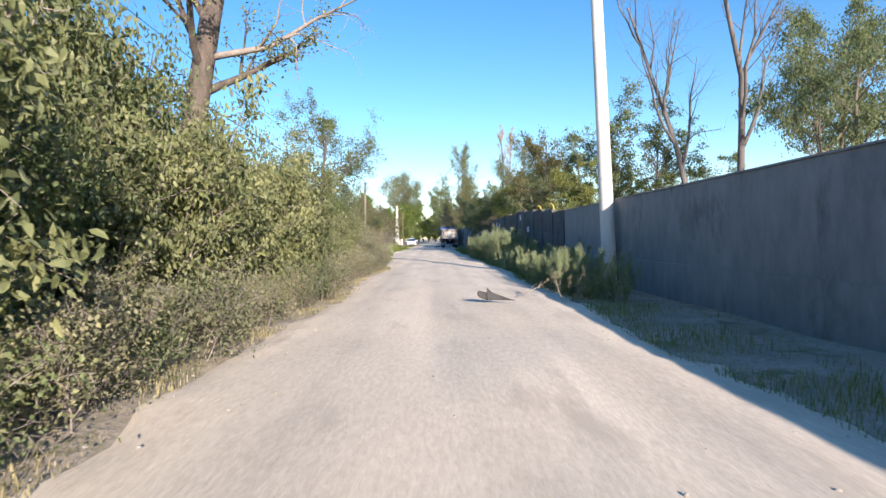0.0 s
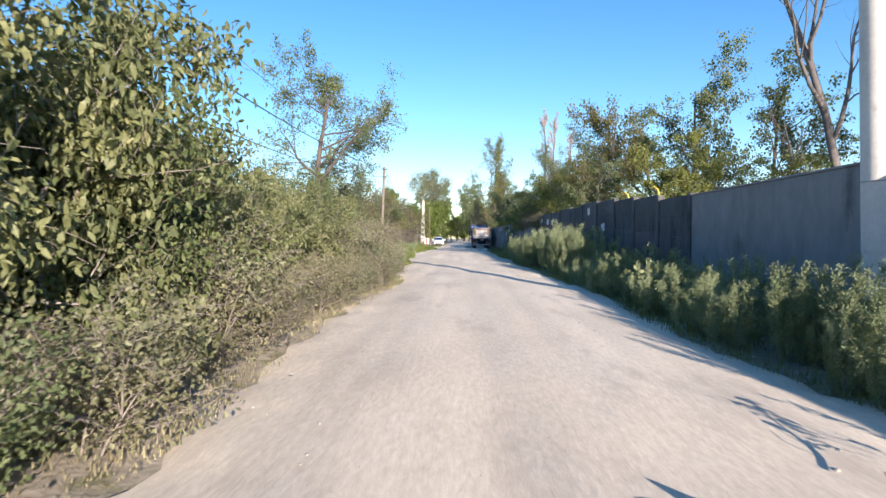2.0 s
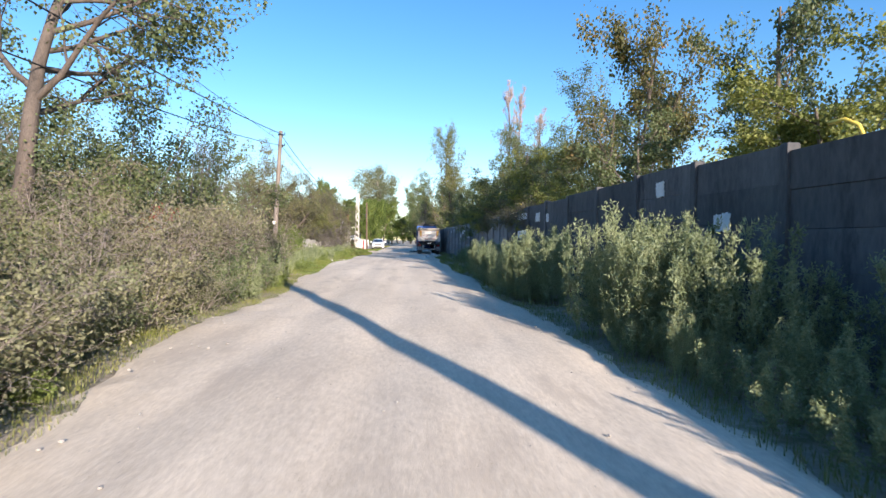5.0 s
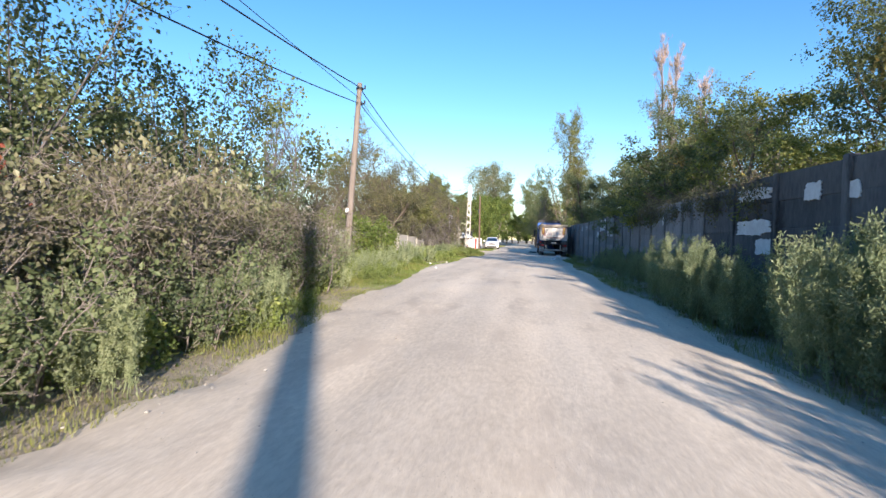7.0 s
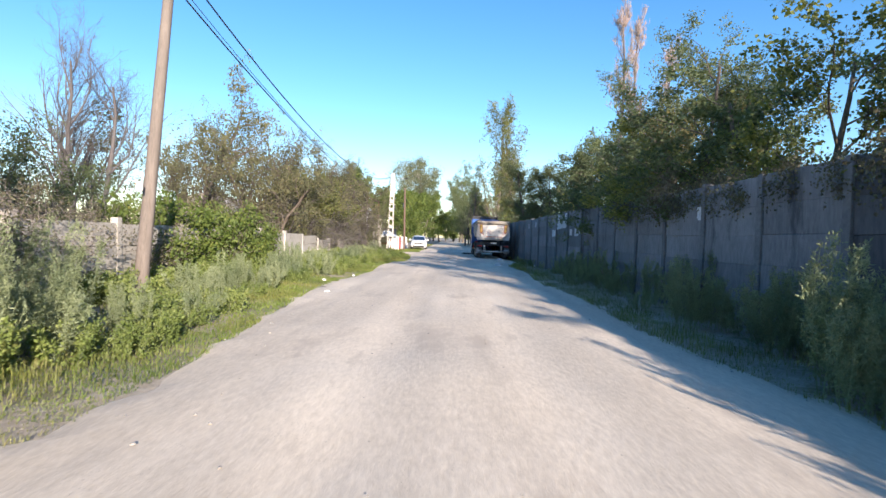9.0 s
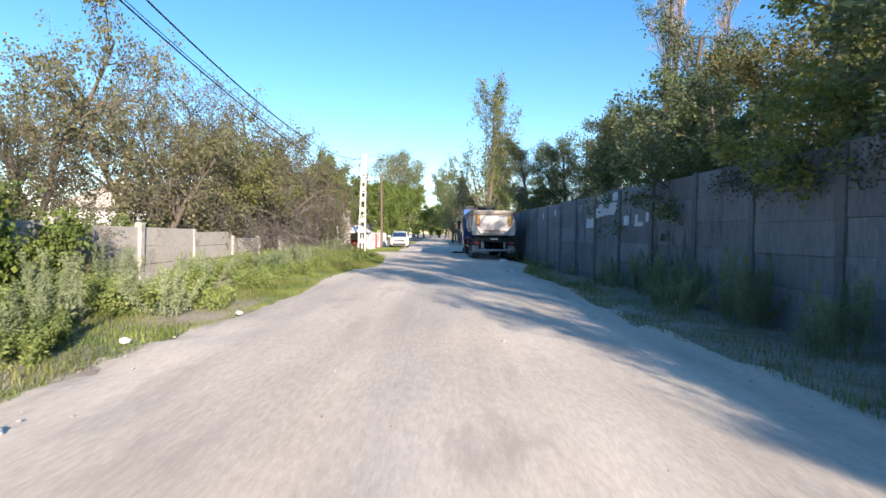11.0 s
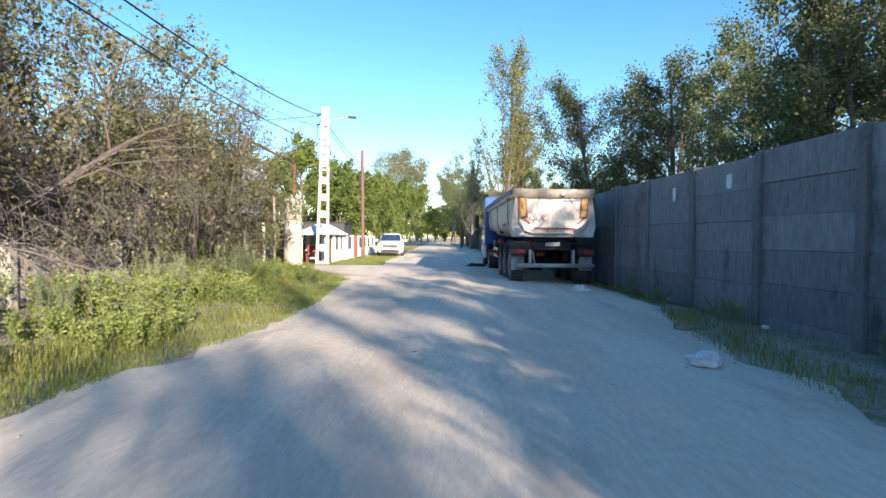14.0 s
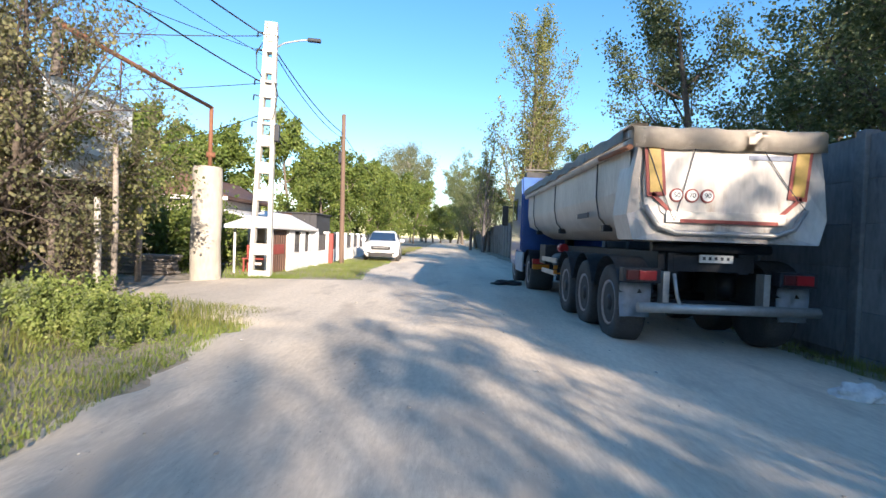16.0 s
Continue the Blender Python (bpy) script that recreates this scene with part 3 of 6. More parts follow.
def text_mesh(body, size, m, material, parent, name="lettering"):
    cu = bpy.data.curves.new(name, "FONT")
    cu.body, cu.size, cu.align_x, cu.align_y, cu.extrude = body, size, "CENTER", "CENTER", 0.002
    tmp = new(name, cu)
    me = bpy.data.meshes.new_from_object(tmp.evaluated_get(bpy.context.evaluated_depsgraph_get()))
    bpy.data.objects.remove(tmp)
    me.materials.clear()
    me.materials.append(material)
    ob = new(name, me)
    ob.parent = parent
    ob.matrix_basis = m
    return ob


# ---- tipper trailer and its tractor ----
TZ = -0.09      # the ground under the truck


def tipper_trailer():
    t = thing("tipper_trailer", "dusty pale grey half-pipe tipper semi-trailer, parked", "trailer", m=pose(2.95, 78.25, TZ))
    y0, y1, zt = 0.12, 8.7, 2.68
    # half-pipe body: rim to rounded belly
    def shape(hw, zb, top=zt):
        return [(-hw, top), (-hw * 1.0, 2.0), (-hw * 0.94, 1.72), (-hw * 0.78, zb + 0.14), (-hw * 0.5, zb), (hw * 0.5, zb), (hw * 0.78, zb + 0.14), (hw * 0.94, 1.72), (hw, 2.0), (hw, top)]
    bm = bmesh.new()
    ends = []
    for inset in (0.0, 0.035):
        stations = [(y0, shape(1.13 - inset, 1.36 + inset)), (y0 + 0.78, shape(1.12 - inset, 1.36 + inset)), (y0 + 0.86, shape(1.08 - inset, 1.39 + inset)), (y1 - 1.2, shape(1.08 - inset, 1.39 + inset)), (y1 - inset, shape(1.05 - inset, 1.75 + inset))]
        rings = [[bm.verts.new((x, y, z)) for x, z in s] for y, s in stations]
        for a, b in zip(rings, rings[1:]):
            for k in range(len(a) - 1):
                bm.faces.new((a[k], b[k], b[k + 1], a[k + 1])).smooth = 1 <= k <= 7
        bm.faces.new(rings[-1])
        ends.append(rings)
    for side in (0, -1):
        for i in range(4):
            bm.faces.new((ends[0][i][side], ends[0][i + 1][side], ends[1][i + 1][side], ends[1][i][side]))
    part("body", bm, M_TIPPER, t, "dusty pale steel half-pipe body")
    for sx, nm in ((-1, "rim_rail"), (1, "rim_rail")):
        bm = tube(bmesh.new(), [(sx * 1.13, y0 - 0.02, zt - 0.12), (sx * 1.11, y1, zt - 0.12)], 0.055, 10)
        part(nm, bm, M_TIPPER, t)
        bm = boxes(((sx * 1.13 - 0.03, y0, zt - 0.06), (sx * 1.13 + 0.03, y1, zt + 0.04)), bevel=0.01)
        part("top_edge", bm, M_TIPPER, t)
    # side ribs and seams
    for y in (y0 + 1.5, y0 + 4.6, y1 - 1.3):
        for sx in (-1, 1):
            bm = tube(bmesh.new(), [(sx * 1.11, y, zt - 0.1), (sx * 1.11, y, 2.0), (sx * 1.05, y + 0.03, 1.72), (sx * 0.88, y + 0.05, 1.52)], 0.012, 6)
            part("lashing_cord", bm, M_INK, t, "dark cord across the body")
        part("cord_hook", boxes(((-1.0, y - 0.05, 1.5), (-0.86, y + 0.09, 1.6)), bevel=0.01), M_CHASSIS, t)
    # folded tarpaulin along the near rim and over the rear
    bm = bmesh.new()
    n, prev = 26, None
    for i in range(n):
        y = y0 + 0.1 + (y1 - y0 - 0.1) * i / (n - 1)
        wob = 0.03 * math.sin(i * 1.9) + 0.02 * math.sin(i * 4.1)
        ring = [bm.verts.new(p) for p in ((-1.2, y, zt - 0.08 + wob), (-1.2 + wob, y, zt + 0.05), (-1.08, y, zt + 0.15 + wob), (-0.9, y, zt + 0.16 - wob), (-0.84, y, zt + 0.02))]
        if prev:
            for k in range(4):
                bm.faces.new((prev[k], ring[k], ring[k + 1], prev[k + 1])).smooth = True
        prev = ring
    bmesh.ops.solidify(bm, geom=bm.faces[:], thickness=0.02)
    part("rolled_tarpaulin", bm, M_COVER, t, "rolled grey tarpaulin along the rim")
    bm = bmesh.new()
    prev = None
    for i in range(17):
        x = -1.16 + 2.32 * i / 16
        sag = 0.008 * math.sin(i * 1.3) + 0.006 * math.sin(i * 2.7 + 1)
        ring = [bm.verts.new(p) for p in ((x, -0.05, zt - 0.2 + sag), (x, -0.055 + sag, zt - 0.03), (x, -0.05, zt + 0.03 + sag * 0.5), (x, 0.02, zt + 0.07 + sag), (x, 0.7, zt + 0.08 - sag))]
        if prev:
            for k in range(4):
                bm.faces.new((prev[k], ring[k], ring[k + 1], prev[k + 1])).smooth = True
        prev = ring
    bmesh.ops.solidify(bm, geom=bm.faces[:], thickness=0.02)
    part("tarpaulin_flap", bm, M_COVER, t, "creased grey tarpaulin end over the tailgate")
    part("roll_end", tube(bmesh.new(), [(-1.2, -0.06, zt - 0.2), (-1.2, 1.2, zt - 0.16)], 0.035, 8), M_RUST, t)
    # rear frame flaring out round the tailgate
    def gate(hw, zb, tp):
        return [(-hw, tp), (-hw * 1.02, 2.05), (-hw * 0.99, 1.74), (-hw * 0.8, zb), (hw * 0.8, zb), (hw * 0.99, 1.74), (hw * 1.02, 2.05), (hw, tp)]
    bm = bmesh.new()
    o = [(-1.06, 2.66), (-1.15, 2.15), (-1.2, 1.68), (-1.12, 1.38), (1.12, 1.38), (1.2, 1.68), (1.15, 2.15), (1.06, 2.66)]
    i_ = [(-0.94, 2.66), (-0.98, 2.12), (-0.96, 1.76), (-0.7, 1.5), (0.7, 1.5), (0.96, 1.76), (0.98, 2.12), (0.94, 2.66)]
    ro, ri = [bm.verts.new((x, -0.03, z)) for x, z in o], [bm.verts.new((x, 0.1, z)) for x, z in i_]
    rb = [bm.verts.new((x, 0.5, z)) for x, z in o]
    for k in range(7):
        bm.faces.new((ro[k], ro[k + 1], ri[k + 1], ri[k]))
        bm.faces.new((ro[k], rb[k], rb[k + 1], ro[k + 1]))
    bmesh.ops.recalc_face_normals(bm, faces=bm.faces[:])
    bmesh.ops.solidify(bm, geom=bm.faces[:], thickness=0.02)
    part("rear_frame", bm, M_TIPPER, t)
    bm = bmesh.new()
    prism(bm, gate(0.97, 1.5, 2.6), 0.02, 0.07, "y")
    g = part("tailgate", bm, M_TIPPER, t, "dusty white tailgate with dents")
    prism_bm = prism(bmesh.new(), gate(0.8, 1.62, 2.45), 0.0, 0.02, "y")
    part("tailgate_field", prism_bm, M_TIPPER, g)
    part("lower_band", boxes(((-0.72, -0.02, 1.6), (0.72, 0.02, 1.74)), bevel=0.006), M_BAR, g)
    part("lip", tube(bmesh.new(), [(-0.97, 0.0, 1.8), (-0.82, -0.02, 1.56), (-0.6, -0.03, 1.48), (0.6, -0.03, 1.48), (0.82, -0.02, 1.56), (0.97, 0.0, 1.8)], 0.03, 8), M_BAR, g)
    for sx in (-1, 1):
        m = Matrix.Translation((sx * 0.87, -0.012, 2.22)) @ Matrix.Rotation(radians(sx * 5), 4, "Y")
        part("reflector_board", box(bmesh.new(), (-0.115, -0.006, -0.31), (0.115, 0.006, 0.31), 0.0, m), M_REDPAINT, g, "red-edged yellow reflective board")
        part("reflector_field", box(bmesh.new(), (-0.075, -0.011, -0.26), (0.075, -0.005, 0.3), 0.0, m), M_YELLOW, g)
        m2 = Matrix.Translation((sx * 0.72, -0.012, 1.78)) @ Matrix.Rotation(radians(sx * -42), 4, "Y")
        part("red_stripe", box(bmesh.new(), (-0.24, -0.006, -0.022), (0.24, 0.006, 0.022), 0.0, m2), M_REDPAINT, g)
    part("red_stripe", boxes(((-0.55, -0.035, 1.6), (0.62, -0.022, 1.645))), M_REDPAINT, g)
    part("red_stripe", boxes(((-0.72, -0.012, 2.5), (0.72, -0.003, 2.55))), M_REDPAINT, g)
    for k, s in enumerate(("50", "70", "90")):
        x = -0.6 + 0.185 * k
        m = Matrix.Translation((x, -0.012, 1.93)) @ Matrix.Rotation(radians(90), 4, "Z")
        d = part("speed_disc", revolve(bmesh.new(), [(0.012, 0.083), (-0.004, 0.083), (-0.006, 0.079)], 28, m), M_REDPAINT, g, "red-ringed round speed sign")
        part("disc_field", revolve(bmesh.new(), [(-0.004, 0.064), (-0.01, 0.064)], 24, m), M_PALE, d)
        text_mesh(s, 0.085, Matrix.Translation((x, -0.026, 1.93)) @ Matrix.Rotation(radians(90), 4, "X"), M_INK, d)
    part("maker_mark", boxes(((0.25, -0.012, 2.38), (0.78, -0.002, 2.44))), M_MARK, g, "faded blue-grey lettering bar")
    for a, b in (((-0.4, -0.02, 2.5), (-0.62, -0.02, 1.62)), ((-0.98, -0.03, 2.5), (-0.62, -0.02, 1.62)), ((0.42, -0.02, 2.5), (0.95, -0.02, 1.8))):
        mid = [(a[i] + b[i]) / 2 for i in range(3)]
        mid[2] -= 0.03
        part("tension_cord", tube(bmesh.new(), [a, mid, b], 0.006, 5), M_INK, t, "slack dark cord across the tailgate")
    # chassis
    for sx in (-0.45, 0.45):
        part("frame_rail", boxes(((sx - 0.07, 0.35, 0.98), (sx + 0.07, 8.3, 1.24)), bevel=0.01), M_CHASSIS, t)
    for y in (0.4, 1.5, 2.8, 4.2, 6.0):
        part("cross_member", boxes(((-0.45, y - 0.06, 1.0), (0.45, y + 0.06, 1.2)), bevel=0.01), M_CHASSIS, t)
    # recessed dark slab added for the shade in the open space under the body
    part("shade_panel", boxes(((-0.62, 0.42, 1.0), (0.62, 0.48, 1.28)), bevel=0.01), M_CHASSIS, t)
    part("tipping_hinge", tube(bmesh.new(), [(-0.75, 0.32, 1.3), (0.75, 0.32, 1.3)], 0.06, 10), M_CHASSIS, t)
    part("hydraulic_ram", tube(bmesh.new(), [(0, 7.9, 0.9), (0, 8.3, 2.2)], 0.12, 12), M_CHASSIS, t)
    for k in range(3):
        y = 0.78 + 1.29 * k
        for sx in (-1, 1):
            wheel(t, sx * 1.14, y, 0.525, 0.525, 0.36, sx)
            bm = bmesh.new()
            pts = [(math.cos(a), math.sin(a)) for a in (radians(d) for d in range(15, 166, 15))]
            inner, outer = [bm.verts.new((sx * 0.74, y + 0.6 * c, 0.56 + 0.6 * s)) for c, s in pts], [bm.verts.new((sx * 1.17, y + 0.6 * c, 0.56 + 0.6 * s)) for c, s in pts]
            for q in range(len(pts) - 1):
                bm.faces.new((inner[q], inner[q + 1], outer[q + 1], outer[q])).smooth = True
            bmesh.ops.solidify(bm, geom=bm.faces[:], thickness=0.03)
            part("mudguard", bm, M_GUARD, t, "dusty grey plastic mudguard")
        part("axle", tube(bmesh.new(), [(-1.0, y, 0.525), (1.0, y, 0.525)], 0.07, 10), M_CHASSIS, t)
        for sx in (-0.62, 0.62):
            part("air_spring", tube(bmesh.new(), [(sx, y + 0.3, 0.62), (sx, y + 0.3, 1.0)], 0.13, 12), M_CHASSIS, t)
    # lamps, plate, flaps, under-run bar
    for sx in (-1, 1):
        hb = part("lamp_housing", boxes(((sx * 0.95 - 0.24, 0.02, 0.86), (sx * 0.95 + 0.22, 0.18, 1.04)), bevel=0.012), M_CHASSIS, t)
        part("tail_lens", boxes(((sx * 0.95 - 0.05, -0.005, 0.89), (sx * 0.95 + 0.16, 0.03, 1.01)), bevel=0.01), M_RED, hb, "red tail lamp lens")
        part("indicator_lens", boxes(((sx * 0.95 - 0.2, -0.005, 0.89), (sx * 0.95 - 0.06, 0.03, 1.01)), bevel=0.01), M_LAMPDARK, hb)
        bm = bmesh.new()
        prev = None
        for i in range(7):
            z = 0.84 - 0.42 * i / 6
            ring = [bm.verts.new((sx * 0.98 - 0.19 + 0.38 * k / 6, 0.2 + 0.03 * math.sin(k * 1.7 + i * 0.6) - 0.03 * i / 6, z)) for k in range(7)]
            if prev:
                for k in range(6):
                    bm.faces.new((prev[k], prev[k + 1], ring[k + 1], ring[k])).smooth = True
            prev = ring
        bmesh.ops.solidify(bm, geom=bm.faces[:], thickness=0.012)
        part("mud_flap", bm, M_FLAP, t, "pale creased mud flap")
        part("bar_bracket", boxes(((sx * 0.62 - 0.04, 0.12, 0.5), (sx * 0.62 + 0.04, 0.3, 1.0)), bevel=0.008), M_BAR, t)
    part("lever", tube(bmesh.new(), [(-0.56, 0.05, 0.98), (-0.54, 0.0, 0.72), (-0.46, 0.0, 0.52)], 0.022, 8), M_BAR, t)
    part("under_run_bar", tube(bmesh.new(), [(-1.0, 0.02, 0.56), (1.2, 0.02, 0.56)], 0.063, 12), M_BAR, t, "grey round under-run bar")
    pl = part("number_plate", boxes(((-0.16, 0.26, 1.12), (0.26, 0.28, 1.22)), bevel=0.004), M_PALE, t)
    for k in range(5):
        part("plate_bar", boxes(((-0.12 + 0.075 * k, 0.25, 1.155), (-0.09 + 0.075 * k, 0.262, 1.195))), M_INK, pl)
    # things slung under the side
    part("air_tank", tube(bmesh.new(), [(-0.85, 4.4, 0.92), (-0.85, 5.4, 0.92)], 0.16, 16), M_CHASSIS, t)
    part("red_coupling", tube(bmesh.new(), [(-1.0, 4.15, 1.2), (-1.0, 4.42, 1.2)], 0.09, 12), M_RED, t, "red round fitting")
    part("tool_box", boxes(((-1.05, 5.9, 0.8), (-0.6, 6.6, 1.25)), bevel=0.02), M_CHASSIS, t)
    part("side_guard", boxes(((-1.1, 4.45, 0.62), (-1.06, 6.0, 0.72)), ((-1.1, 4.45, 0.88), (-1.06, 6.0, 0.98)), bevel=0.008), M_BAR, t)
    part("rear_marker", boxes(((-1.14, 4.42, 0.66), (-0.9, 4.45, 0.74)), ((-1.14, 4.42, 0.76), (-0.9, 4.45, 0.84)), bevel=0.004), M_ORANGE, t)
    part("side_mark", boxes(((-1.145, 1.95, 1.72), (-1.125, 2.6, 1.8))), M_INK, t, "dark lettering bar on the side")
    for sx in (-0.5, 0.5):
        part("landing_leg", boxes(((sx - 0.05, 6.9, 0.35), (sx + 0.05, 7.0, 1.0)), bevel=0.01), M_CHASSIS, t)
    return t


def tractor_unit():
    t = thing("truck_tractor", "blue tractor unit coupled to the tipper trailer", "truck", m=pose(2.95, 85.0, TZ))
    bm = prism(bmesh.new(), [(2.3, 1.0), (2.3, 2.7), (2.45, 3.2), (3.9, 3.1), (4.25, 2.6), (4.4, 1.6), (4.4, 0.55), (3.0, 0.55), (3.0, 1.0)], -1.2, 1.2, "x")
    bmesh.ops.bevel(bm, geom=bm.edges[:], offset=0.05, segments=2, affect="EDGES")
    c = part("cab", bm, M_BLUE, t, "blue painted cab")
    part("roof_deflector", prism(bmesh.new(), [(2.5, 3.18), (2.5, 3.36), (2.7, 3.38), (3.7, 3.15)], -1.05, 1.05, "x"), M_CHASSIS, c)
    part("roof_light_bar", boxes(((-1.1, 2.42, 3.38), (1.1, 2.5, 3.44)), bevel=0.01), M_BLACK, c)
    part("side_window", boxes(((-1.215, 3.1, 1.95), (-1.2, 4.0, 2.6)), bevel=0.005), M_GLASS, c)
    part("windscreen", boxes(((-1.05, 4.3, 1.8), (1.05, 4.34, 2.6)), bevel=0.005), M_GLASS, c)
    for sx in (-1, 1):
        part("mirror", boxes(((sx * 1.45 - 0.1, 4.2, 1.8), (sx * 1.45 + 0.1, 4.32, 2.45)), bevel=0.03), M_BLACK, c)
        part("mirror_arm", tube(bmesh.new(), [(sx * 1.2, 4.25, 2.4), (sx * 1.45, 4.25, 2.4)], 0.02, 6), M_BLACK, c)
        wheel(t, sx * 1.16, 0.9, 0.5, 0.5, 0.6, sx)
        wheel(t, sx * 1.16, 3.75, 0.5, 0.5, 0.32, sx)
        bm = bmesh.new()
        pts = [(math.cos(a), math.sin(a)) for a in (radians(d) for d in range(20, 171, 15))]
        inner, outer = [bm.verts.new((sx * 0.6, 0.9 + 0.58 * c_, 0.52 + 0.58 * s_)) for c_, s_ in pts], [bm.verts.new((sx * 1.2, 0.9 + 0.58 * c_, 0.52 + 0.58 * s_)) for c_, s_ in pts]
        for q in range(len(pts) - 1):
            bm.faces.new((inner[q], inner[q + 1], outer[q + 1], outer[q])).smooth = True
        bmesh.ops.solidify(bm, geom=bm.faces[:], thickness=0.03)
        part("mudguard", bm, M_CHASSIS, t)
        part("side_skirt", boxes(((sx * 1.2 - 0.03, 1.65, 0.45), (sx * 1.2 + 0.03, 3.0, 1.0)), bevel=0.02), M_FLAP, t)
        part("tail_lamp", boxes(((sx * 0.95 - 0.22, 0.12, 0.75), (sx * 0.95 + 0.2, 0.2, 0.88)), bevel=0.01), M_RED, t)
        part("marker_lamp", boxes(((sx * 0.95 - 0.22, 0.12, 0.62), (sx * 0.95 + 0.2, 0.2, 0.74)), bevel=0.01), M_ORANGE, t)
        part("frame_rail", boxes(((sx * 0.42 - 0.05, 0.1, 0.72), (sx * 0.42 + 0.05, 4.0, 0.98)), bevel=0.01), M_CHASSIS, t)
    part("axle", tube(bmesh.new(), [(-1.0, 0.9, 0.5), (1.0, 0.9, 0.5)], 0.09, 10), M_CHASSIS, t)
    part("air_tank", tube(bmesh.new(), [(-0.9, 1.6, 0.8), (-0.9, 2.6, 0.8)], 0.22, 16), M_CHASSIS, t)
    return t


tipper_trailer()
tractor_unit()


# ---- white car ----
def white_car():
    t = thing("parked_car", "white compact car parked beside the road, facing the camera", "car", m=pose(-3.55, 97.2, 0.0, 0, 0, 3))
    secs = [  # y, half width, sill z, belt z, roof half width, roof z
        (0.0, 0.62, 0.32, 0.62, 0.5, 0.66), (0.08, 0.78, 0.22, 0.72, 0.62, 0.78), (0.5, 0.86, 0.2, 0.82, 0.68, 0.9), (1.05, 0.87, 0.2, 0.92, 0.7, 0.98), (1.75, 0.87, 0.2, 0.95, 0.6, 1.42), (2.3, 0.87, 0.2, 0.96, 0.6, 1.5), (3.2, 0.87, 0.2, 0.98, 0.58, 1.46), (3.9, 0.85, 0.24, 0.98, 0.58, 1.05), (4.2, 0.7, 0.35, 0.8, 0.55, 0.9)]
    bm = bmesh.new()
    rings = []
    for y, hw, s, b, rw_, rz in secs:
        half = [(hw * 0.85, s), (hw, s + 0.12), (hw, (s + b) / 2), (hw * 0.96, b), (rw_, rz - 0.06), (rw_ * 0.8, rz)]
        rings.append([bm.verts.new((x, y, z)) for x, z in half] + [bm.verts.new((-x, y, z)) for x, z in reversed(half)])
    n = len(rings[0])
    for a, b in zip(rings, rings[1:]):
        for k in range(n):
            bm.faces.new((a[k], a[(k + 1) % n], b[(k + 1) % n], b[k])).smooth = True
    bm.faces.new(rings[0][::-1])
    bm.faces.new(rings[-1])
    bmesh.ops.recalc_face_normals(bm, faces=bm.faces[:])
    body = part("body", bm, M_CARPAINT, t)
    w = bmesh.new()
    vs = [w.verts.new(p) for p in ((-0.66, 1.02, 1.0), (0.66, 1.02, 1.0), (0.57, 1.66, 1.4), (-0.57, 1.66, 1.4))]
    w.faces.new(vs)
    bmesh.ops.solidify(w, geom=w.faces[:], thickness=0.03)
    part("windscreen", w, M_GLASS, body)
    for sx in (-1, 1):
        part("headlamp", box(bmesh.new(), (-0.17, -0.05, -0.055), (0.17, 0.14, 0.055), 0.02, Matrix.Translation((sx * 0.6, 0.06, 0.7)) @ Matrix.Rotation(radians(sx * 14), 4, "Z")), M_LAMP, body, "clear headlamp")
        part("fog_lamp", boxes(((sx * 0.6 - 0.07, -0.01, 0.38), (sx * 0.6 + 0.07, 0.08, 0.46)), bevel=0.015), M_BLACK, body)
        part("door_mirror", boxes(((sx * 0.97 - 0.11, 1.25, 0.95), (sx * 0.97 + 0.11, 1.36, 1.1)), bevel=0.03), M_CARPAINT, body)
        part("side_window", boxes(((sx * 0.76 - 0.06, 1.7, 1.0), (sx * 0.76 + 0.02, 3.1, 1.32)), bevel=0.01), M_GLASS, body)
        for y in (0.85, 3.35):
            ty = part("wheel", revolve(bmesh.new(), [(-0.2, 0.2), (-0.2, 0.3), (-0.02, 0.3), (0, 0.27), (-0.01, 0.19)], 24, Matrix.Translation((sx * 0.88, y, 0.3)) @ Matrix.Diagonal((sx, 1, 1, 1))), M_RUBBER, t)
            part("rim", revolve(bmesh.new(), [(-0.15, 0.19), (-0.02, 0.19), (-0.03, 0.05)], 20, Matrix.Translation((sx * 0.88, y, 0.3)) @ Matrix.Diagonal((sx, 1, 1, 1))), M_RIM, ty)
    part("grille", boxes(((-0.46, -0.07, 0.56), (0.46, 0.06, 0.74)), bevel=0.02), M_BLACK, body)
    part("grille_bar", boxes(((-0.36, -0.078, 0.655), (0.36, -0.065, 0.675)), bevel=0.004), M_BAR, body)
    part("lower_intake", boxes(((-0.58, -0.06, 0.24), (0.58, 0.07, 0.42)), bevel=0.02), M_BLACK, body)
    part("number_plate", boxes(((-0.26, -0.075, 0.44), (0.26, -0.03, 0.55)), bevel=0.004), M_PALE, body)
    return t


white_car()


# ---- poles and cables ----
def round_pole(name, label, base, top, r0, r1, mat):
    t = thing(name, label, "utility pole", m=Matrix.Translation(base))
    d = Vector(top) - Vector(base)
    n = 10
    part("shaft", tube(bmesh.new(), [d * (k / n) - Vector((0, 0, 0.4 if k == 0 else 0)) for k in range(n + 1)], [r0 + (r1 - r0) * k / n for k in range(n + 1)], 18), mat, t, smooth=False)
    return t


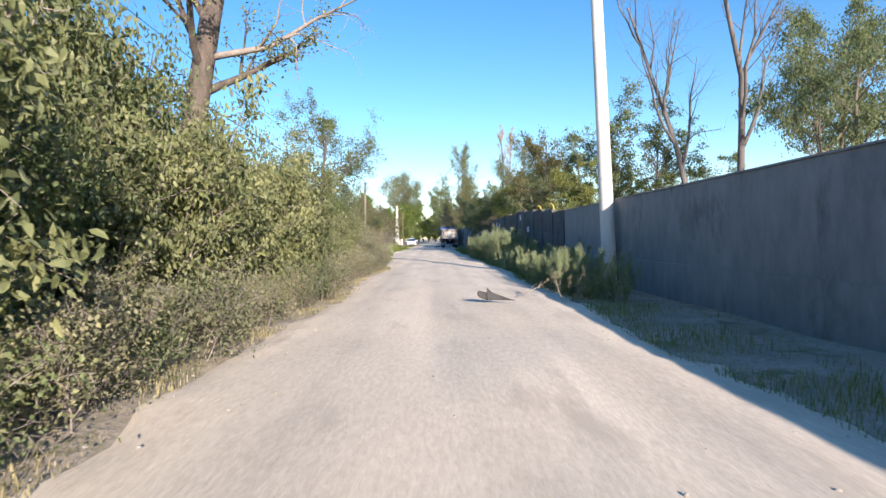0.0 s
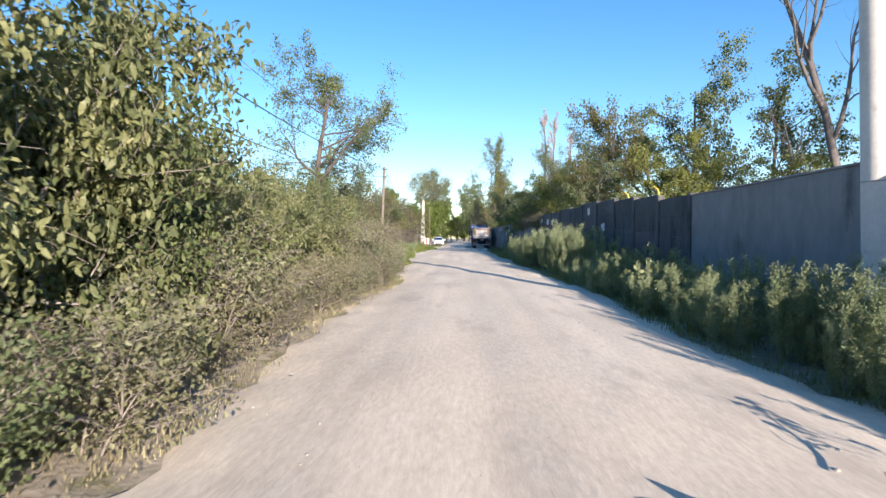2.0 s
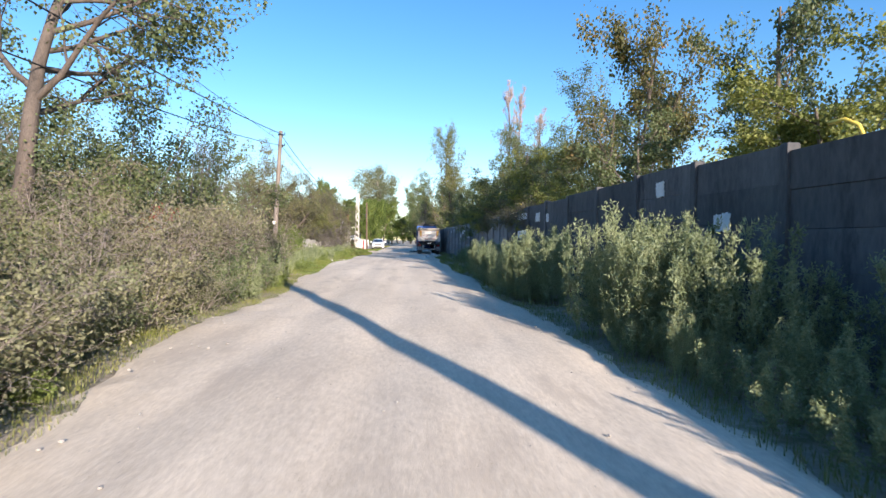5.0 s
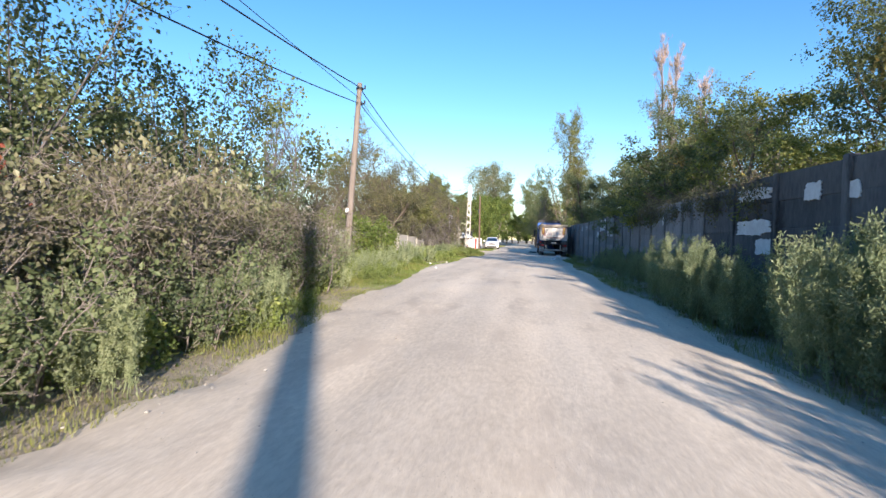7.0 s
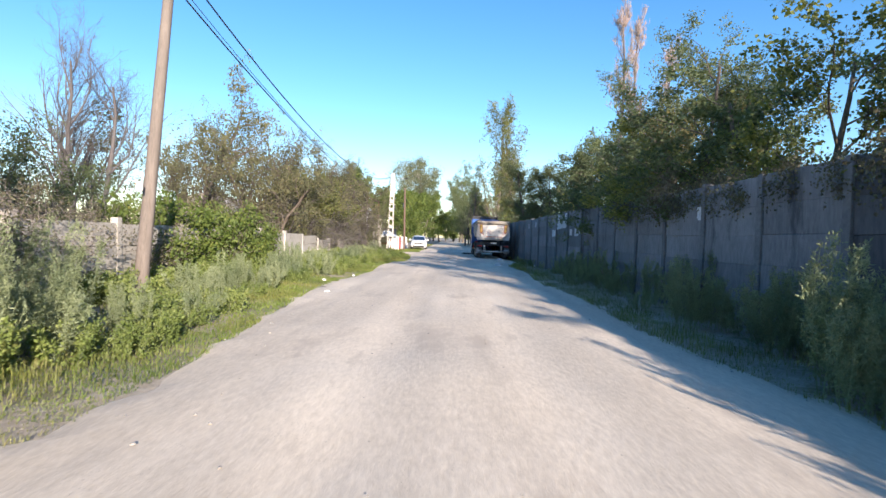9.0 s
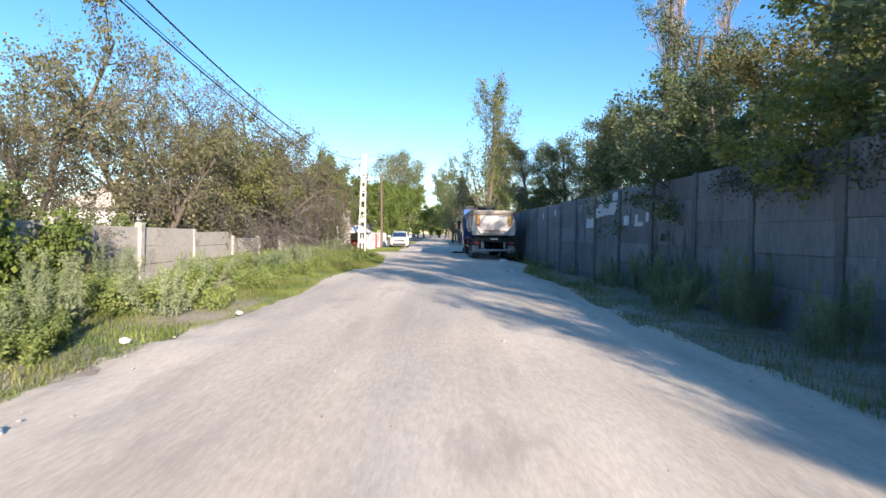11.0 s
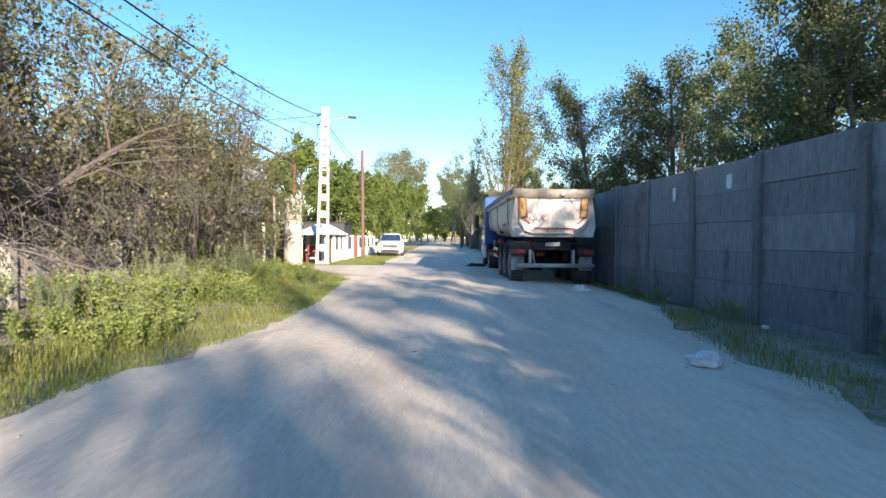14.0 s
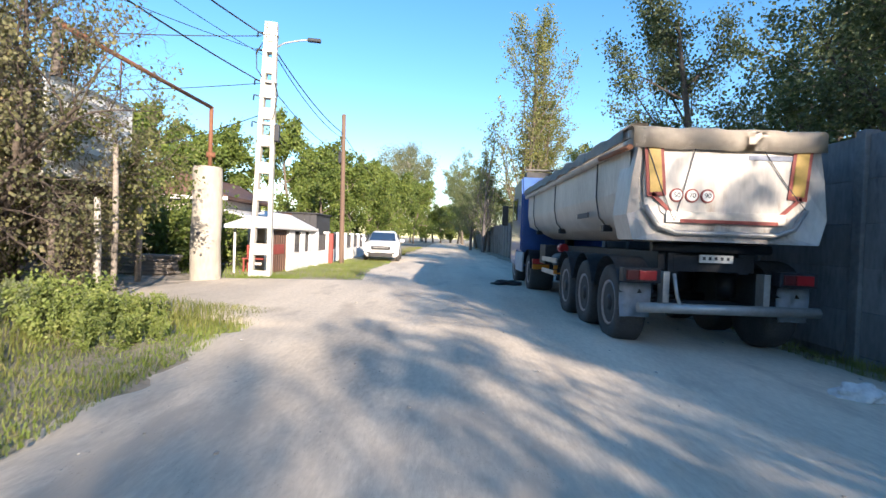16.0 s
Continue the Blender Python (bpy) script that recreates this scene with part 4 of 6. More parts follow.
def fittings(t, at, n=2):
    """Iron clamp bands and insulators near the top of a pole; at is in the pole's own measure."""
    for k in range(n):
        z = at[2] - 0.55 * k
        part("clamp", tube(bmesh.new(), [(at[0], at[1], z - 0.04), (at[0], at[1], z + 0.04)], 0.135, 14), M_CHASSIS, t)
        part("insulator", tube(bmesh.new(), [(at[0] + 0.12, at[1], z), (at[0] + 0.2, at[1], z), (at[0] + 0.2, at[1], z + 0.12)], [0.015, 0.035, 0.03], 8), M_CHASSIS, t)


white_pole = round_pole("concrete_pole", "tall round pale concrete pole before the grey wall", (6.38, 16.9, -0.2), (6.02, 16.9, 11.0), 0.225, 0.165, M_POLE)
part("paint_band", tube(bmesh.new(), [(-0.074, 0, 2.28), (-0.075, 0, 2.3)], 0.217, 18), M_BAR, white_pole)
wood_pole = round_pole("wooden_pole", "leaning weathered wooden utility pole on the verge", (-5.72, 49.9, 0.05), (-5.6, 50.6, 6.85), 0.125, 0.09, M_WOODPOLE)
fittings(wood_pole, (0.12, 0.7, 6.6))
part("notice", boxes(((-0.02, -0.14, 2.0), (0.1, -0.12, 2.16))), M_PALE, wood_pole, "small white paper notice")
brown_pole = round_pole("wooden_pole", "brown wooden utility pole beside the white wall", (-4.85, 94.3, -0.1), (-4.95, 94.3, 6.3), 0.105, 0.085, M_BROWNPOLE)
part("junction_box", boxes(((-0.26, -0.1, 4.35), (-0.12, 0.1, 4.85)), bevel=0.02), M_CHASSIS, brown_pole)
back_pole = round_pole("wooden_pole", "weathered wooden utility pole by the bushes", (-7.2, -7.0, 0.0), (-7.2, -7.0, 8.6), 0.15, 0.11, M_WOODPOLE)


def lattice_pole():
    t = thing("lattice_pole", "pale concrete ladder-type utility pole with street lamp", "utility pole", m=pose(-5.36, 85.9, -0.12, 0, 1.0, 8))
    H = 6.85
    half = lambda z: 0.29 - 0.13 * z / H    # noqa: E731
    for sx in (-1, 1):
        bm = bmesh.new()
        rings = []
        for z in (-0.4, 0.0, H):
            h = half(max(z, 0))
            rings.append([bm.verts.new((sx * (h - d), y, z)) for d, y in ((0, -0.11), (0, 0.11), (0.125, 0.11), (0.105, -0.11))])
        for a, b in zip(rings, rings[1:]):
            for k in range(4):
                bm.faces.new((a[k], a[(k + 1) % 4], b[(k + 1) % 4], b[k]))
        bm.faces.new(rings[-1])
        bmesh.ops.recalc_face_normals(bm, faces=bm.faces[:])
        bmesh.ops.bevel(bm, geom=bm.edges[:], offset=0.012, segments=1, affect="EDGES")
        part("leg", bm, M_LATTICE, t)
    z = 0.0
    k = 0
    while z < H - 0.2:
        thick = 0.3 if z < 5.0 else 0.42
        h = half(z) - 0.02
        part("rung", boxes(((-h, -0.08, z), (h, 0.08, min(z + thick, H))), bevel=0.012), M_LATTICE, t)
        z += 0.72 if z < 3.6 else 0.6
        k += 1
    part("cap", boxes(((-half(H), -0.11, H - 0.5), (half(H), 0.11, H + 0.02)), bevel=0.012), M_LATTICE, t)
    arm = part("lamp_arm", tube(bmesh.new(), [(0.1, 0, 6.2), (0.35, 0, 6.38), (0.75, -0.02, 6.48), (1.05, -0.03, 6.52)], 0.022, 8), M_BAR, t)
    part("lamp_head", box(bmesh.new(), (0.95, -0.09, 6.47), (1.3, 0.05, 6.56), 0.025), M_CHASSIS, arm)
    for zc in (6.55, 6.1, 5.3, 4.9, 4.2):
        part("clamp", boxes(((-half(zc) - 0.015, -0.125, zc - 0.03), (half(zc) + 0.015, 0.125, zc + 0.03)), bevel=0.006), M_BAR, t)
        part("insulator", tube(bmesh.new(), [(-half(zc) - 0.02, -0.1, zc), (-half(zc) - 0.14, -0.12, zc + 0.02), (-half(zc) - 0.15, -0.12, zc - 0.12)], 0.022, 6), M_CHASSIS, t)
    part("fuse_box", boxes(((half(4) - 0.02, -0.1, 3.75), (half(4) + 0.12, 0.1, 4.2)), bevel=0.02), M_CHASSIS, t)
    part("hanging_loop", tube(bmesh.new(), [(-0.18, -0.12, 6.3), (-0.32, -0.14, 6.0), (-0.3, -0.14, 5.6), (-0.16, -0.13, 5.4)], 0.014, 6), M_CABLE, t)
    part("hanging_loop", tube(bmesh.new(), [(0.16, -0.12, 5.3), (0.26, -0.12, 5.0), (0.2, -0.12, 4.5), (0.16, -0.12, 4.3)], 0.014, 6), M_CABLE, t)
    return t


lattice_pole()


def cable(label, a, b, sag, r=0.014):
    n = 28
    a, b = Vector(a), Vector(b)
    pts = [a.lerp(b, k / n) - Vector((0, 0, sag * 4 * (k / n) * (1 - k / n))) for k in range(n + 1)]
    ob = part("overhead_cable", tube(bmesh.new(), pts, r, 6), M_CABLE)
    return tagged(ob, label, "cable", "overhead cables")


LINE = "black overhead cable strung between utility poles"
cable(LINE, (-7.1, -7, 8.0), (-5.6, 50.5, 6.7), 1.6, 0.02)
cable(LINE, (-7.15, -7, 6.6), (-5.6, 50.5, 6.1), 1.95, 0.018)
cable(LINE, (-7.1, -7, 8.3), (-5.6, 50.5, 6.3), 0.4, 0.01)
cable(LINE, (-5.6, 50.5, 6.7), (-5.4, 85.9, 6.4), 1.5, 0.018)
cable(LINE, (-5.6, 50.5, 6.15), (-5.5, 85.9, 5.2), 1.1, 0.016)
cable(LINE, (-5.6, 50.5, 6.3), (-5.45, 85.9, 5.9), 1.4, 0.008)
cable(LINE, (-5.3, 85.9, 6.3), (-4.95, 94.3, 5.5), 0.25, 0.016)
cable(LINE, (-5.3, 85.9, 6.2), (-4.95, 94.3, 5.3), 0.35, 0.012)
cable(LINE, (-5.3, 85.9, 5.2), (-5.0, 94.3, 4.7), 0.3, 0.012)
cable(LINE, (-5.3, 85.9, 4.2), (-5.05, 94.3, 4.6), 0.7, 0.008)
cable(LINE, (-4.95, 94.3, 5.5), (-5.6, 128, 5.4), 0.7, 0.014)
cable("black service cable running to a garden", (-5.5, 85.9, 6.4), (-17, 80, 5.2), 0.4, 0.012)
cable("black service cable running to a garden", (-5.5, 85.9, 5.15), (-15, 86.5, 4.9), 0.15, 0.01)
cable("black service cable running to a garden", (-5.5, 85.9, 4.3), (-14, 92, 4.0), 0.2, 0.012)
cable("black service cable running to a garden", (-5.5, 85.9, 6.0), (-9, 74, 5.2), 0.25, 0.009)


# ---- gate post, gas pipe and sign ----
def gate_column():
    t = thing("gate_column", "stout round plastered gate column with a rusty pipe on top", "gate post", m=pose(-6.3, 84.75, -0.05))
    bm = tube(bmesh.new(), [(0, 0, -0.3), (0.02, 0, 0.0), (-0.01, 0, 0.9), (0.02, 0, 1.8), (0, 0, 2.74), (0, 0, 2.8)], [0.36, 0.36, 0.35, 0.345, 0.34, 0.31], 26)
    part("shaft", bm, M_COLUMN, t)
    # no hole is cut; its shaded inside is a dark-coloured disc
    part("hole_disc", tube(bmesh.new(), [(-0.02, -0.3, 1.18), (-0.02, -0.36, 1.18)], 0.05, 10), M_INK, t)
    return t


gate_column()
pipe = thing("pipe_portal", "rusty overhead pipe bridging the side drive", "pipe", m=pose(0, 0, 0))
part("riser", tube(bmesh.new(), [(-6.25, 84.75, 2.6), (-6.25, 84.75, 4.22)], 0.05, 10), M_RUST, pipe)
part("valve", tube(bmesh.new(), [(-6.33, 84.7, 3.05), (-6.15, 84.8, 3.05)], 0.07, 8), M_RUST, pipe)
part("span", tube(bmesh.new(), [(-6.25, 84.75, 4.2), (-6.35, 82.4, 4.24), (-6.45, 79.9, 4.3)], 0.045, 10), M_RUST, pipe)
part("far_riser", tube(bmesh.new(), [(-6.45, 79.9, 4.35), (-6.45, 79.9, -0.1)], 0.055, 10), M_WOODPOLE, pipe)


def hung_sign():
    t = thing("hanging_sign", "faded white sign board hanging under the pipe", "sign", m=pose(-6.4, 79.62, 1.97, 0, 0, 0))
    b = part("board", boxes(((-0.02, 0.0, 0.0), (0.02, 2.15, 1.42)), bevel=0.008), M_PALE, t)
    for k, (y, l) in enumerate(((0.2, 1.4), (0.3, 1.1), (0.2, 1.3), (0.4, 0.9))):
        part("writing_bar", boxes(((0.021, y, 1.15 - 0.28 * k), (0.026, y + l, 1.27 - 0.28 * k))), M_BAR, b)
    part("sign_rail", boxes(((-0.035, -0.03, 1.42), (0.035, 2.18, 1.48))), M_BAR, t)
    part("sign_rail", boxes(((-0.035, -0.03, -0.04), (0.035, 2.18, 0.0))), M_BAR, t)
    for y in (0.35, 1.8):
        part("hanger", tube(bmesh.new(), [(0, y, 1.45), (0, y, 2.3)], 0.012, 6), M_RUST, t)
    return t


hung_sign()


def plank_stack():
    t = thing("plank_stack", "stack of grey weathered planks on the ground", "timber", m=pose(-8.6, 85.7, 0))
    r = random.Random(3)
    for k in range(6):
        for j in range(2):
            m = Matrix.Translation((r.uniform(-0.1, 0.1), 0.3 * j + r.uniform(-0.03, 0.03), 0.05 + 0.085 * k)) @ Matrix.Rotation(r.uniform(-0.03, 0.03), 4, "Z")
            part("plank", box(bmesh.new(), (-1.0, -0.12, -0.035), (1.0, 0.12, 0.035), 0.006, m), M_PLANK, t)
    return t


plank_stack()


# ---- white outbuilding and wall ----
def outbuilding():
    t = thing("outbuilding", "low white outbuilding with a pale hipped roof", "building", m=pose(-5.5, 87.2, 0))
    X1, Y1, H = -1.15, 4.7, 1.38
    # wall to the road, pierced by a door and two windows
    def strip(ya, yb, za, zb):
        part("wall", boxes(((-0.2, ya, za), (0.0, yb, zb))), M_WHITE, t)
    strip(0.0, 0.15, -0.3, H)
    strip(1.75, 2.35, -0.3, H)
    strip(2.35, 3.15, -0.3, 0.55)
    strip(3.15, 3.65, -0.3, H)
    strip(3.65, 4.3, -0.3, 0.55)
    strip(4.3, Y1, -0.3, H)
    part("lintel", boxes(((-0.2, 0.15, 1.3), (-0.003, 1.75, H)), ((-0.2, 2.35, 1.28), (-0.003, 3.15, H)), ((-0.2, 3.65, 1.28), (-0.003, 4.3, H))), M_WHITE, t)
    part("wall", boxes(((X1, Y1 - 0.2, -0.3), (-0.2, Y1, H))), M_WHITE, t)
    part("wall", boxes(((X1 - 0.2, 1.75, -0.3), (X1, Y1, H))), M_WHITE, t)
    part("canopy_post", tube(bmesh.new(), [(X1 + 0.05, 0.06, -0.3), (X1 + 0.05, 0.06, H)], 0.035, 10), M_WHITE, t)
    part("back_wall", boxes(((X1, 1.75, -0.3), (-0.2, 1.85, H))), M_BRICKROSE, t)
    d = part("door", boxes(((-0.14, 0.17, -0.1), (-0.09, 1.73, 1.29)), bevel=0.006), M_METALBROWN, t, "brown sheet metal double door")
    for k in range(7):
        part("door_rib", boxes(((-0.092, 0.28 + 0.22 * k, -0.05), (-0.07, 0.32 + 0.22 * k, 1.25)), bevel=0.004), M_METALBROWN, d)
    part("faded_mark", boxes(((-0.07, 0.4, 0.55), (-0.066, 1.45, 0.85))), M_REDPAINT, d)
    for ya, yb in ((2.36, 3.14), (3.66, 4.29)):
        w = part("window", boxes(((-0.13, ya, 0.56), (-0.11, yb, 1.27))), M_GLASS, t)
        for k in range(6):
            y = ya + (yb - ya) * (k + 0.5) / 6
            part("grille_bar", boxes(((-0.06, y - 0.01, 0.56), (-0.04, y + 0.01, 1.27))), M_DARKGATE, w)
        part("window_frame", boxes(((-0.11, ya, 0.56), (-0.07, ya + 0.05, 1.27)), ((-0.11, yb - 0.05, 0.56), (-0.07, yb, 1.27)), ((-0.11, ya + 0.05, 0.9), (-0.07, yb - 0.05, 0.94))), M_DARKGATE, w)
    bm = bmesh.new()
    lo = [bm.verts.new(p) for p in ((X1 - 0.12, -0.35, H + 0.01), (0.12, -0.35, H + 0.01), (0.12, Y1 + 0.3, H + 0.01), (X1 - 0.12, Y1 + 0.3, H + 0.01))]
    hi = [bm.verts.new(p) for p in ((-0.55, 0.9, 1.86), (-0.55, 3.6, 1.86))]
    for f in ((lo[0], lo[1], hi[0]), (lo[1], lo[2], hi[1], hi[0]), (lo[2], lo[3], hi[1]), (lo[3], lo[0], hi[0], hi[1]), (lo[3], lo[2], lo[1], lo[0])):
        bm.faces.new(f)
    part("roof", bm, M_ROOF, t, "pale sheet roof")
    part("fascia", boxes(((X1 - 0.12, -0.37, H - 0.08), (0.12, -0.35, H + 0.03)), ((0.12, -0.35, H - 0.06), (0.14, Y1 + 0.3, H + 0.03))), M_ROOF, t)
    return t


outbuilding()
bench = thing("garden_bench", "dark red wooden garden bench under the canopy", "bench", m=pose(-6.2, 87.9, -0.05))
part("seat", boxes(((-0.35, -0.2, 0.42), (0.4, 0.2, 0.46)), bevel=0.008), M_REDPAINT, bench)
part("backrest", boxes(((-0.35, 0.18, 0.55), (0.4, 0.22, 0.85)), bevel=0.008), M_REDPAINT, bench)
for x in (-0.3, 0.35):
    for y in (-0.16, 0.16):
        part("leg", boxes(((x - 0.025, y - 0.025, 0.0), (x + 0.025, y + 0.025, 0.42 if y < 0 else 0.85)), bevel=0.005), M_REDPAINT, bench)


def back_house():
    """A low house behind the gate column: gable wall, brown roof, a lean-to roof with a white gutter."""
    t = thing("back_house", "small stone-clad house with a brown roof behind the gate column", "house", m=pose(-10.55, 93.0, -0.25))
    part("wall", boxes(((-1.6, 0.0, -0.3), (1.0, 4.6, 2.7))), M_BRICKROSE, t)
    part("roof", prism(bmesh.new(), [(-2.0, 2.72), (1.5, 2.72), (1.5, 2.82), (-0.25, 3.7), (-2.0, 2.82)], -0.45, 4.9, "y"), M_METALBROWN, t, "brown sheet roof")
    part("fascia", boxes(((-2.0, -0.48, 2.66), (1.5, -0.45, 2.8))), M_WHITE, t)
    part("porch_roof", prism(bmesh.new(), [(1.0, 2.3), (2.2, 2.0), (2.2, 2.06), (1.0, 2.38)], -0.3, 3.2, "y"), M_ROOF, t, "pale sheet porch roof")
    part("gutter", tube(bmesh.new(), [(2.22, -0.35, 1.98), (2.22, 3.2, 1.98)], 0.05, 8), M_ROOF, t)
    part("downpipe", tube(bmesh.new(), [(2.22, -0.3, 1.95), (1.9, -0.3, 1.7), (1.1, -0.25, 1.5), (1.05, -0.2, 0.0)], 0.04, 8), M_ROOF, t)
    for x in (-0.7,):
        w = part("window", boxes(((x, -0.02, 1.0), (x + 0.9, 0.0, 2.0))), M_GLASS, t)
        part("window_frame", boxes(((x - 0.05, -0.05, 0.95), (x + 0.95, -0.02, 1.0)), ((x - 0.05, -0.05, 2.0), (x + 0.95, -0.02, 2.05)), ((x + 0.42, -0.05, 1.0), (x + 0.48, -0.02, 2.0))), M_WHITE, w)
    return t


back_house()


def white_fence():
    t = thing("white_fence", "white garden wall with pillars and dark grille panels", "fence", m=pose(-5.45, 92.0, 0))
    for k in range(7):
        y = 0.35 + 1.95 * k
        part("pillar", boxes(((-0.16, y - 0.16, -0.3), (0.04, y + 0.16, 1.32)), bevel=0.012), M_WHITE, t)
        part("plinth", boxes(((-0.12, y + 0.16, -0.3), (0.0, y + 1.79, 0.55)), bevel=0.008), M_WHITE, t)
        g = part("grille_panel", boxes(((-0.08, y + 0.16, 1.18), (-0.05, y + 1.79, 1.23)), ((-0.08, y + 0.16, 0.56), (-0.05, y + 1.79, 0.61))), M_DARKGATE, t)
        for j in range(12):
            yy = y + 0.22 + 0.135 * j
            part("upright", boxes(((-0.075, yy, 0.61), (-0.055, yy + 0.05, 1.18))), M_DARKGATE, g)
    part("red_post", boxes(((0.05, 2.2, -0.3), (0.22, 2.42, 1.25)), bevel=0.012), M_REDPAINT, t, "red painted post")
    return t


white_fence()
shed = thing("metal_shed", "dark sheet metal shed behind the white wall", "shed", m=pose(-7.4, 94.2, 0))
for k in range(9):
    part("sheet", boxes(((-0.9 + 0.26 * k, 0.0, -0.2), (-0.65 + 0.26 * k, 0.03 + 0.01 * (k % 2), 2.05)), bevel=0.004), M_METALBROWN if k in (3, 4) else M_DARKGATE, shed)
part("side", boxes(((1.42, 0.03, -0.2), (1.45, 2.6, 2.05))), M_DARKGATE, shed)
part("roof", boxes(((-1.0, -0.1, 2.05), (1.55, 2.7, 2.1)), bevel=0.01), M_DARKGATE, shed)

house = thing("garden_house", "small house with a pale tiled roof behind trees", "house", m=pose(-21.0, 90.0, 0))
part("wall", boxes(((-4, -5, -0.2), (3.5, 6, 2.7))), M_WHITE, house)
part("roof", prism(bmesh.new(), [(-4.5, 2.7), (4.0, 2.7), (-0.25, 4.6)], -5.5, 6.5, "y"), M_COVER, house)
for y in (-3.5, 0.0, 3.2):
    w = part("window", boxes(((3.5, y, 1.0), (3.53, y + 1.1, 2.1))), M_GLASS, house)
    part("window_frame", boxes(((3.53, y - 0.06, 0.94), (3.56, y + 1.16, 1.0)), ((3.53, y - 0.06, 2.1), (3.56, y + 1.16, 2.16)), ((3.53, y + 0.52, 1.0), (3.56, y + 0.58, 2.1))), M_WHITE, w)


# ---- wreckage and litter on the road ----
def rubber_piece():
    """A torn curved strip of tyre: a pointed lobe, a notch, then a long tapering tail."""
    t = thing("tyre_piece", "torn curved strip of black tyre on the road", "tyre", m=pose(1.8, 11.35, 0.03, 0, 0, -3))
    bm = bmesh.new()
    def strip(stations):
        prev = None
        for u, lo, hi in stations:
            y = 0.16 * math.sin(math.pi * u) - 0.05
            ring = [bm.verts.new((0.76 * u, y + q * 0.05 * (hi - lo) / 0.2, lo + (hi - lo) * q)) for q in (0, 0.35, 0.7, 1)]
            if prev:
                for k in range(3):
                    bm.faces.new((prev[k], ring[k], ring[k + 1], prev[k + 1])).smooth = True
            prev = ring
    strip(((0.0, 0.13, 0.19), (0.03, 0.1, 0.215), (0.1, 0.06, 0.2), (0.18, 0.025, 0.18), (0.25, 0.01, 0.165)))
    strip(((0.25, 0.01, 0.25), (0.28, 0.0, 0.235), (0.36, 0.0, 0.18), (0.5, 0.0, 0.125), (0.7, 0.0, 0.075), (0.88, 0.0, 0.03), (1.0, 0.0, 0.012)))
    bmesh.ops.remove_doubles(bm, verts=bm.verts[:], dist=0.0005)
    bmesh.ops.recalc_face_normals(bm, faces=bm.faces[:])
    bmesh.ops.solidify(bm, geom=bm.faces[:], thickness=0.014)
    part("carcass", bm, M_RUBBER, t)
    return t


rubber_piece()
def dropped_bag(seed, x, y, size, turn, mat=None, label="crumpled dirty white bag shape standing in for a pale thing on the road", flat=1.0):
    """A limp bag: a lumpy closed skin with creases, flat underneath."""
    bm = bmesh.new()
    bmesh.ops.create_icosphere(bm, subdivisions=4, radius=1.0)
    for v in bm.verts:
        p = v.co.copy()
        q = 1.0 + 0.42 * noise.noise(p * 1.7 + Vector((seed, 0, 0))) + 0.16 * noise.noise(p * 4.6 + Vector((0, seed, 0))) + 0.07 * abs(noise.noise(p * 11.0))
        v.co = Vector((p.x * 1.5 * q, p.y * 0.9 * q, (max(p.z, -0.35) * 0.72 * q + 0.3) * flat)) * size
    ob = part("dropped_bag", bm, mat or M_BAG, smooth=True)
    ob.matrix_basis = pose(x, y, ground_z(x, y) + 0.03, 0, 0, turn)
    return tagged(ob, label, "bag", "dropped bags")


# the two white bags stand in for unclear pale things lying here
dropped_bag(3, 2.5, 68.6, 0.13, 15)
dropped_bag(8, 3.3, 76.5, 0.14, -20)
dropped_bag(5, 1.35, 86.6, 0.26, 10, M_RAG, "flat black plastic sack lying beside the truck", 0.45)
rl2 = random.Random(12)
for k, (x, y) in enumerate(((4.9, 71.5), (5.3, 66.0), (-3.6, 55.2), (-3.2, 57.5), (4.7, 26.5), (-4.4, 62.4), (5.0, 75.4), (-2.9, 52.6))):
    bm = bmesh.new()
    bmesh.ops.create_icosphere(bm, subdivisions=2, radius=0.07)
    for v in bm.verts:
        v.co *= 0.7 + 0.6 * abs(noise.noise(v.co * 21 + Vector((k, 0, 0))))
        v.co.z *= 0.6
    ob = part("litter", bm, M_PALE)
    ob.matrix_basis = pose(x, y, ground_z(x, y) + 0.03, 0, 0, 40 * k)
    tagged(ob, "crumpled white scrap of plastic on the verge", "litter", "litter")

# ---- house in the yard behind the sign, and posts of the side drive ----
yard_house = thing("yard_house", "low pink-grey rendered house half hidden by fruit trees", "house", m=pose(-11.2, 82.6, 0))
part("wall", boxes(((-6.0, 0.0, -0.3), (-0.25, 0.25, 2.6))), M_BRICKROSE, yard_house)
part("wall", boxes(((-0.25, 0.0, -0.3), (0.0, 7.5, 0.95)), ((-0.25, 0.0, 2.0), (0.0, 7.5, 2.6)), ((-0.25, 0.0, 0.95), (0.0, 0.8, 2.0)), ((-0.25, 1.8, 0.95), (0.0, 3.4, 2.0)), ((-0.25, 4.4, 0.95), (0.0, 7.5, 2.0))), M_BRICKROSE, yard_house)
part("wall", boxes(((-6.0, 7.25, -0.3), (-0.25, 7.5, 2.6))), M_BRICKROSE, yard_house)
part("wall", boxes(((-6.25, 0.0, -0.3), (-6.0, 7.5, 2.6))), M_BRICKROSE, yard_house)
part("roof", prism(bmesh.new(), [(-6.7, 2.55), (0.45, 2.55), (0.45, 2.65), (-3.1, 4.3), (-6.7, 2.65)], -0.4, 7.9, "y"), M_METALBROWN, yard_house, "brown sheet roof")
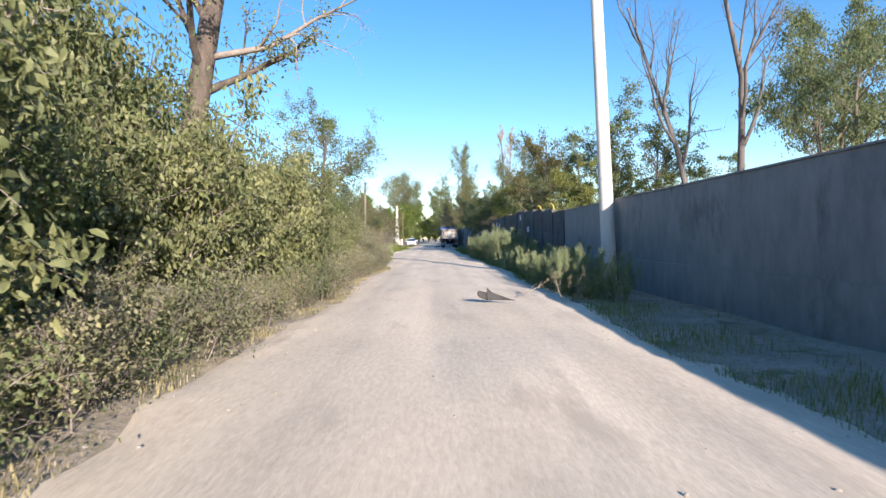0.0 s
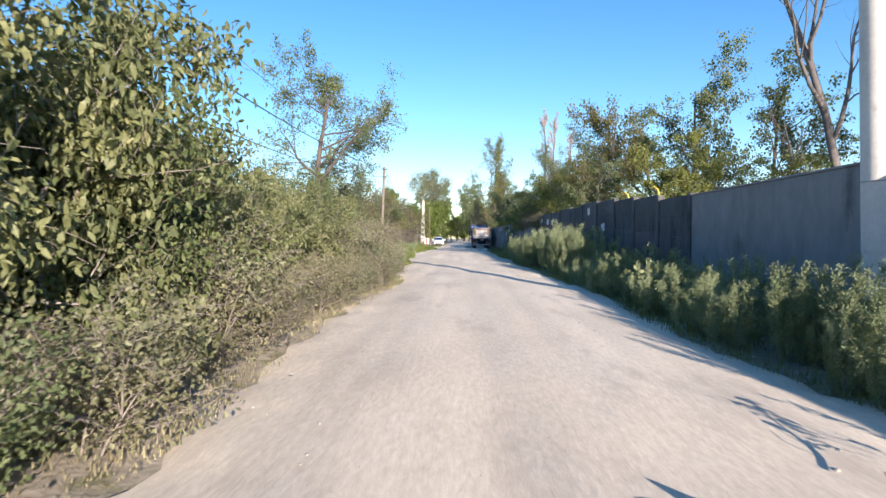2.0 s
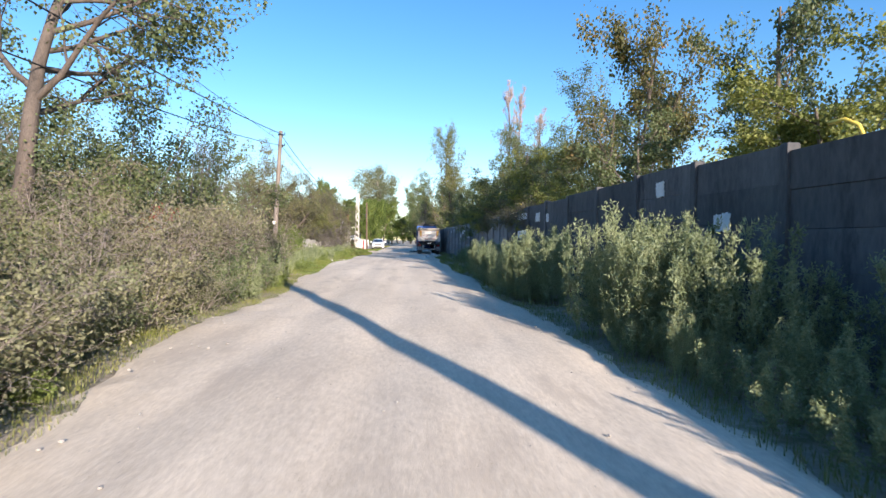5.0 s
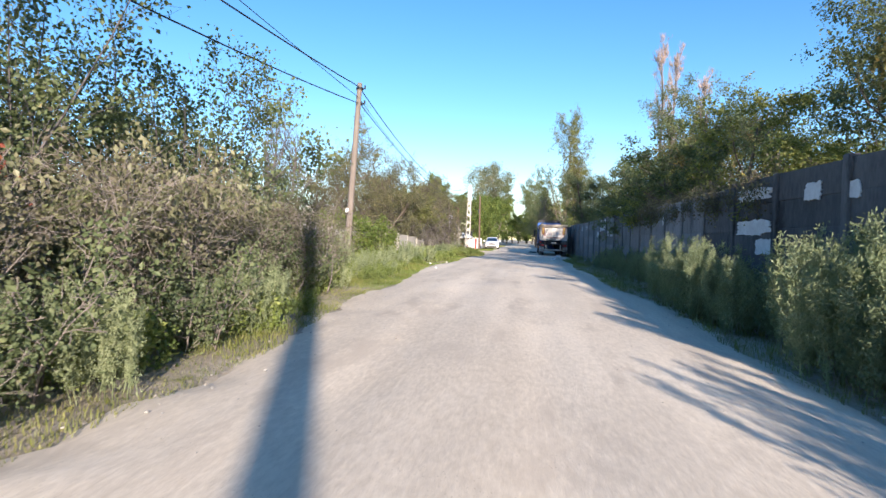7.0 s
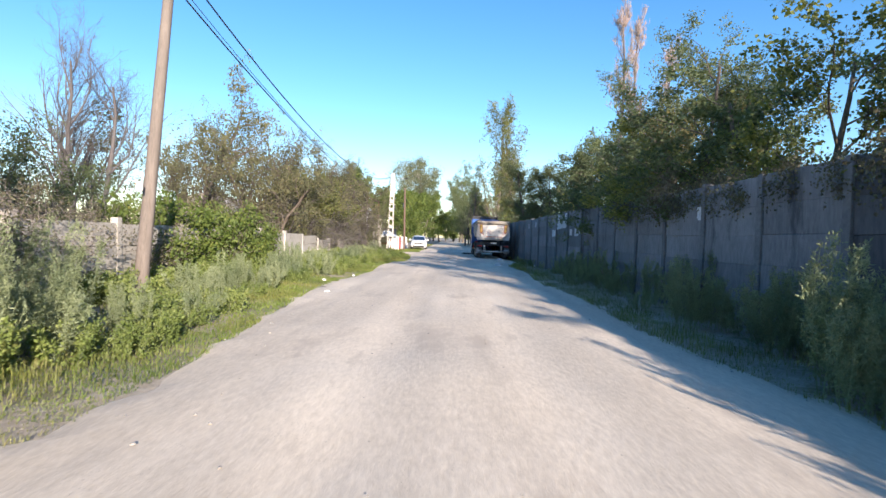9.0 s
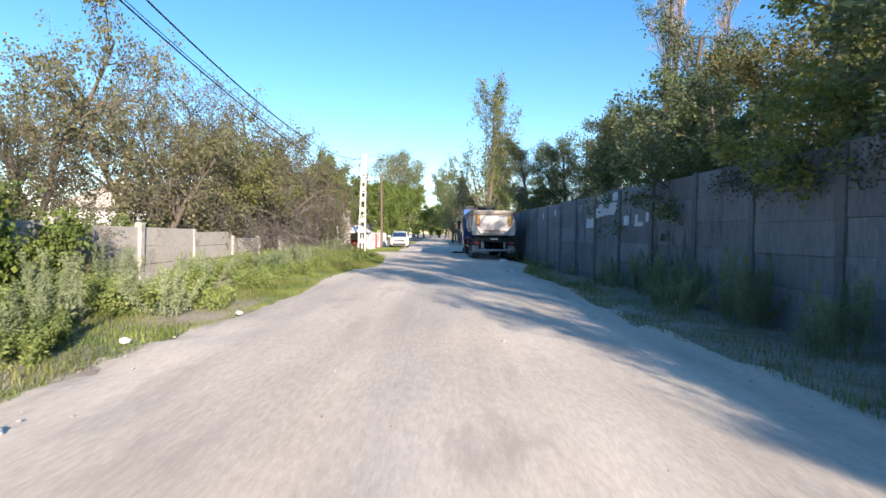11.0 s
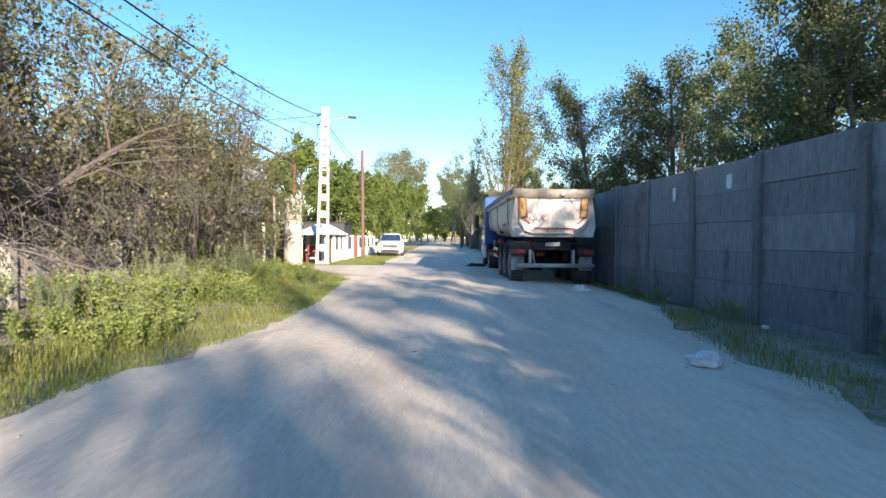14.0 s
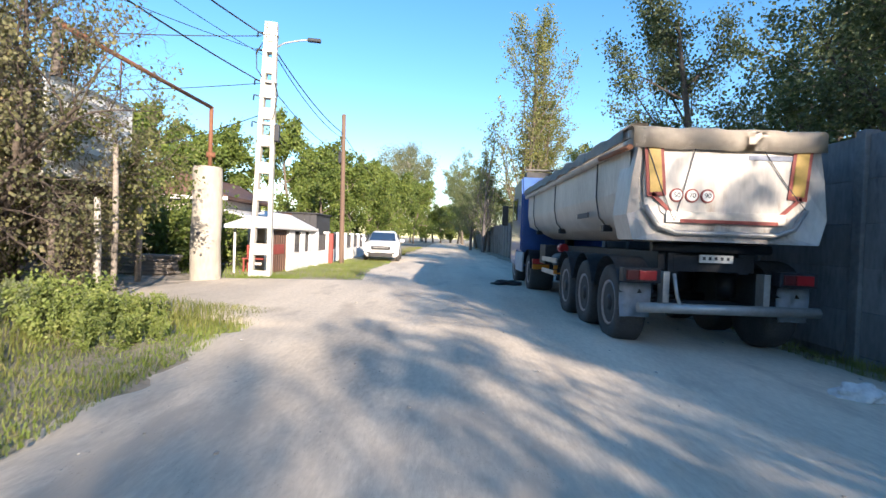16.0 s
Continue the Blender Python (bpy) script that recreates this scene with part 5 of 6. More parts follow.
for y in (0.8, 3.4):
    w = part("window", boxes(((-0.14, y, 0.95), (-0.12, y + 1.0, 2.0))), M_GLASS, yard_house)
    part("window_frame", boxes(((-0.12, y, 0.95), (-0.06, y + 0.07, 2.0)), ((-0.12, y + 0.93, 0.95), (-0.06, y + 1.0, 2.0)), ((-0.12, y + 0.07, 0.95), (-0.06, y + 0.93, 1.02)), ((-0.12, y + 0.07, 1.93), (-0.06, y + 0.93, 2.0)), ((-0.12, y + 0.47, 1.02), (-0.06, y + 0.53, 1.93))), M_WHITE, w)
    part("window_sill", boxes(((-0.05, y - 0.06, 0.9), (0.06, y + 1.06, 0.945)), bevel=0.008), M_WHITE, w)
for x, y, h, rad, lab in ((-5.95, 80.2, 1.6, 0.055, "short whitewashed wooden post beside the side drive"), (-5.55, 80.0, 2.45, 0.045, "thin grey wooden post beside the side drive"), (-7.4, 83.8, 2.2, 0.07, "dark wooden post under the pipe")):
    bm = tube(bmesh.new(), [(0, 0, -0.3), (0.01, 0, h * 0.5), (-0.02, 0.01, h)], [rad, rad * 0.95, rad * 0.85], 9)
    ob = part("wooden_post", bm, M_FENCE if h < 2 else M_PLANK)
    ob.matrix_basis = pose(x, y, ground_z(x, y))
    tagged(ob, lab, "post", "drive posts")


# ---- plants: the sunny side ----
hedge_a = tree("roadside_bush", 11, 3.1, 0.03, BUSHY, M_HEDGE, 19000, 0.088, 0.1, "dense dusty yellow-green roadside bush", "bush", group="roadside hedge", stems=13, base_spread=0.75, droop=0.45, bark=M_TWIG, bunch=11, slim=0.26, fine=True)
hedge_b = tree("roadside_bush", 12, 2.9, 0.028, BUSHY, M_BUSHGREEN, 12500, 0.066, 0.12, "green leafy roadside bush", "bush", group="roadside hedge", stems=10, base_spread=0.6, droop=0.5, slim=0.27, fine=True)
brush = tree("brown_thicket", 13, 2.3, 0.018, dict(BUSHY, kids=(9, 7)), M_BRUSH, 5600, 0.048, 0.1, "tangled brown half-dry thicket", "bush", group="dry thicket", stems=16, base_spread=0.9, bark=M_TWIG, droop=0.4)
rnd = random.Random(4)
first = {}


def set_out(src, x, y, turn, scale, tall=1.0):
    """The first call moves the plant itself, later calls copy it."""
    if y > 26 and 3.4 < x < 6.4:
        x = min(x, wall_x(y) - 0.5)
    elif 26 < y < 100 and 6.9 < x < 13:
        x += wall_x(y) - 6.64
    m = pose(x, y, ground_z(x, y) - 0.02, 0, 0, turn)
    if src.name in first:
        ob = copy_thing(src, m)
        ob.scale = (scale, scale, scale * tall)
    else:
        first[src.name] = ob = src
        src.matrix_basis = m @ Matrix.Diagonal((scale, scale, scale * tall, 1))
    return ob


for k in range(13):
    y = -4 + 2.25 * k
    tall = 1.2 if y < 13 else 1.0
    set_out(hedge_a if k % 4 else hedge_b, -3.15 - 0.35 * rnd.random(), y + rnd.uniform(-0.3, 0.3), rnd.uniform(0, 360), rnd.uniform(0.92, 1.12) * (1.0 if y < 15 else 0.8), tall)
    if k % 2 == 0:
        set_out(hedge_b if k % 3 else hedge_a, -6.2, y + 1, rnd.uniform(0, 360), 1.15, 1.25 if y < 11 else 0.95)
for k in range(9):
    set_out(brush, -3.2 - 0.03 * (k * k) * 0.6 - 0.4 * rnd.random(), 21.5 + 2.6 * k, rnd.uniform(0, 360), rnd.uniform(0.8, 1.05), rnd.uniform(0.8, 1.0))
for x, y, s, t in ((-6.4, 25.5, 1.3, 1.0), (-6.3, 30, 1.3, 0.95), (-6.8, 34, 1.3, 1.0), (-7.3, 38.5, 1.35, 1.0), (-6.6, 42, 1.1, 0.9), (-6.4, 44.6, 0.8, 0.8)):
    set_out(brush, x, y, rnd.uniform(0, 360), s, t)
set_out(hedge_b, -4.5, 21.3, 20, 1.1, 1.05)
for x, y, s, t in ((-4.6, 3.6, 1.15, 1.5), (-5.3, 6.4, 1.2, 1.65), (-4.7, 8.6, 1.05, 1.55), (-6.2, 10.6, 1.25, 1.7), (-5.0, 12.2, 1.0, 1.45), (-7.4, 7.4, 1.3, 1.9), (-8.2, 11.4, 1.3, 1.9), (-3.5, 13.4, 1.02, 1.3), (-3.7, 15.4, 1.0, 1.18), (-4.7, 14.6, 1.05, 1.35)):
    set_out(hedge_b if x < -7 or x == -4.7 else hedge_a, x, y, rnd.uniform(0, 360), s, t)

# low dry brush along the road's edge
for k in range(16):
    y = 5.5 + 1.45 * k
    set_out(brush, edge_l(y) - 0.55 - 0.3 * rnd.random(), y + rnd.uniform(-0.3, 0.3), rnd.uniform(0, 360), rnd.uniform(0.32, 0.52), rnd.uniform(0.6, 0.9))

# dusty bushes that close the hedge down to the ground
dusty = tree("dusty_bush", 17, 1.5, 0.014, dict(BUSHY, kids=(8, 7), first=(0.05, 0.1), rise=(-0.02, -0.02, 0.0)), M_DUSTY, 6000, 0.06, 0.1, "low dust-covered bush at the road's edge", "bush", group="dusty bushes", stems=14, base_spread=0.6, bark=M_TWIG, droop=0.5, slim=0.3)
low = tree("low_green_bush", 18, 1.2, 0.012, dict(BUSHY, first=(0.05, 0.1), rise=(-0.02, -0.02, 0.0)), M_OLIVE, 5000, 0.05, 0.09, "low grey-green bush at the foot of the hedge", "bush", group="dusty bushes", stems=12, base_spread=0.5, bark=M_TWIG, droop=0.5, slim=0.34)
for k in range(34):
    y = 0.5 + 1.02 * k
    src = low if k % 4 == 1 or (y < 14 and k % 2) else dusty
    set_out(src, edge_l(y) - rnd.uniform(0.55, 1.0), y, rnd.uniform(0, 360), rnd.uniform(0.65, 0.95), rnd.uniform(0.7, 1.0))
for k in range(12):
    y = 14 + 2.6 * k
    set_out(dusty, edge_l(y) - rnd.uniform(1.6, 2.4), y, rnd.uniform(0, 360), rnd.uniform(1.0, 1.4), rnd.uniform(0.8, 1.1))

for x, y, s, src in ((-4.4, 25.0, 0.75, hedge_a), (-5.4, 28.3, 0.85, hedge_b), (-4.6, 31.0, 0.6, hedge_a), (-5.6, 33.5, 0.8, hedge_b), (-5.0, 36.0, 0.55, hedge_a), (-6.0, 39.2, 0.95, brush), (-5.3, 41.5, 0.5, hedge_a), (-6.2, 44.5, 0.8, brush)):
    set_out(src, x, y, rnd.uniform(0, 360), s, rnd.uniform(0.85, 1.05))
for k in range(10):
    y = 25 + 2.0 * k
    set_out(low, edge_l(y) - rnd.uniform(0.9, 2.2), y, rnd.uniform(0, 360), rnd.uniform(0.9, 1.3), rnd.uniform(0.8, 1.0))

# thin saplings in the thicket
sap = tree("sapling_clump", 15, 5.2, 0.028, dict(BUSHY, angle=(24, 35), ratio=(0.38, 0.5), kids=(9, 5)), M_OLIVE, 14500, 0.075, 0.12, "clump of slender saplings with thin foliage", "sapling", group="saplings", stems=13, base_spread=0.8, bark=M_DEADBARK)
for x, y, s in ((-7.2, 42.6, 1.2), (-7.6, 37.8, 1.1), (-7.4, 33.8, 0.8), (-6.6, 29.2, 0.7), (-8.3, 40.6, 0.9), (-9.0, 46.0, 0.8), (-9.5, 36.5, 0.85), (-8.6, 31.5, 0.75), (-9.8, 51.5, 0.7), (-10.4, 55.0, 0.6)):
    set_out(sap, x, y, rnd.uniform(0, 360), s)

# old tree beside the road, mostly dead on the road's side
old = tree("old_tree", 21, 13.0, 0.44, dict(BROAD, first=(0.5, 0.25, 0.2), kids=(10, 7, 5), taper=(0.45, 0.85, 0.9, 0.9), wander=(0.02, 0.13, 0.2, 0.25), rise=(0.0, 0.05, 0.03, 0.0), thin=(0.38, 0.5, 0.55)), M_HEDGE, 9000, 0.1, 0.24, "old thick-trunked roadside tree with a bare dead limb", "tree", lean=(0.22, 0.0), bark=M_DARKBARK)
old.matrix_basis = pose(-7.05, 16.4, 0)
rl = random.Random(77)
limb = []
grow(rl, (1.5, 0, 6.9), (0.95, 0.2, 0.16), 5.0, 0.11, 1, dict(BROAD, rise=(0, -0.02, -0.04, -0.05), kids=(9, 8, 5), wander=(0.07, 0.22, 0.28, 0.25)), limb)
v, f = stems_mesh(limb)
ob = data_part("dead_limb", v, f, M_TWIG, old, "bare dead limb without bark", smooth=True)

ash = tree("roadside_tree", 22, 8.6, 0.19, dict(BROAD, first=(0.4, 0.2, 0.15), kids=(12, 9, 7), angle=(52, 46, 48), ratio=(0.66, 0.52, 0.5), wander=(0.09, 0.13, 0.2, 0.25), rise=(0.03, 0.06, 0.04, 0.0)), M_OLIVE, 15000, 0.09, 0.2, "open-crowned tree with small dark leaves and bare twigs", "tree", bark=M_DARKBARK, bunch=8)
ash.matrix_basis = pose(-6.2, 33.2, 0, 0, 0, 60) @ Matrix.Diagonal((1.05, 1.05, 1.12, 1))

bare = tree("bare_tree", 23, 7.4, 0.12, dict(BROAD, first=(0.2, 0.15, 0.15), kids=(11, 11, 8), rise=(0.05, 0.13, 0.1, 0.05), angle=(36, 34, 36)), M_OLIVE, 0, 0.1, 0.1, "leafless fan-shaped tree with grey twigs", "tree", stems=3, base_spread=0.3, bark=M_DEADBARK)
bare.matrix_basis = pose(-12.2, 57.5, 0)

vine = tree("leafy_shrub", 24, 2.0, 0.02, BUSHY, M_GREEN, 5200, 0.09, 0.13, "green and yellowing vine-like shrub over the fence", "shrub", group="fence shrubs", stems=8, base_spread=0.6, droop=0.7)
for x, y, s in ((-7.3, 52.6, 1.0), (-7.0, 54.3, 1.1), (-7.1, 56.0, 1.0), (-7.2, 57.8, 0.9), (-7.4, 59.4, 0.75), (-8.3, 62.5, 0.8), (-8.4, 70.6, 1.0), (-8.2, 78.0, 0.9), (-9.6, 67.0, 1.0), (-9.5, 81.5, 1.1), (-8.9, 79.8, 1.2), (-9.4, 76.5, 1.3), (-9.7, 73.0, 1.3), (-8.6, 87.6, 1.2), (-9.6, 89.0, 1.5), (-10.6, 87.2, 1.5), (-8.1, 89.6, 0.9), (-7.4, 90.6, 0.8)):
    set_out(vine, x, y, rnd.uniform(0, 360), s)

for k in range(7):
    y = 51.6 + 1.15 * k
    set_out(vine if k % 3 else brush, -6.75 - 0.35 * rnd.random(), y, rnd.uniform(0, 360), rnd.uniform(0.75, 1.0) * (1 if k % 3 else 0.9), rnd.uniform(0.85, 1.1))
for x, y, s in ((-6.7, 47.0, 0.8), (-7.3, 48.8, 0.95), (-7.5, 50.6, 0.85), (-6.4, 45.6, 0.85)):
    set_out(brush, x, y, rnd.uniform(0, 360), s, 0.9)

# overgrown fruit trees behind the fence
TWIGGY = dict(BROAD, first=(0.16, 0.15, 0.15), kids=(10, 9, 7), angle=(52, 50, 50), ratio=(0.62, 0.55, 0.5), rise=(0.03, 0.02, -0.03, -0.06), wander=(0.12, 0.18, 0.24, 0.28))
fruit = tree("fruit_tree", 31, 5.0, 0.1, TWIGGY, M_FRUIT, 10000, 0.072, 0.15, "overgrown twiggy fruit tree with sparse withering leaves", "tree", group="overgrown garden trees", stems=2, base_spread=0.25)
fruit_y = tree("fruit_tree", 32, 4.6, 0.11, TWIGGY, M_TURNING, 11000, 0.075, 0.15, "fruit tree turning yellow-green", "tree", group="overgrown garden trees", stems=2, base_spread=0.25)
fruit_b = tree("fruit_tree", 33, 4.6, 0.08, dict(TWIGGY, kids=(11, 10, 8)), M_FRUIT, 8500, 0.062, 0.15, "dark brown twiggy fruit tree with withered leaves", "tree", group="overgrown garden trees", stems=3, base_spread=0.3, bark=M_DARKBARK)
for src, x, y, s, t in ((fruit, -9.0, 66.2, 1.3, 1.0), (fruit_b, -7.8, 70.3, 1.25, 1.05), (fruit, -8.4, 73.4, 1.3, 1.05), (fruit_y, -8.6, 75.6, 0.95, 1.05), (fruit_b, -8.2, 79.3, 1.0, 1.1), (fruit, -9.8, 78.3, 1.3, 1.1), (fruit_y, -8.0, 68.4, 1.1, 1.0), (fruit_b, -7.5, 78.3, 0.8, 1.15), (fruit_y, -7.2, 81.4, 0.9, 1.25), (fruit_y, -9.2, 82.6, 1.15, 1.3), (fruit, -9.0, 83.8, 0.9, 1.1), (fruit_b, -7.9, 80.0, 0.95, 1.2), (fruit_b, -12.5, 76, 1.3, 1.3), (fruit, -13, 66, 1.3, 1.3), (fruit, -14.5, 58, 1.1, 1.0), (fruit_b, -13, 50.5, 1.1, 1.0), (fruit, -15, 44, 1.2, 1.1), (fruit_b, -10.5, 62.0, 0.9, 0.9), (fruit, -11.0, 71.0, 1.2, 1.2), (fruit_y, -9.3, 59.3, 0.75, 0.75), (fruit_b, -8.8, 81.5, 0.9, 0.9)):
    set_out(src, x, y, rnd.uniform(0, 360), s, t)

# dry vines that hang over the fruit trees
drape = tree("dry_vine", 35, 4.3, 0.016, dict(BUSHY, steps=(9, 7, 5), rise=(-0.16, -0.3, -0.25), kids=(9, 6), ratio=(0.5, 0.45)), M_BRUSH, 3800, 0.05, 0.12, "hanging mass of dry grey-brown vines", "vine", group="dry vines", stems=26, base_spread=0.5, bark=M_DEADBARK, droop=0.8)
for x, y, s, t in ((-7.9, 68.6, 1.1, 1.15), (-7.8, 70.6, 1.2, 1.2), (-8.2, 73.4, 1.1, 1.1), (-8.4, 75.8, 0.9, 0.9), (-9.0, 66.8, 1.1, 1.1), (-7.7, 72.2, 1.0, 1.05)):
    set_out(drape, x, y, rnd.uniform(0, 360), s, t)

# green trees past the houses
green = tree("garden_tree", 41, 6.6, 0.14, dict(BROAD, first=(0.15, 0.2, 0.2), angle=(55, 50, 50), kids=(12, 8, 5)), M_GREEN, 9000, 0.18, 0.26, "dense bright green garden tree", "tree", group="garden trees")
for x, y, s, t in ((-8.2, 103.5, 0.85, 0.85), (-7.0, 108.5, 1.0, 1.0), (-6.8, 114.5, 1.05, 1.0), (-7.5, 121.5, 1.15, 1.0), (-12.8, 100.0, 1.0, 0.95), (-10.5, 112, 1.1, 1.05), (-7.8, 131, 1.2, 1.1), (-8.5, 143, 1.3, 1.1), (-17, 96, 1.0, 1.0), (-15.5, 106, 1.1, 1.0), (-9, 158, 1.4, 1.2), (-7, 176, 1.5, 1.2), (-2, 205, 1.7, 0.8), (2.5, 212, 2.0, 0.7), (6.5, 200, 1.8, 0.9), (0.5, 222, 2.2, 0.6), (-6, 212, 2.0, 0.8), (5, 230, 2.4, 0.7), (-9, 195, 1.7, 1.2), (-15, 120, 1.4, 1.2), (-16, 140, 1.5, 1.2), (-20, 108, 1.3, 1.1)):
    set_out(green, x, y, rnd.uniform(0, 360), s, t)
spruce = tree("conifer", 42, 7.0, 0.12, dict(POPLAR, angle=(80, 60), kids=(40, 7), rise=(0.05, -0.03, 0.0), ratio=(0.3, 0.4)), M_GREEN, 9000, 0.12, 0.1, "dark green conifer in a garden", "tree", slim=0.15)
spruce.matrix_basis = pose(-15, 88, 0)
far = tree("far_tree", 43, 30.0, 0.6, dict(BROAD, first=(0.2, 0.2, 0.2), kids=(12, 10, 8)), M_FARLEAF, 24000, 0.42, 1.6, "tall open-crowned tree far down the road", "tree", bark=M_TWIG)
far.matrix_basis = pose(-8.5, 242, 0)

# ---- plants: behind the wall ----
dead = tree("dead_tree", 51, 17.5, 0.22, dict(BROAD, first=(0.27, 0.25, 0.2), kids=(7, 8, 7), rise=(0.05, 0.14, 0.08, 0.03), angle=(27, 36, 45), thin=(0.6, 0.45, 0.5)), M_OLIVE, 0, 0.1, 0.1, "bare dying tree with pale upright limbs", "tree", group="dead trees", bark=M_DEADBARK)
for x, y, s in ((16.3, 31.9, 1.0), (17.6, 29.3, 1.1), (14.9, 31.2, 0.42)):
    set_out(dead, x, y, 40 * x, s)
gum = tree("drooping_tree", 52, 12.0, 0.2, dict(BROAD, first=(0.3, 0.2, 0.2)), M_OLIVE, 12000, 0.16, 0.26, "tall tree with drooping dark leaves in bunches", "tree", group="drooping trees", droop=1.2, slim=0.25)
for x, y, s in ((21.5, 27, 1.0), (17.5, 22, 0.75), (25, 33, 1.1)):
    set_out(gum, x, y, 50 * x, s)
wood = tree("wayside_tree", 53, 8.2, 0.15, dict(BROAD, first=(0.2, 0.2, 0.2), kids=(10, 8, 6)), M_OLIVE, 8500, 0.12, 0.2, "leafy wayside tree behind the wall", "tree", group="trees behind the wall")
wood_y = tree("wayside_tree", 54, 7.6, 0.14, dict(BROAD, first=(0.18, 0.2, 0.2), kids=(10, 8, 6)), M_YGREEN, 10500, 0.115, 0.17, "wayside tree with yellow-green leaves behind the wall", "tree", group="trees behind the wall")
airy = tree("open_crowned_tree", 57, 9.6, 0.17, dict(BROAD, wander=(0.02, 0.13, 0.2, 0.25), rise=(0.02, 0.05, 0.03, 0.0), first=(0.22, 0.2, 0.2), kids=(10, 9, 7), angle=(50, 48, 50)), M_OLIVE, 20000, 0.08, 0.22, "open-crowned tree with dark limbs and scattered leaves", "tree", group="trees behind the wall", bark=M_DARKBARK)
wood_a = tree("wayside_tree", 55, 6.8, 0.13, dict(BROAD, first=(0.18, 0.2, 0.2), kids=(10, 8, 6)), M_AUTUMN, 8000, 0.1, 0.2, "thin autumn-coloured tree behind the wall", "tree", group="trees behind the wall")
for src, x, y, s, t in ((wood, 15.5, 49.5, 1.4, 0.9), (wood, 19, 47, 1.1, 0.9), (wood_y, 11.5, 43.5, 0.7, 0.65), (wood_y, 13.5, 38.5, 0.65, 0.6), (wood_a, 9.6, 42.2, 1.1, 1.3), (wood_y, 8.4, 47.0, 0.75, 0.7), (wood_a, 8.8, 60.0, 0.8, 0.8),
                        (wood, 8.6, 38.0, 0.75, 0.85), (wood_y, 8.8, 52.2, 1.0, 0.85), (wood, 9.5, 55.2, 1.05, 0.75), (wood_y, 8.3, 57.5, 0.85, 0.8), (wood, 8.5, 62.8, 0.85, 0.8), (wood, 9.0, 66.5, 0.85, 0.8), (wood_a, 11.4, 67.5, 1.15, 1.0), (airy, 11.6, 71.8, 1.3, 0.9), (airy, 9.3, 58.6, 0.95, 0.95),
                        (wood, 10.0, 73.5, 0.85, 0.8), (wood, 12.5, 77.5, 0.9, 0.8), (wood, 9.6, 83.0, 0.85, 0.75), (airy, 10.8, 46.5, 0.95, 0.95), (wood, 11.3, 86.0, 1.1, 1.05), (wood, 17.2, 90.0, 1.25, 1.1), (airy, 14.5, 92.5, 1.05, 1.05), (wood_y, 8.8, 96, 0.9, 0.85), (wood, 9.6, 102, 0.9, 0.9), (wood_y, 8.0, 112, 0.8, 0.75), (wood, 8.2, 120, 1.0, 0.8), (wood_y, 8.0, 131, 1.0, 0.8), (wood, 7.6, 141, 1.2, 0.9), (wood, 7.5, 150, 1.3, 1.0), (wood, 7.0, 163, 1.5, 1.0), (wood, 7.5, 178, 1.6, 1.1),
                        (wood_a, 13, 66, 1.2, 1.2), (wood_y, 24, 42, 1.0, 0.9), (wood, 28, 30, 1.2, 1.0), (wood_y, 11.0, 34.2, 0.9, 0.8), (wood_y, 13.8, 33.2, 0.85, 0.75), (wood, 15.8, 37.5, 1.0, 1.15), (wood, 13.6, 41.0, 1.1, 1.3), (wood_y, 10.6, 37.2, 0.85, 0.75), (wood_y, 9.0, 30.5, 0.6, 0.55), (wood_y, 9.4, 33.6, 0.65, 0.6), (wood, 9.0, 36.0, 0.6, 0.55), (wood_y, 12, 35.5, 0.85, 0.9), (wood_y, 10.2, 39.5, 0.7, 0.65), (wood_y, 8.6, 44.0, 0.7, 0.7), (wood_y, 9.5, 49.5, 0.8, 0.75), (wood_y, 11, 30, 0.55, 0.5), (wood_y, 14.5, 29.5, 0.6, 0.55), (wood, 19, 85, 1.3, 1.2), (wood, 17, 70, 1.2, 1.1)):
    set_out(src, x, y, rnd.uniform(0, 360), s, t)
dense = tree("dense_tree", 58, 8.4, 0.16, dict(BROAD, first=(0.3, 0.15, 0.15), kids=(11, 9, 7), angle=(46, 46, 50), ratio=(0.42, 0.5, 0.5)), M_DARKLEAF, 15500, 0.085, 0.24, "dense dark-leaved tree rising behind the wall", "tree", group="trees behind the wall", bark=M_DARKBARK)
for x, y, s, t in ((8.3, 86.0, 1.0, 1.0), (9.6, 81.2, 0.95, 0.92), (10.6, 76.4, 1.0, 0.95), (11.5, 71.0, 1.0, 0.95), (13.5, 79.0, 1.15, 1.0)):
    set_out(dense, x, y, 65 * y, s, t)
for src, x, y, s, t in ((wood_y, -5.6, 9.8, 0.7, 0.8), (wood_y, -6.6, 13.2, 0.75, 0.8), (wood_y, -8.4, 8.0, 0.75, 0.8), (wood, -7.8, 12.6, 0.7, 0.85), (wood, -9.5, 2.5, 0.9, 0.9)):
    set_out(src, x, y, rnd.uniform(0, 360), s, t)
creeper = tree("wall_creeper", 56, 1.5, 0.015, BUSHY, M_BRUSH, 4200, 0.07, 0.14, "dry brown creeper hanging over the wall's top", "creeper", group="wall creepers", stems=9, base_spread=0.7, droop=0.8)
for k in range(13):
    y = 44.6 + 1.3 * k
    ob = set_out(creeper, 7.15, y, rnd.uniform(0, 360), rnd.uniform(0.65, 0.95))
    ob.location.z = 1.95
poplar = tree("poplar", 61, 22.5, 0.3, dict(POPLAR, ratio=(0.37, 0.5), kids=(38, 8), wander=(0.05, 0.1, 0.18)), M_TURNING, 11500, 0.2, 0.36, "tall slim poplar with thinning leaves", "tree", group="poplars")
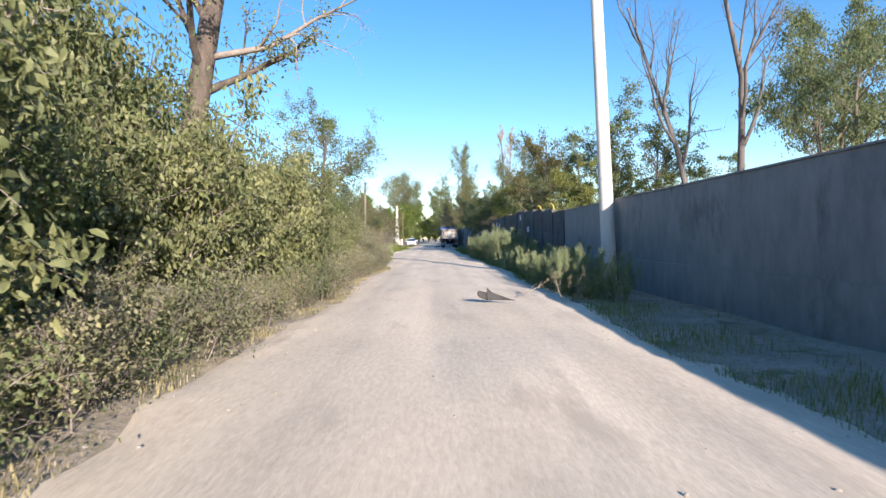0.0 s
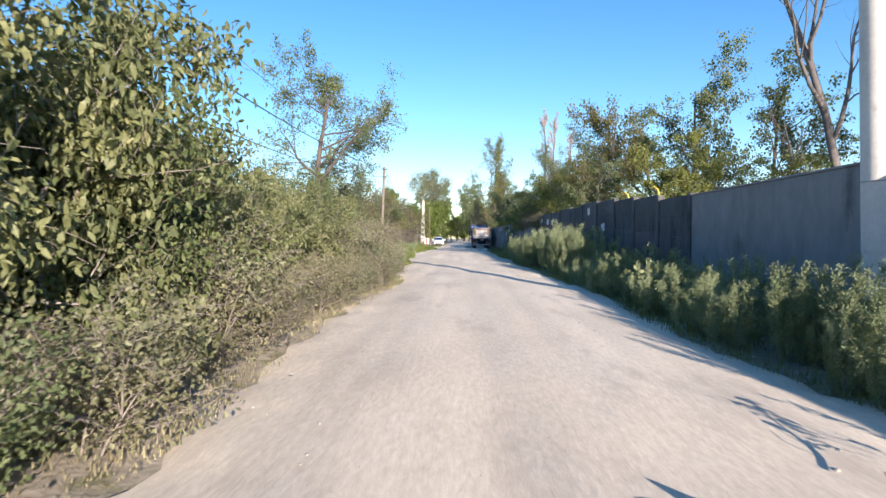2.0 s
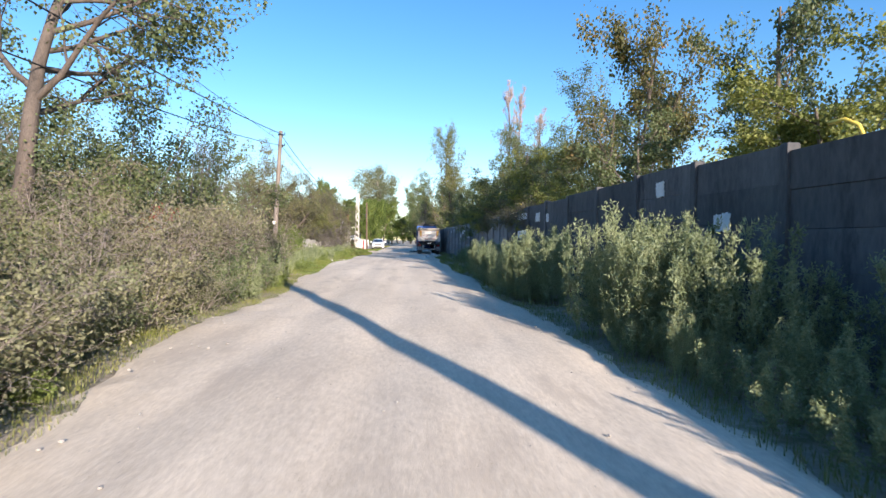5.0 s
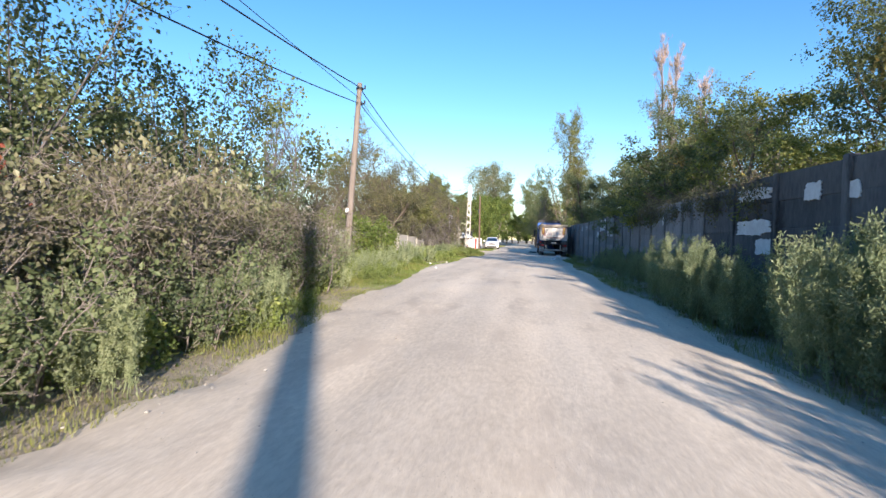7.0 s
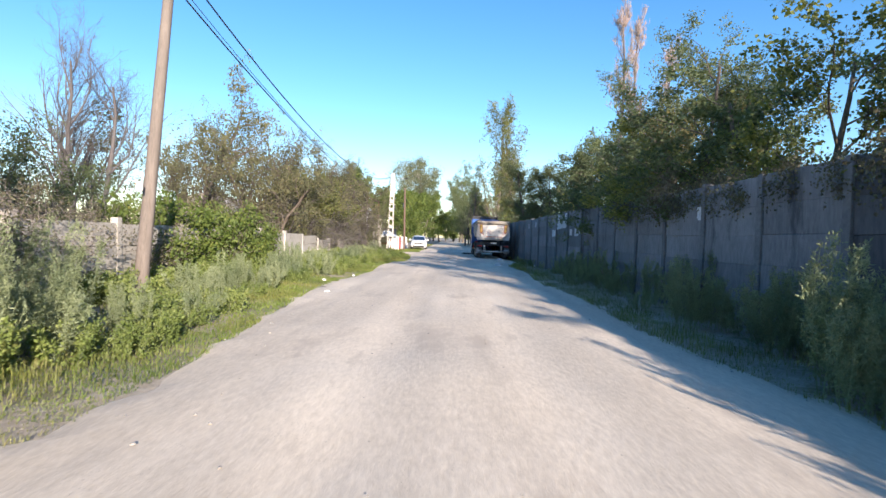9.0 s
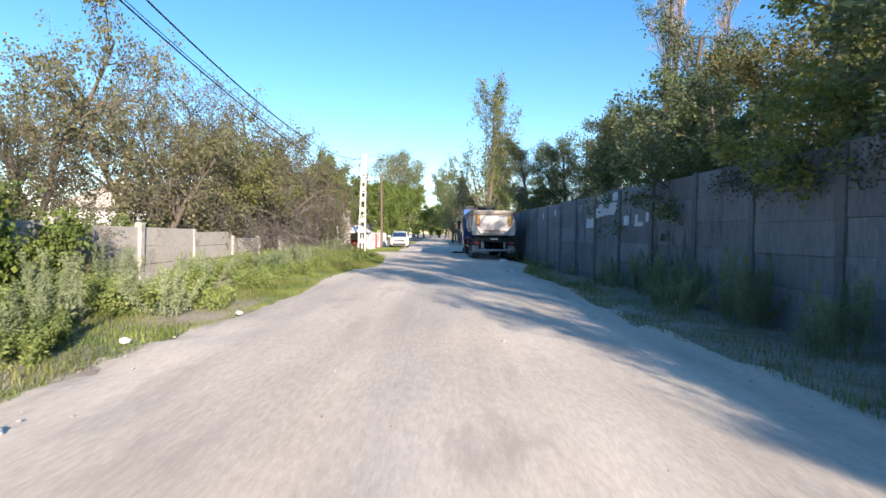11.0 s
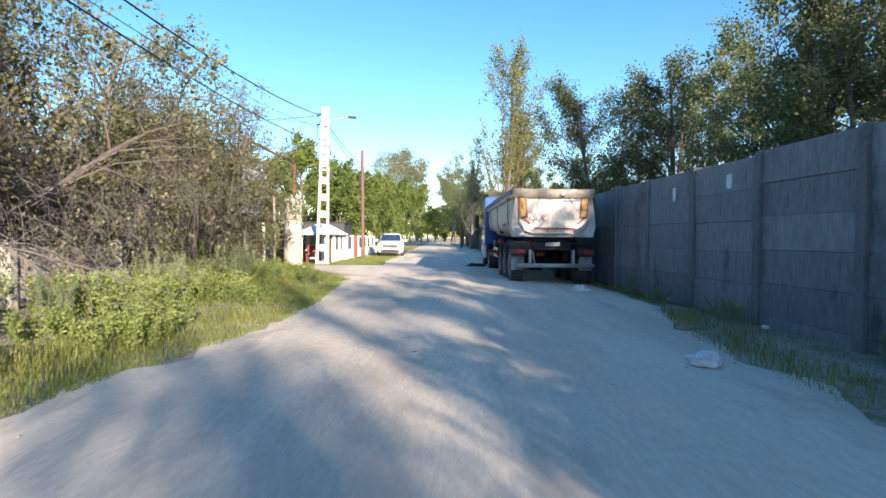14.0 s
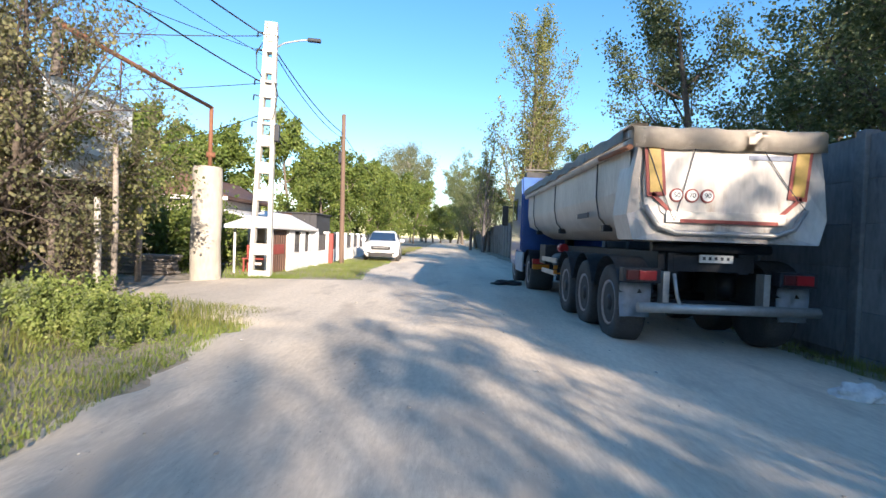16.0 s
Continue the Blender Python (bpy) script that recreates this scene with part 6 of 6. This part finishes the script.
for x, y, s, t in ((6.9, 122.5, 1.0, 1.0), (7.9, 123.5, 0.8, 0.86), (9.6, 126, 0.9, 0.7)):
    set_out(poplar, x, y, 70 * x, s, t)
thin_poplar = tree("poplar", 63, 15.0, 0.2, POPLAR, M_OLIVE, 1700, 0.18, 0.25, "shorter grey half-bare poplar", "tree", group="poplars", bark=M_DEADBARK)
for x, y, s, t in ((3.4, 127, 1.0, 0.95), (4.4, 131, 1.0, 0.8), (2.4, 134, 0.95, 0.72)):
    set_out(thin_poplar, x, y, 70 * x, s, t)
for x, y, s, t in ((6.0, 104, 0.75, 0.7), (5.9, 138, 1.2, 0.85), (5.6, 155, 1.3, 0.9), (4.6, 172, 1.5, 0.95), (3.2, 192, 1.7, 1.0), (0.8, 236, 2.0, 1.3), (-4.5, 230, 2.0, 1.2), (4.5, 245, 2.4, 1.4)):
    set_out(wood, x, y, rnd.uniform(0, 360), s, t)
pink = tree("bare_poplar", 62, 17.0, 0.2, dict(POPLAR, kids=(20, 6), first=(0.45, 0.2), thin=(0.4, 0.6), ratio=(0.17, 0.4)), M_PINK, 2400, 0.4, 0.1, "leafless poplar with pinkish twigs", "tree", group="bare poplars", bark=M_DEADBARK, slim=0.035, droop=-1.2)
for x, y, s, t in ((11.7, 74.2, 0.85, 1.26), (12.9, 75.6, 0.8, 1.34), (13.1, 74.4, 0.8, 1.16)):
    set_out(pink, x, y, 60 * x, s, t)

# ---- weeds ----
SPIRE = dict(steps=(6, 4), wander=(0.08, 0.15), rise=(0.06, 0.1), taper=(0.85, 0.9), kids=(20,), first=(0.15,), angle=(30,), ratio=(0.2,), thin=(0.5,))
weed = tree("tall_weed", 71, 1.55, 0.008, SPIRE, M_WEED, 7000, 0.055, 0.026, "tall grey-green feathery weed clump", "weed", group="tall weeds", stems=17, base_spread=0.5, bark=M_WEED, slim=0.14, droop=-0.5, levels=(0, 1), bunch=3, splay=0.5)
weed_b = tree("tall_weed", 72, 1.2, 0.007, SPIRE, M_WEED, 4600, 0.06, 0.035, "bushy grey-green weed clump", "weed", group="tall weeds", stems=13, base_spread=0.5, bark=M_WEED, slim=0.2, droop=-0.2, levels=(1,), bunch=3)
rw = random.Random(9)
for k in range(30):
    y = 13.5 + 1.15 * k
    if 28 < y < 40 or (22.5 < y and k % 2):
        continue
    big = 0.62 if y < 19 else 0.7
    set_out(weed if k % 3 else weed_b, rw.uniform(4.3, 5.6) - (0.35 if y > 28 else 0), y + rw.uniform(-0.4, 0.4), rw.uniform(0, 360), big * rw.uniform(0.75, 1.1))
for k in range(15):
    y = 48 + 2.4 * k
    set_out(weed_b if k % 3 else weed, rw.uniform(4.4, 5.9) + (0.2 if y > 66 else 0), y + rw.uniform(-0.9, 0.9), rw.uniform(0, 360), rw.uniform(0.4, 0.85) * (1 if y < 64 else 0.55))
for x, y, s in ((5.2, 46.5, 0.85), (5.8, 48.4, 0.9), (4.9, 50.2, 0.7), (5.7, 52.3, 0.95), (5.9, 54.0, 0.8), (5.2, 56.2, 0.7), (5.9, 58.6, 0.9), (5.4, 60.5, 0.7), (6.0, 63.0, 0.8), (5.7, 65.4, 0.6), (5.6, 19.2, 0.8), (4.9, 20.6, 0.75), (5.5, 22.2, 0.9), (4.8, 23.4, 0.7), (5.6, 24.6, 0.85), (5.0, 26.0, 0.75), (5.8, 27.2, 0.9), (5.3, 17.8, 0.8), (5.1, 12.4, 0.8), (4.9, 15.6, 0.85), (5.0, 16.3, 0.8), (4.6, 14.6, 0.6), (3.9, 38.0, 1.0), (4.2, 38.8, 1.1), (4.0, 37.2, 0.95), (4.6, 37.6, 1.1), (4.4, 36.4, 0.9), (4.7, 36.0, 1.25), (4.5, 36.9, 1.2), (4.7, 38.4, 1.3), (4.5, 39.4, 1.15), (4.9, 37.4, 1.3), (4.8, 32.5, 1.25), (5.3, 33.0, 1.35), (4.5, 31.6, 1.25), (4.9, 31.0, 1.45), (5.2, 30.2, 1.35), (4.6, 30.2, 1.2), (5.0, 29.3, 1.25), (5.4, 31.9, 1.2), (5.7, 28.6, 1.0)):
    set_out(weed, x, y, 77 * y, s)
for k in range(17):
    y = 39.6 + 0.42 * k
    set_out(weed if k % 4 else weed_b, rw.uniform(3.95, 5.0) + 0.25 * step(y, 43, 48), y, rw.uniform(0, 360), rw.uniform(0.7, 1.15))
for k in range(26):
    y = 15.2 + 0.62 * k
    set_out(weed if k % 3 else weed_b, rw.uniform(4.15, 5.0), y, rw.uniform(0, 360), rw.uniform(0.5, 0.78))
for x, y, s in ((4.25, 13.9, 0.78), (4.6, 14.6, 0.85), (4.75, 13.3, 0.7), (4.4, 50.2, 0.8), (4.7, 48.0, 0.85)):
    set_out(weed, x, y, 83 * y, s)
pale = tree("pale_leaved_shrub", 76, 1.15, 0.009, dict(BUSHY, kids=(6, 4)), M_PALELEAF, 900, 0.12, 0.09, "shrub with large pale yellow-green leaves among weeds", "shrub", group="pale shrubs", stems=7, base_spread=0.4, bark=M_TWIG, slim=0.34, droop=0.6)
for x, y, s in ((4.75, 20.4, 0.95), (5.3, 21.6, 0.8)):
    set_out(pale, x, y, 70 * y, s)
for k in range(46):
    y = 26 + 1.15 * k
    set_out(weed_b if k % 2 else weed, edge_l(y) - rw.uniform(0.7, 1.9) - (0.6 if y > 58 else 0), y, rw.uniform(0, 360), rw.uniform(0.45, 0.72))
leafweed = tree("leafy_weed", 73, 0.75, 0.007, SPIRE, M_FORB, 1700, 0.066, 0.05, "leafy bright green weed clump", "weed", group="leafy weeds", stems=12, base_spread=0.45, bark=M_WEED, slim=0.35, levels=(0, 1))
for k in range(130):
    y = rw.uniform(44, 79)
    d = rw.uniform(0.5, 3.4)
    set_out(leafweed, edge_l(y) - d, y, rw.uniform(0, 360), rw.uniform(0.35, 0.6) + 0.12 * d)
for x, y, s in ((-5.3, 78.9, 0.8), (-4.7, 78.4, 0.5), (-5.9, 77.6, 0.7), (-5.3, 76.4, 0.5), (-4.3, 75.6, 0.4)):
    set_out(leafweed, x, y, 90 * x, s)

for k in range(9):
    y = rw.uniform(43.5, 47.8)
    set_out(weed, rw.uniform(-5.4, -3.9), y, rw.uniform(0, 360), rw.uniform(0.6, 0.95))
for k in range(10):
    set_out(weed, rw.uniform(-4.3, -2.9), rw.uniform(30.5, 35.5), rw.uniform(0, 360), rw.uniform(0.5, 0.8))
for k in range(22):
    y = rw.uniform(27.5, 40)
    set_out(weed if k % 2 else leafweed, edge_l(y) - rw.uniform(0.3, 0.9), y, rw.uniform(0, 360), rw.uniform(0.4, 0.65))
for k in range(34):
    y = rw.uniform(25, 45)
    set_out(leafweed, edge_l(y) - rw.uniform(0.4, 1.7), y, rw.uniform(0, 360), rw.uniform(0.4, 0.85))
red = tree("red_leaved_shrub", 75, 2.3, 0.014, BUSHY, M_REDLEAF, 2200, 0.06, 0.08, "slender shrub with red autumn leaves", "shrub", stems=6, base_spread=0.25, bark=M_TWIG)
red.matrix_basis = pose(-4.9, 36.3, 0.1)


def blades(name, label, seed, count, where, height, mat):
    """Grass as single bent blades; where(r) gives x, y and a size."""
    r = random.Random(seed)
    verts, faces = [], []
    for _ in range(count):
        x, y, s = where(r)
        z = ground_z(x, y) - 0.03
        a, h = r.uniform(0, 6.283), height * s * r.uniform(0.5, 1.2)
        w, bend = 0.0025 + 0.003 * min(s, 1), h * r.uniform(0.15, 0.8)
        c, sn = math.cos(a), math.sin(a)
        i = len(verts)
        verts += [(x - w * sn, y + w * c, z), (x + w * sn, y - w * c, z), (x + bend * 0.35 * c + 0.7 * w * sn, y + bend * 0.35 * sn - 0.7 * w * c, z + h * 0.6), (x + bend * 0.35 * c - 0.7 * w * sn, y + bend * 0.35 * sn + 0.7 * w * c, z + h * 0.6), (x + bend * c, y + bend * sn, z + h)]
        faces += [(i, i + 1, i + 2, i + 3), (i + 3, i + 2, i + 4)]
    return tagged(data_part(name, verts, faces, mat), label, "grass", kind="stuff")


def left_verge(r):
    y = r.uniform(24, 80)
    d = abs(r.gauss(0, 1.3)) + 0.15 * noise.noise((y * 0.9, 0, 4))
    clump = 0.25 + 1.3 * max(0, noise.noise((y * 0.55, d * 0.9, 2)) + 0.35)
    return edge_l(y) + 0.1 - d, y, clump * (0.4 + 0.6 * min(1, max(d, 0) / 1.4))


def left_near(r):
    y = r.uniform(-2, 26)
    d = abs(r.gauss(0, 0.7))
    return edge_l(y) + 0.1 - d, y, (0.4 + 0.6 * r.random()) * max(0.15, 0.6 + noise.noise((y * 0.8, d, 6)))


def left_far(r):
    y = r.uniform(86.5, 140)
    return edge_l(y) - 0.15 - abs(r.gauss(0, 0.9)), y, 0.4 + 0.3 * r.random()


def right_verge(r):
    y = r.uniform(0, 82)
    d = abs(r.gauss(0, 1.0))
    return min(edge_r(y) - 0.2 + d, (6.4 if y < 24 else wall_x(y) - 0.2)), y, (0.4 + 0.6 * r.random()) * max(0.15, 0.7 + noise.noise((y * 0.7, d, 9)))


def yard_grass(r):
    y = r.uniform(86.4, 98)
    return r.uniform(-8.2, edge_l(y) + 0.1), y, 0.5 + 0.5 * r.random()


def short_verge(r):
    y = r.uniform(44, 79.4)
    d = abs(r.gauss(0, 1.1))
    return edge_l(y) + 0.12 - d, y, (0.5 + 0.5 * r.random()) * max(0.25, 0.75 + noise.noise((y * 0.6, d * 0.8, 11)))


def gate_grass(r):
    return -5.3 + r.gauss(0, 0.45), 85.6 + abs(r.gauss(0, 0.5)), 0.4 + 0.5 * r.random()


blades("yard_grass", "short bright green grass before the white wall", 85, 16000, yard_grass, 0.11, M_LAWN)
blades("short_verge_grass", "short dense green grass at the road's edge", 86, 52000, short_verge, 0.085, M_LAWN)
blades("gate_grass", "tufts of green grass at the foot of the pole", 87, 3500, gate_grass, 0.13, M_LAWN)
blades("verge_grass", "green roadside grass with dry blades", 81, 80000, left_verge, 0.16, M_GRASS)
blades("hedge_grass", "dusty dry grass at the foot of the bushes", 82, 12000, left_near, 0.1, M_DRYGRASS)
blades("far_verge_grass", "short green grass along the road's edge", 83, 9000, left_far, 0.2, M_GRASS)
blades("wall_verge_grass", "shaded grass along the foot of the wall", 84, 36000, right_verge, 0.2, M_GRASS)


# ---- yellow gas pipes that bend over the wall ----
for y, z in ((26.4, 2.35), (29.3, 2.42), (45.6, 2.45), (65.75, 2.65)):
    x = wall_x(y) + 0.2
    bm = tube(bmesh.new(), [(x, y, z - 0.6), (x - 0.02, y, z + 0.35), (x - 0.04, y + 0.06, z + 0.5), (x - 0.1, y + 0.2, z + 0.6), (x - 0.2, y + 0.36, z + 0.58)], 0.026, 10)
    ob = tagged(part("gas_pipe", bm, M_GASPIPE), "yellow painted pipe bending over the wall's top", "pipe", "gas pipes")

# ---- dry weed on the road ----
dry = tree("dry_weed", 91, 0.95, 0.007, dict(SPIRE, kids=(9,), angle=(55,), wander=(0.2, 0.25)), M_BRUSH, 160, 0.05, 0.02, "dead brown weed standing on the road", "weed", stems=5, base_spread=0.15, bark=M_TWIG, levels=(1,))
dry.matrix_basis = pose(3.85, 12.0, -0.05)
dry2 = tree("fallen_branch", 92, 1.3, 0.012, dict(SPIRE, kids=(9,), angle=(50,), wander=(0.15, 0.2)), M_BRUSH, 90, 0.04, 0.02, "dry fallen branch lying on the road", "branch", bark=M_TWIG, levels=(1,))
dry2.matrix_basis = pose(2.95, 12.3, 0.06, 0, 78, -15)

# ---- pieces: slabs and posts of the dark wall ----
def shared(name, bm, mat):
    me = bpy.data.meshes.new(name)
    bm.to_mesh(me)
    bm.free()
    me.materials.append(mat)
    return me


def child(name, me, parent, m):
    ob = new(name, me)
    ob.parent = parent
    ob.matrix_basis = m
    return ob


SLAB = 0.56
slab_me = shared("panel", boxes(((-0.035, 0.0, 0.0), (0.035, 1.0, SLAB - 0.003)), bevel=0.007), M_PANEL)
# darker slabs before y 46 and past y 81, darker posts before y 46
dark_slab_me = shared("panel", boxes(((-0.035, 0.0, 0.0), (0.035, 1.0, SLAB - 0.003)), bevel=0.007), M_PANEL_DARK)
post_me = shared("post", boxes(((-0.1, -0.085, -0.6), (0.1, 0.085, 1.0)), bevel=0.018), M_POST)
dark_post_me = shared("post", boxes(((-0.1, -0.085, -0.6), (0.1, 0.085, 1.0)), bevel=0.018), M_PANEL_DARK)
rp = random.Random(5)
for y, y2 in zip(JOINTS[:NEAR_JOINTS], JOINTS[1:]):
    top, turn = wall_top((y + y2) / 2), math.degrees(math.atan2(wall_x(y) - wall_x(y2), y2 - y))
    child("post", post_me if y > 46 else dark_post_me, wall_2, Matrix.Translation((wall_x(y) + 0.035, y, 0)) @ Matrix.Diagonal((1, 1, wall_top(y) + 0.04, 1)))
    for j in range(6):
        z = top - SLAB * (j + 1)
        m = pose(wall_x(y) + 0.02 + rp.uniform(-0.012, 0.012), y + 0.08, z, rp.uniform(-0.12, 0.12), rp.uniform(-0.5, 0.5), turn)
        child("panel", slab_me if 46 < y < 81 else dark_slab_me, wall_2, m @ Matrix.Diagonal((1, y2 - y - 0.16, 1, 1)))


def paint_patch(seed, y0, y1, z0, z1):
    """A ragged remnant of white paint, raised on the slabs."""
    r = random.Random(seed)
    n = 44
    cy, cz, ry, rz = (y0 + y1) / 2, (z0 + z1) / 2, (y1 - y0) / 2, (z1 - z0) / 2
    bm = bmesh.new()
    front, back = [], []
    rough = [r.uniform(0.7, 1.0) for _ in range(n)]
    for k in range(n):
        a = 6.2832 * k / n
        c, s = math.cos(a), math.sin(a)
        q = min(1 / max(abs(c), abs(s)), 1.28) * (0.65 * rough[k] + 0.35 * rough[(k // 3 * 3) % n])
        y, z = cy + ry * c * q, cz + rz * s * q
        front.append(bm.verts.new((wall_x(y) - 0.033, y, z)))
        back.append(bm.verts.new((wall_x(y) - 0.012, y, z)))
    bm.faces.new(front)
    bm.faces.new(back[::-1])
    for k in range(n):
        bm.faces.new((front[k], back[k], back[(k + 1) % n], front[(k + 1) % n]))
    bmesh.ops.recalc_face_normals(bm, faces=bm.faces[:])
    return part("paint_patch", bm, M_FLAKE, wall_2, "ragged remnant of white paint")


for s, (a, b, c, d) in enumerate(((66.02, 67.88, 1.98, 2.46), (66.75, 67.88, 2.46, 2.76), (66.02, 66.5, 2.46, 2.76), (68.13, 69.0, 1.6, 1.98), (65.13, 65.56, 1.65, 1.98), (64.16, 64.78, 1.62, 1.76), (64.52, 64.74, 1.7, 2.0), (63.84, 64.03, 1.74, 2.02),
                                  (43.75, 45.75, 2.28, 2.6), (43.75, 45.75, 1.5, 1.88), (43.7, 44.6, 1.08, 1.46), (42.1, 42.7, 2.12, 2.5), (41.1, 41.55, 2.08, 2.42), (52.45, 52.95, 1.95, 2.3), (67.6, 68.1, 1.95, 2.3), (31.5, 32.0, 1.6, 1.95), (33.6, 33.95, 2.35, 2.7), (73.0, 73.2, 2.2, 2.5), (75.1, 75.25, 2.1, 2.45))):
    paint_patch(s + 1, a, b, c, d)

# ---- pieces: the pale fence ----
fence = tagged(new("concrete_fence"), "low pale concrete slab fence, broken in places", "fence")
fpost = shared("post", boxes(((-0.075, -0.075, -0.3), (0.075, 0.075, 1.0)), bevel=0.015), M_FENCE)
fslab = shared("slab", boxes(((-0.03, 0.085, 0.0), (0.035, 2.465, 0.99)), bevel=0.01), M_FENCE)
for k in range(11):
    y = 47.98 + 2.55 * k
    gz = ground_z(FX, y)
    high = float(np.interp(y, (48, 62, 66, 72), (1.4, 1.28, 1.0, 0.95)))
    child("post", fpost, fence, pose(FX, y, gz, rp.uniform(-1.5, 1.5), rp.uniform(-2, 2), 0) @ Matrix.Diagonal((1, 1, high + rp.uniform(0.0, 0.08), 1)))
    courses = 3 if y < 64 else 2
    if k in (8, 10):
        courses = 1    # the upper slabs have fallen out here
    for j in range(courses):
        tall = (high - 0.08) / (3 if y < 64 else 2)
        child("slab", fslab, fence, pose(FX + rp.uniform(-0.015, 0.015), y, gz + (tall + 0.006) * j, rp.uniform(-0.6, 0.6), rp.uniform(-1, 1), 0) @ Matrix.Diagonal((1, 1, tall, 1)))

# ---- loose stones on the road ----
stone_me = []
for k in range(4):
    bm = bmesh.new()
    bmesh.ops.create_icosphere(bm, subdivisions=1, radius=1.0)
    for v in bm.verts:
        v.co *= 0.75 + 0.5 * noise.noise(v.co * 1.3 + Vector((k * 3.1, 0, 0)))
        v.co.z *= 0.6
    stone_me.append(bm)
verts, faces = [], []
rs = random.Random(31)
shapes = [([v.co.copy() for v in b.verts], [[v.index for v in f.verts] for f in b.faces]) for b in stone_me]
for b in stone_me:
    b.free()
for _ in range(2200):
    y = rs.uniform(1, 100)
    l, r = edge_l(y), edge_r(y)
    x = rs.uniform(l, r) if rs.random() < 0.35 else (l + abs(rs.gauss(0, 0.5)) if rs.random() < 0.6 else r - abs(rs.gauss(0, 0.7)))
    size = 0.006 + 0.022 * rs.random() ** 5
    vs, fs = shapes[rs.randrange(4)]
    a = rs.uniform(0, 6.28)
    c, s = math.cos(a), math.sin(a)
    i0 = len(verts)
    z = ground_z(x, y) + 0.035
    verts += [(x + size * (c * v.x - s * v.y), y + size * (s * v.x + c * v.y), z + size * v.z) for v in vs]
    faces += [[i0 + i for i in f] for f in fs]
tagged(data_part("road_gravel", verts, faces, M_STONE), "loose pale pebbles scattered on the road", "gravel", kind="stuff")
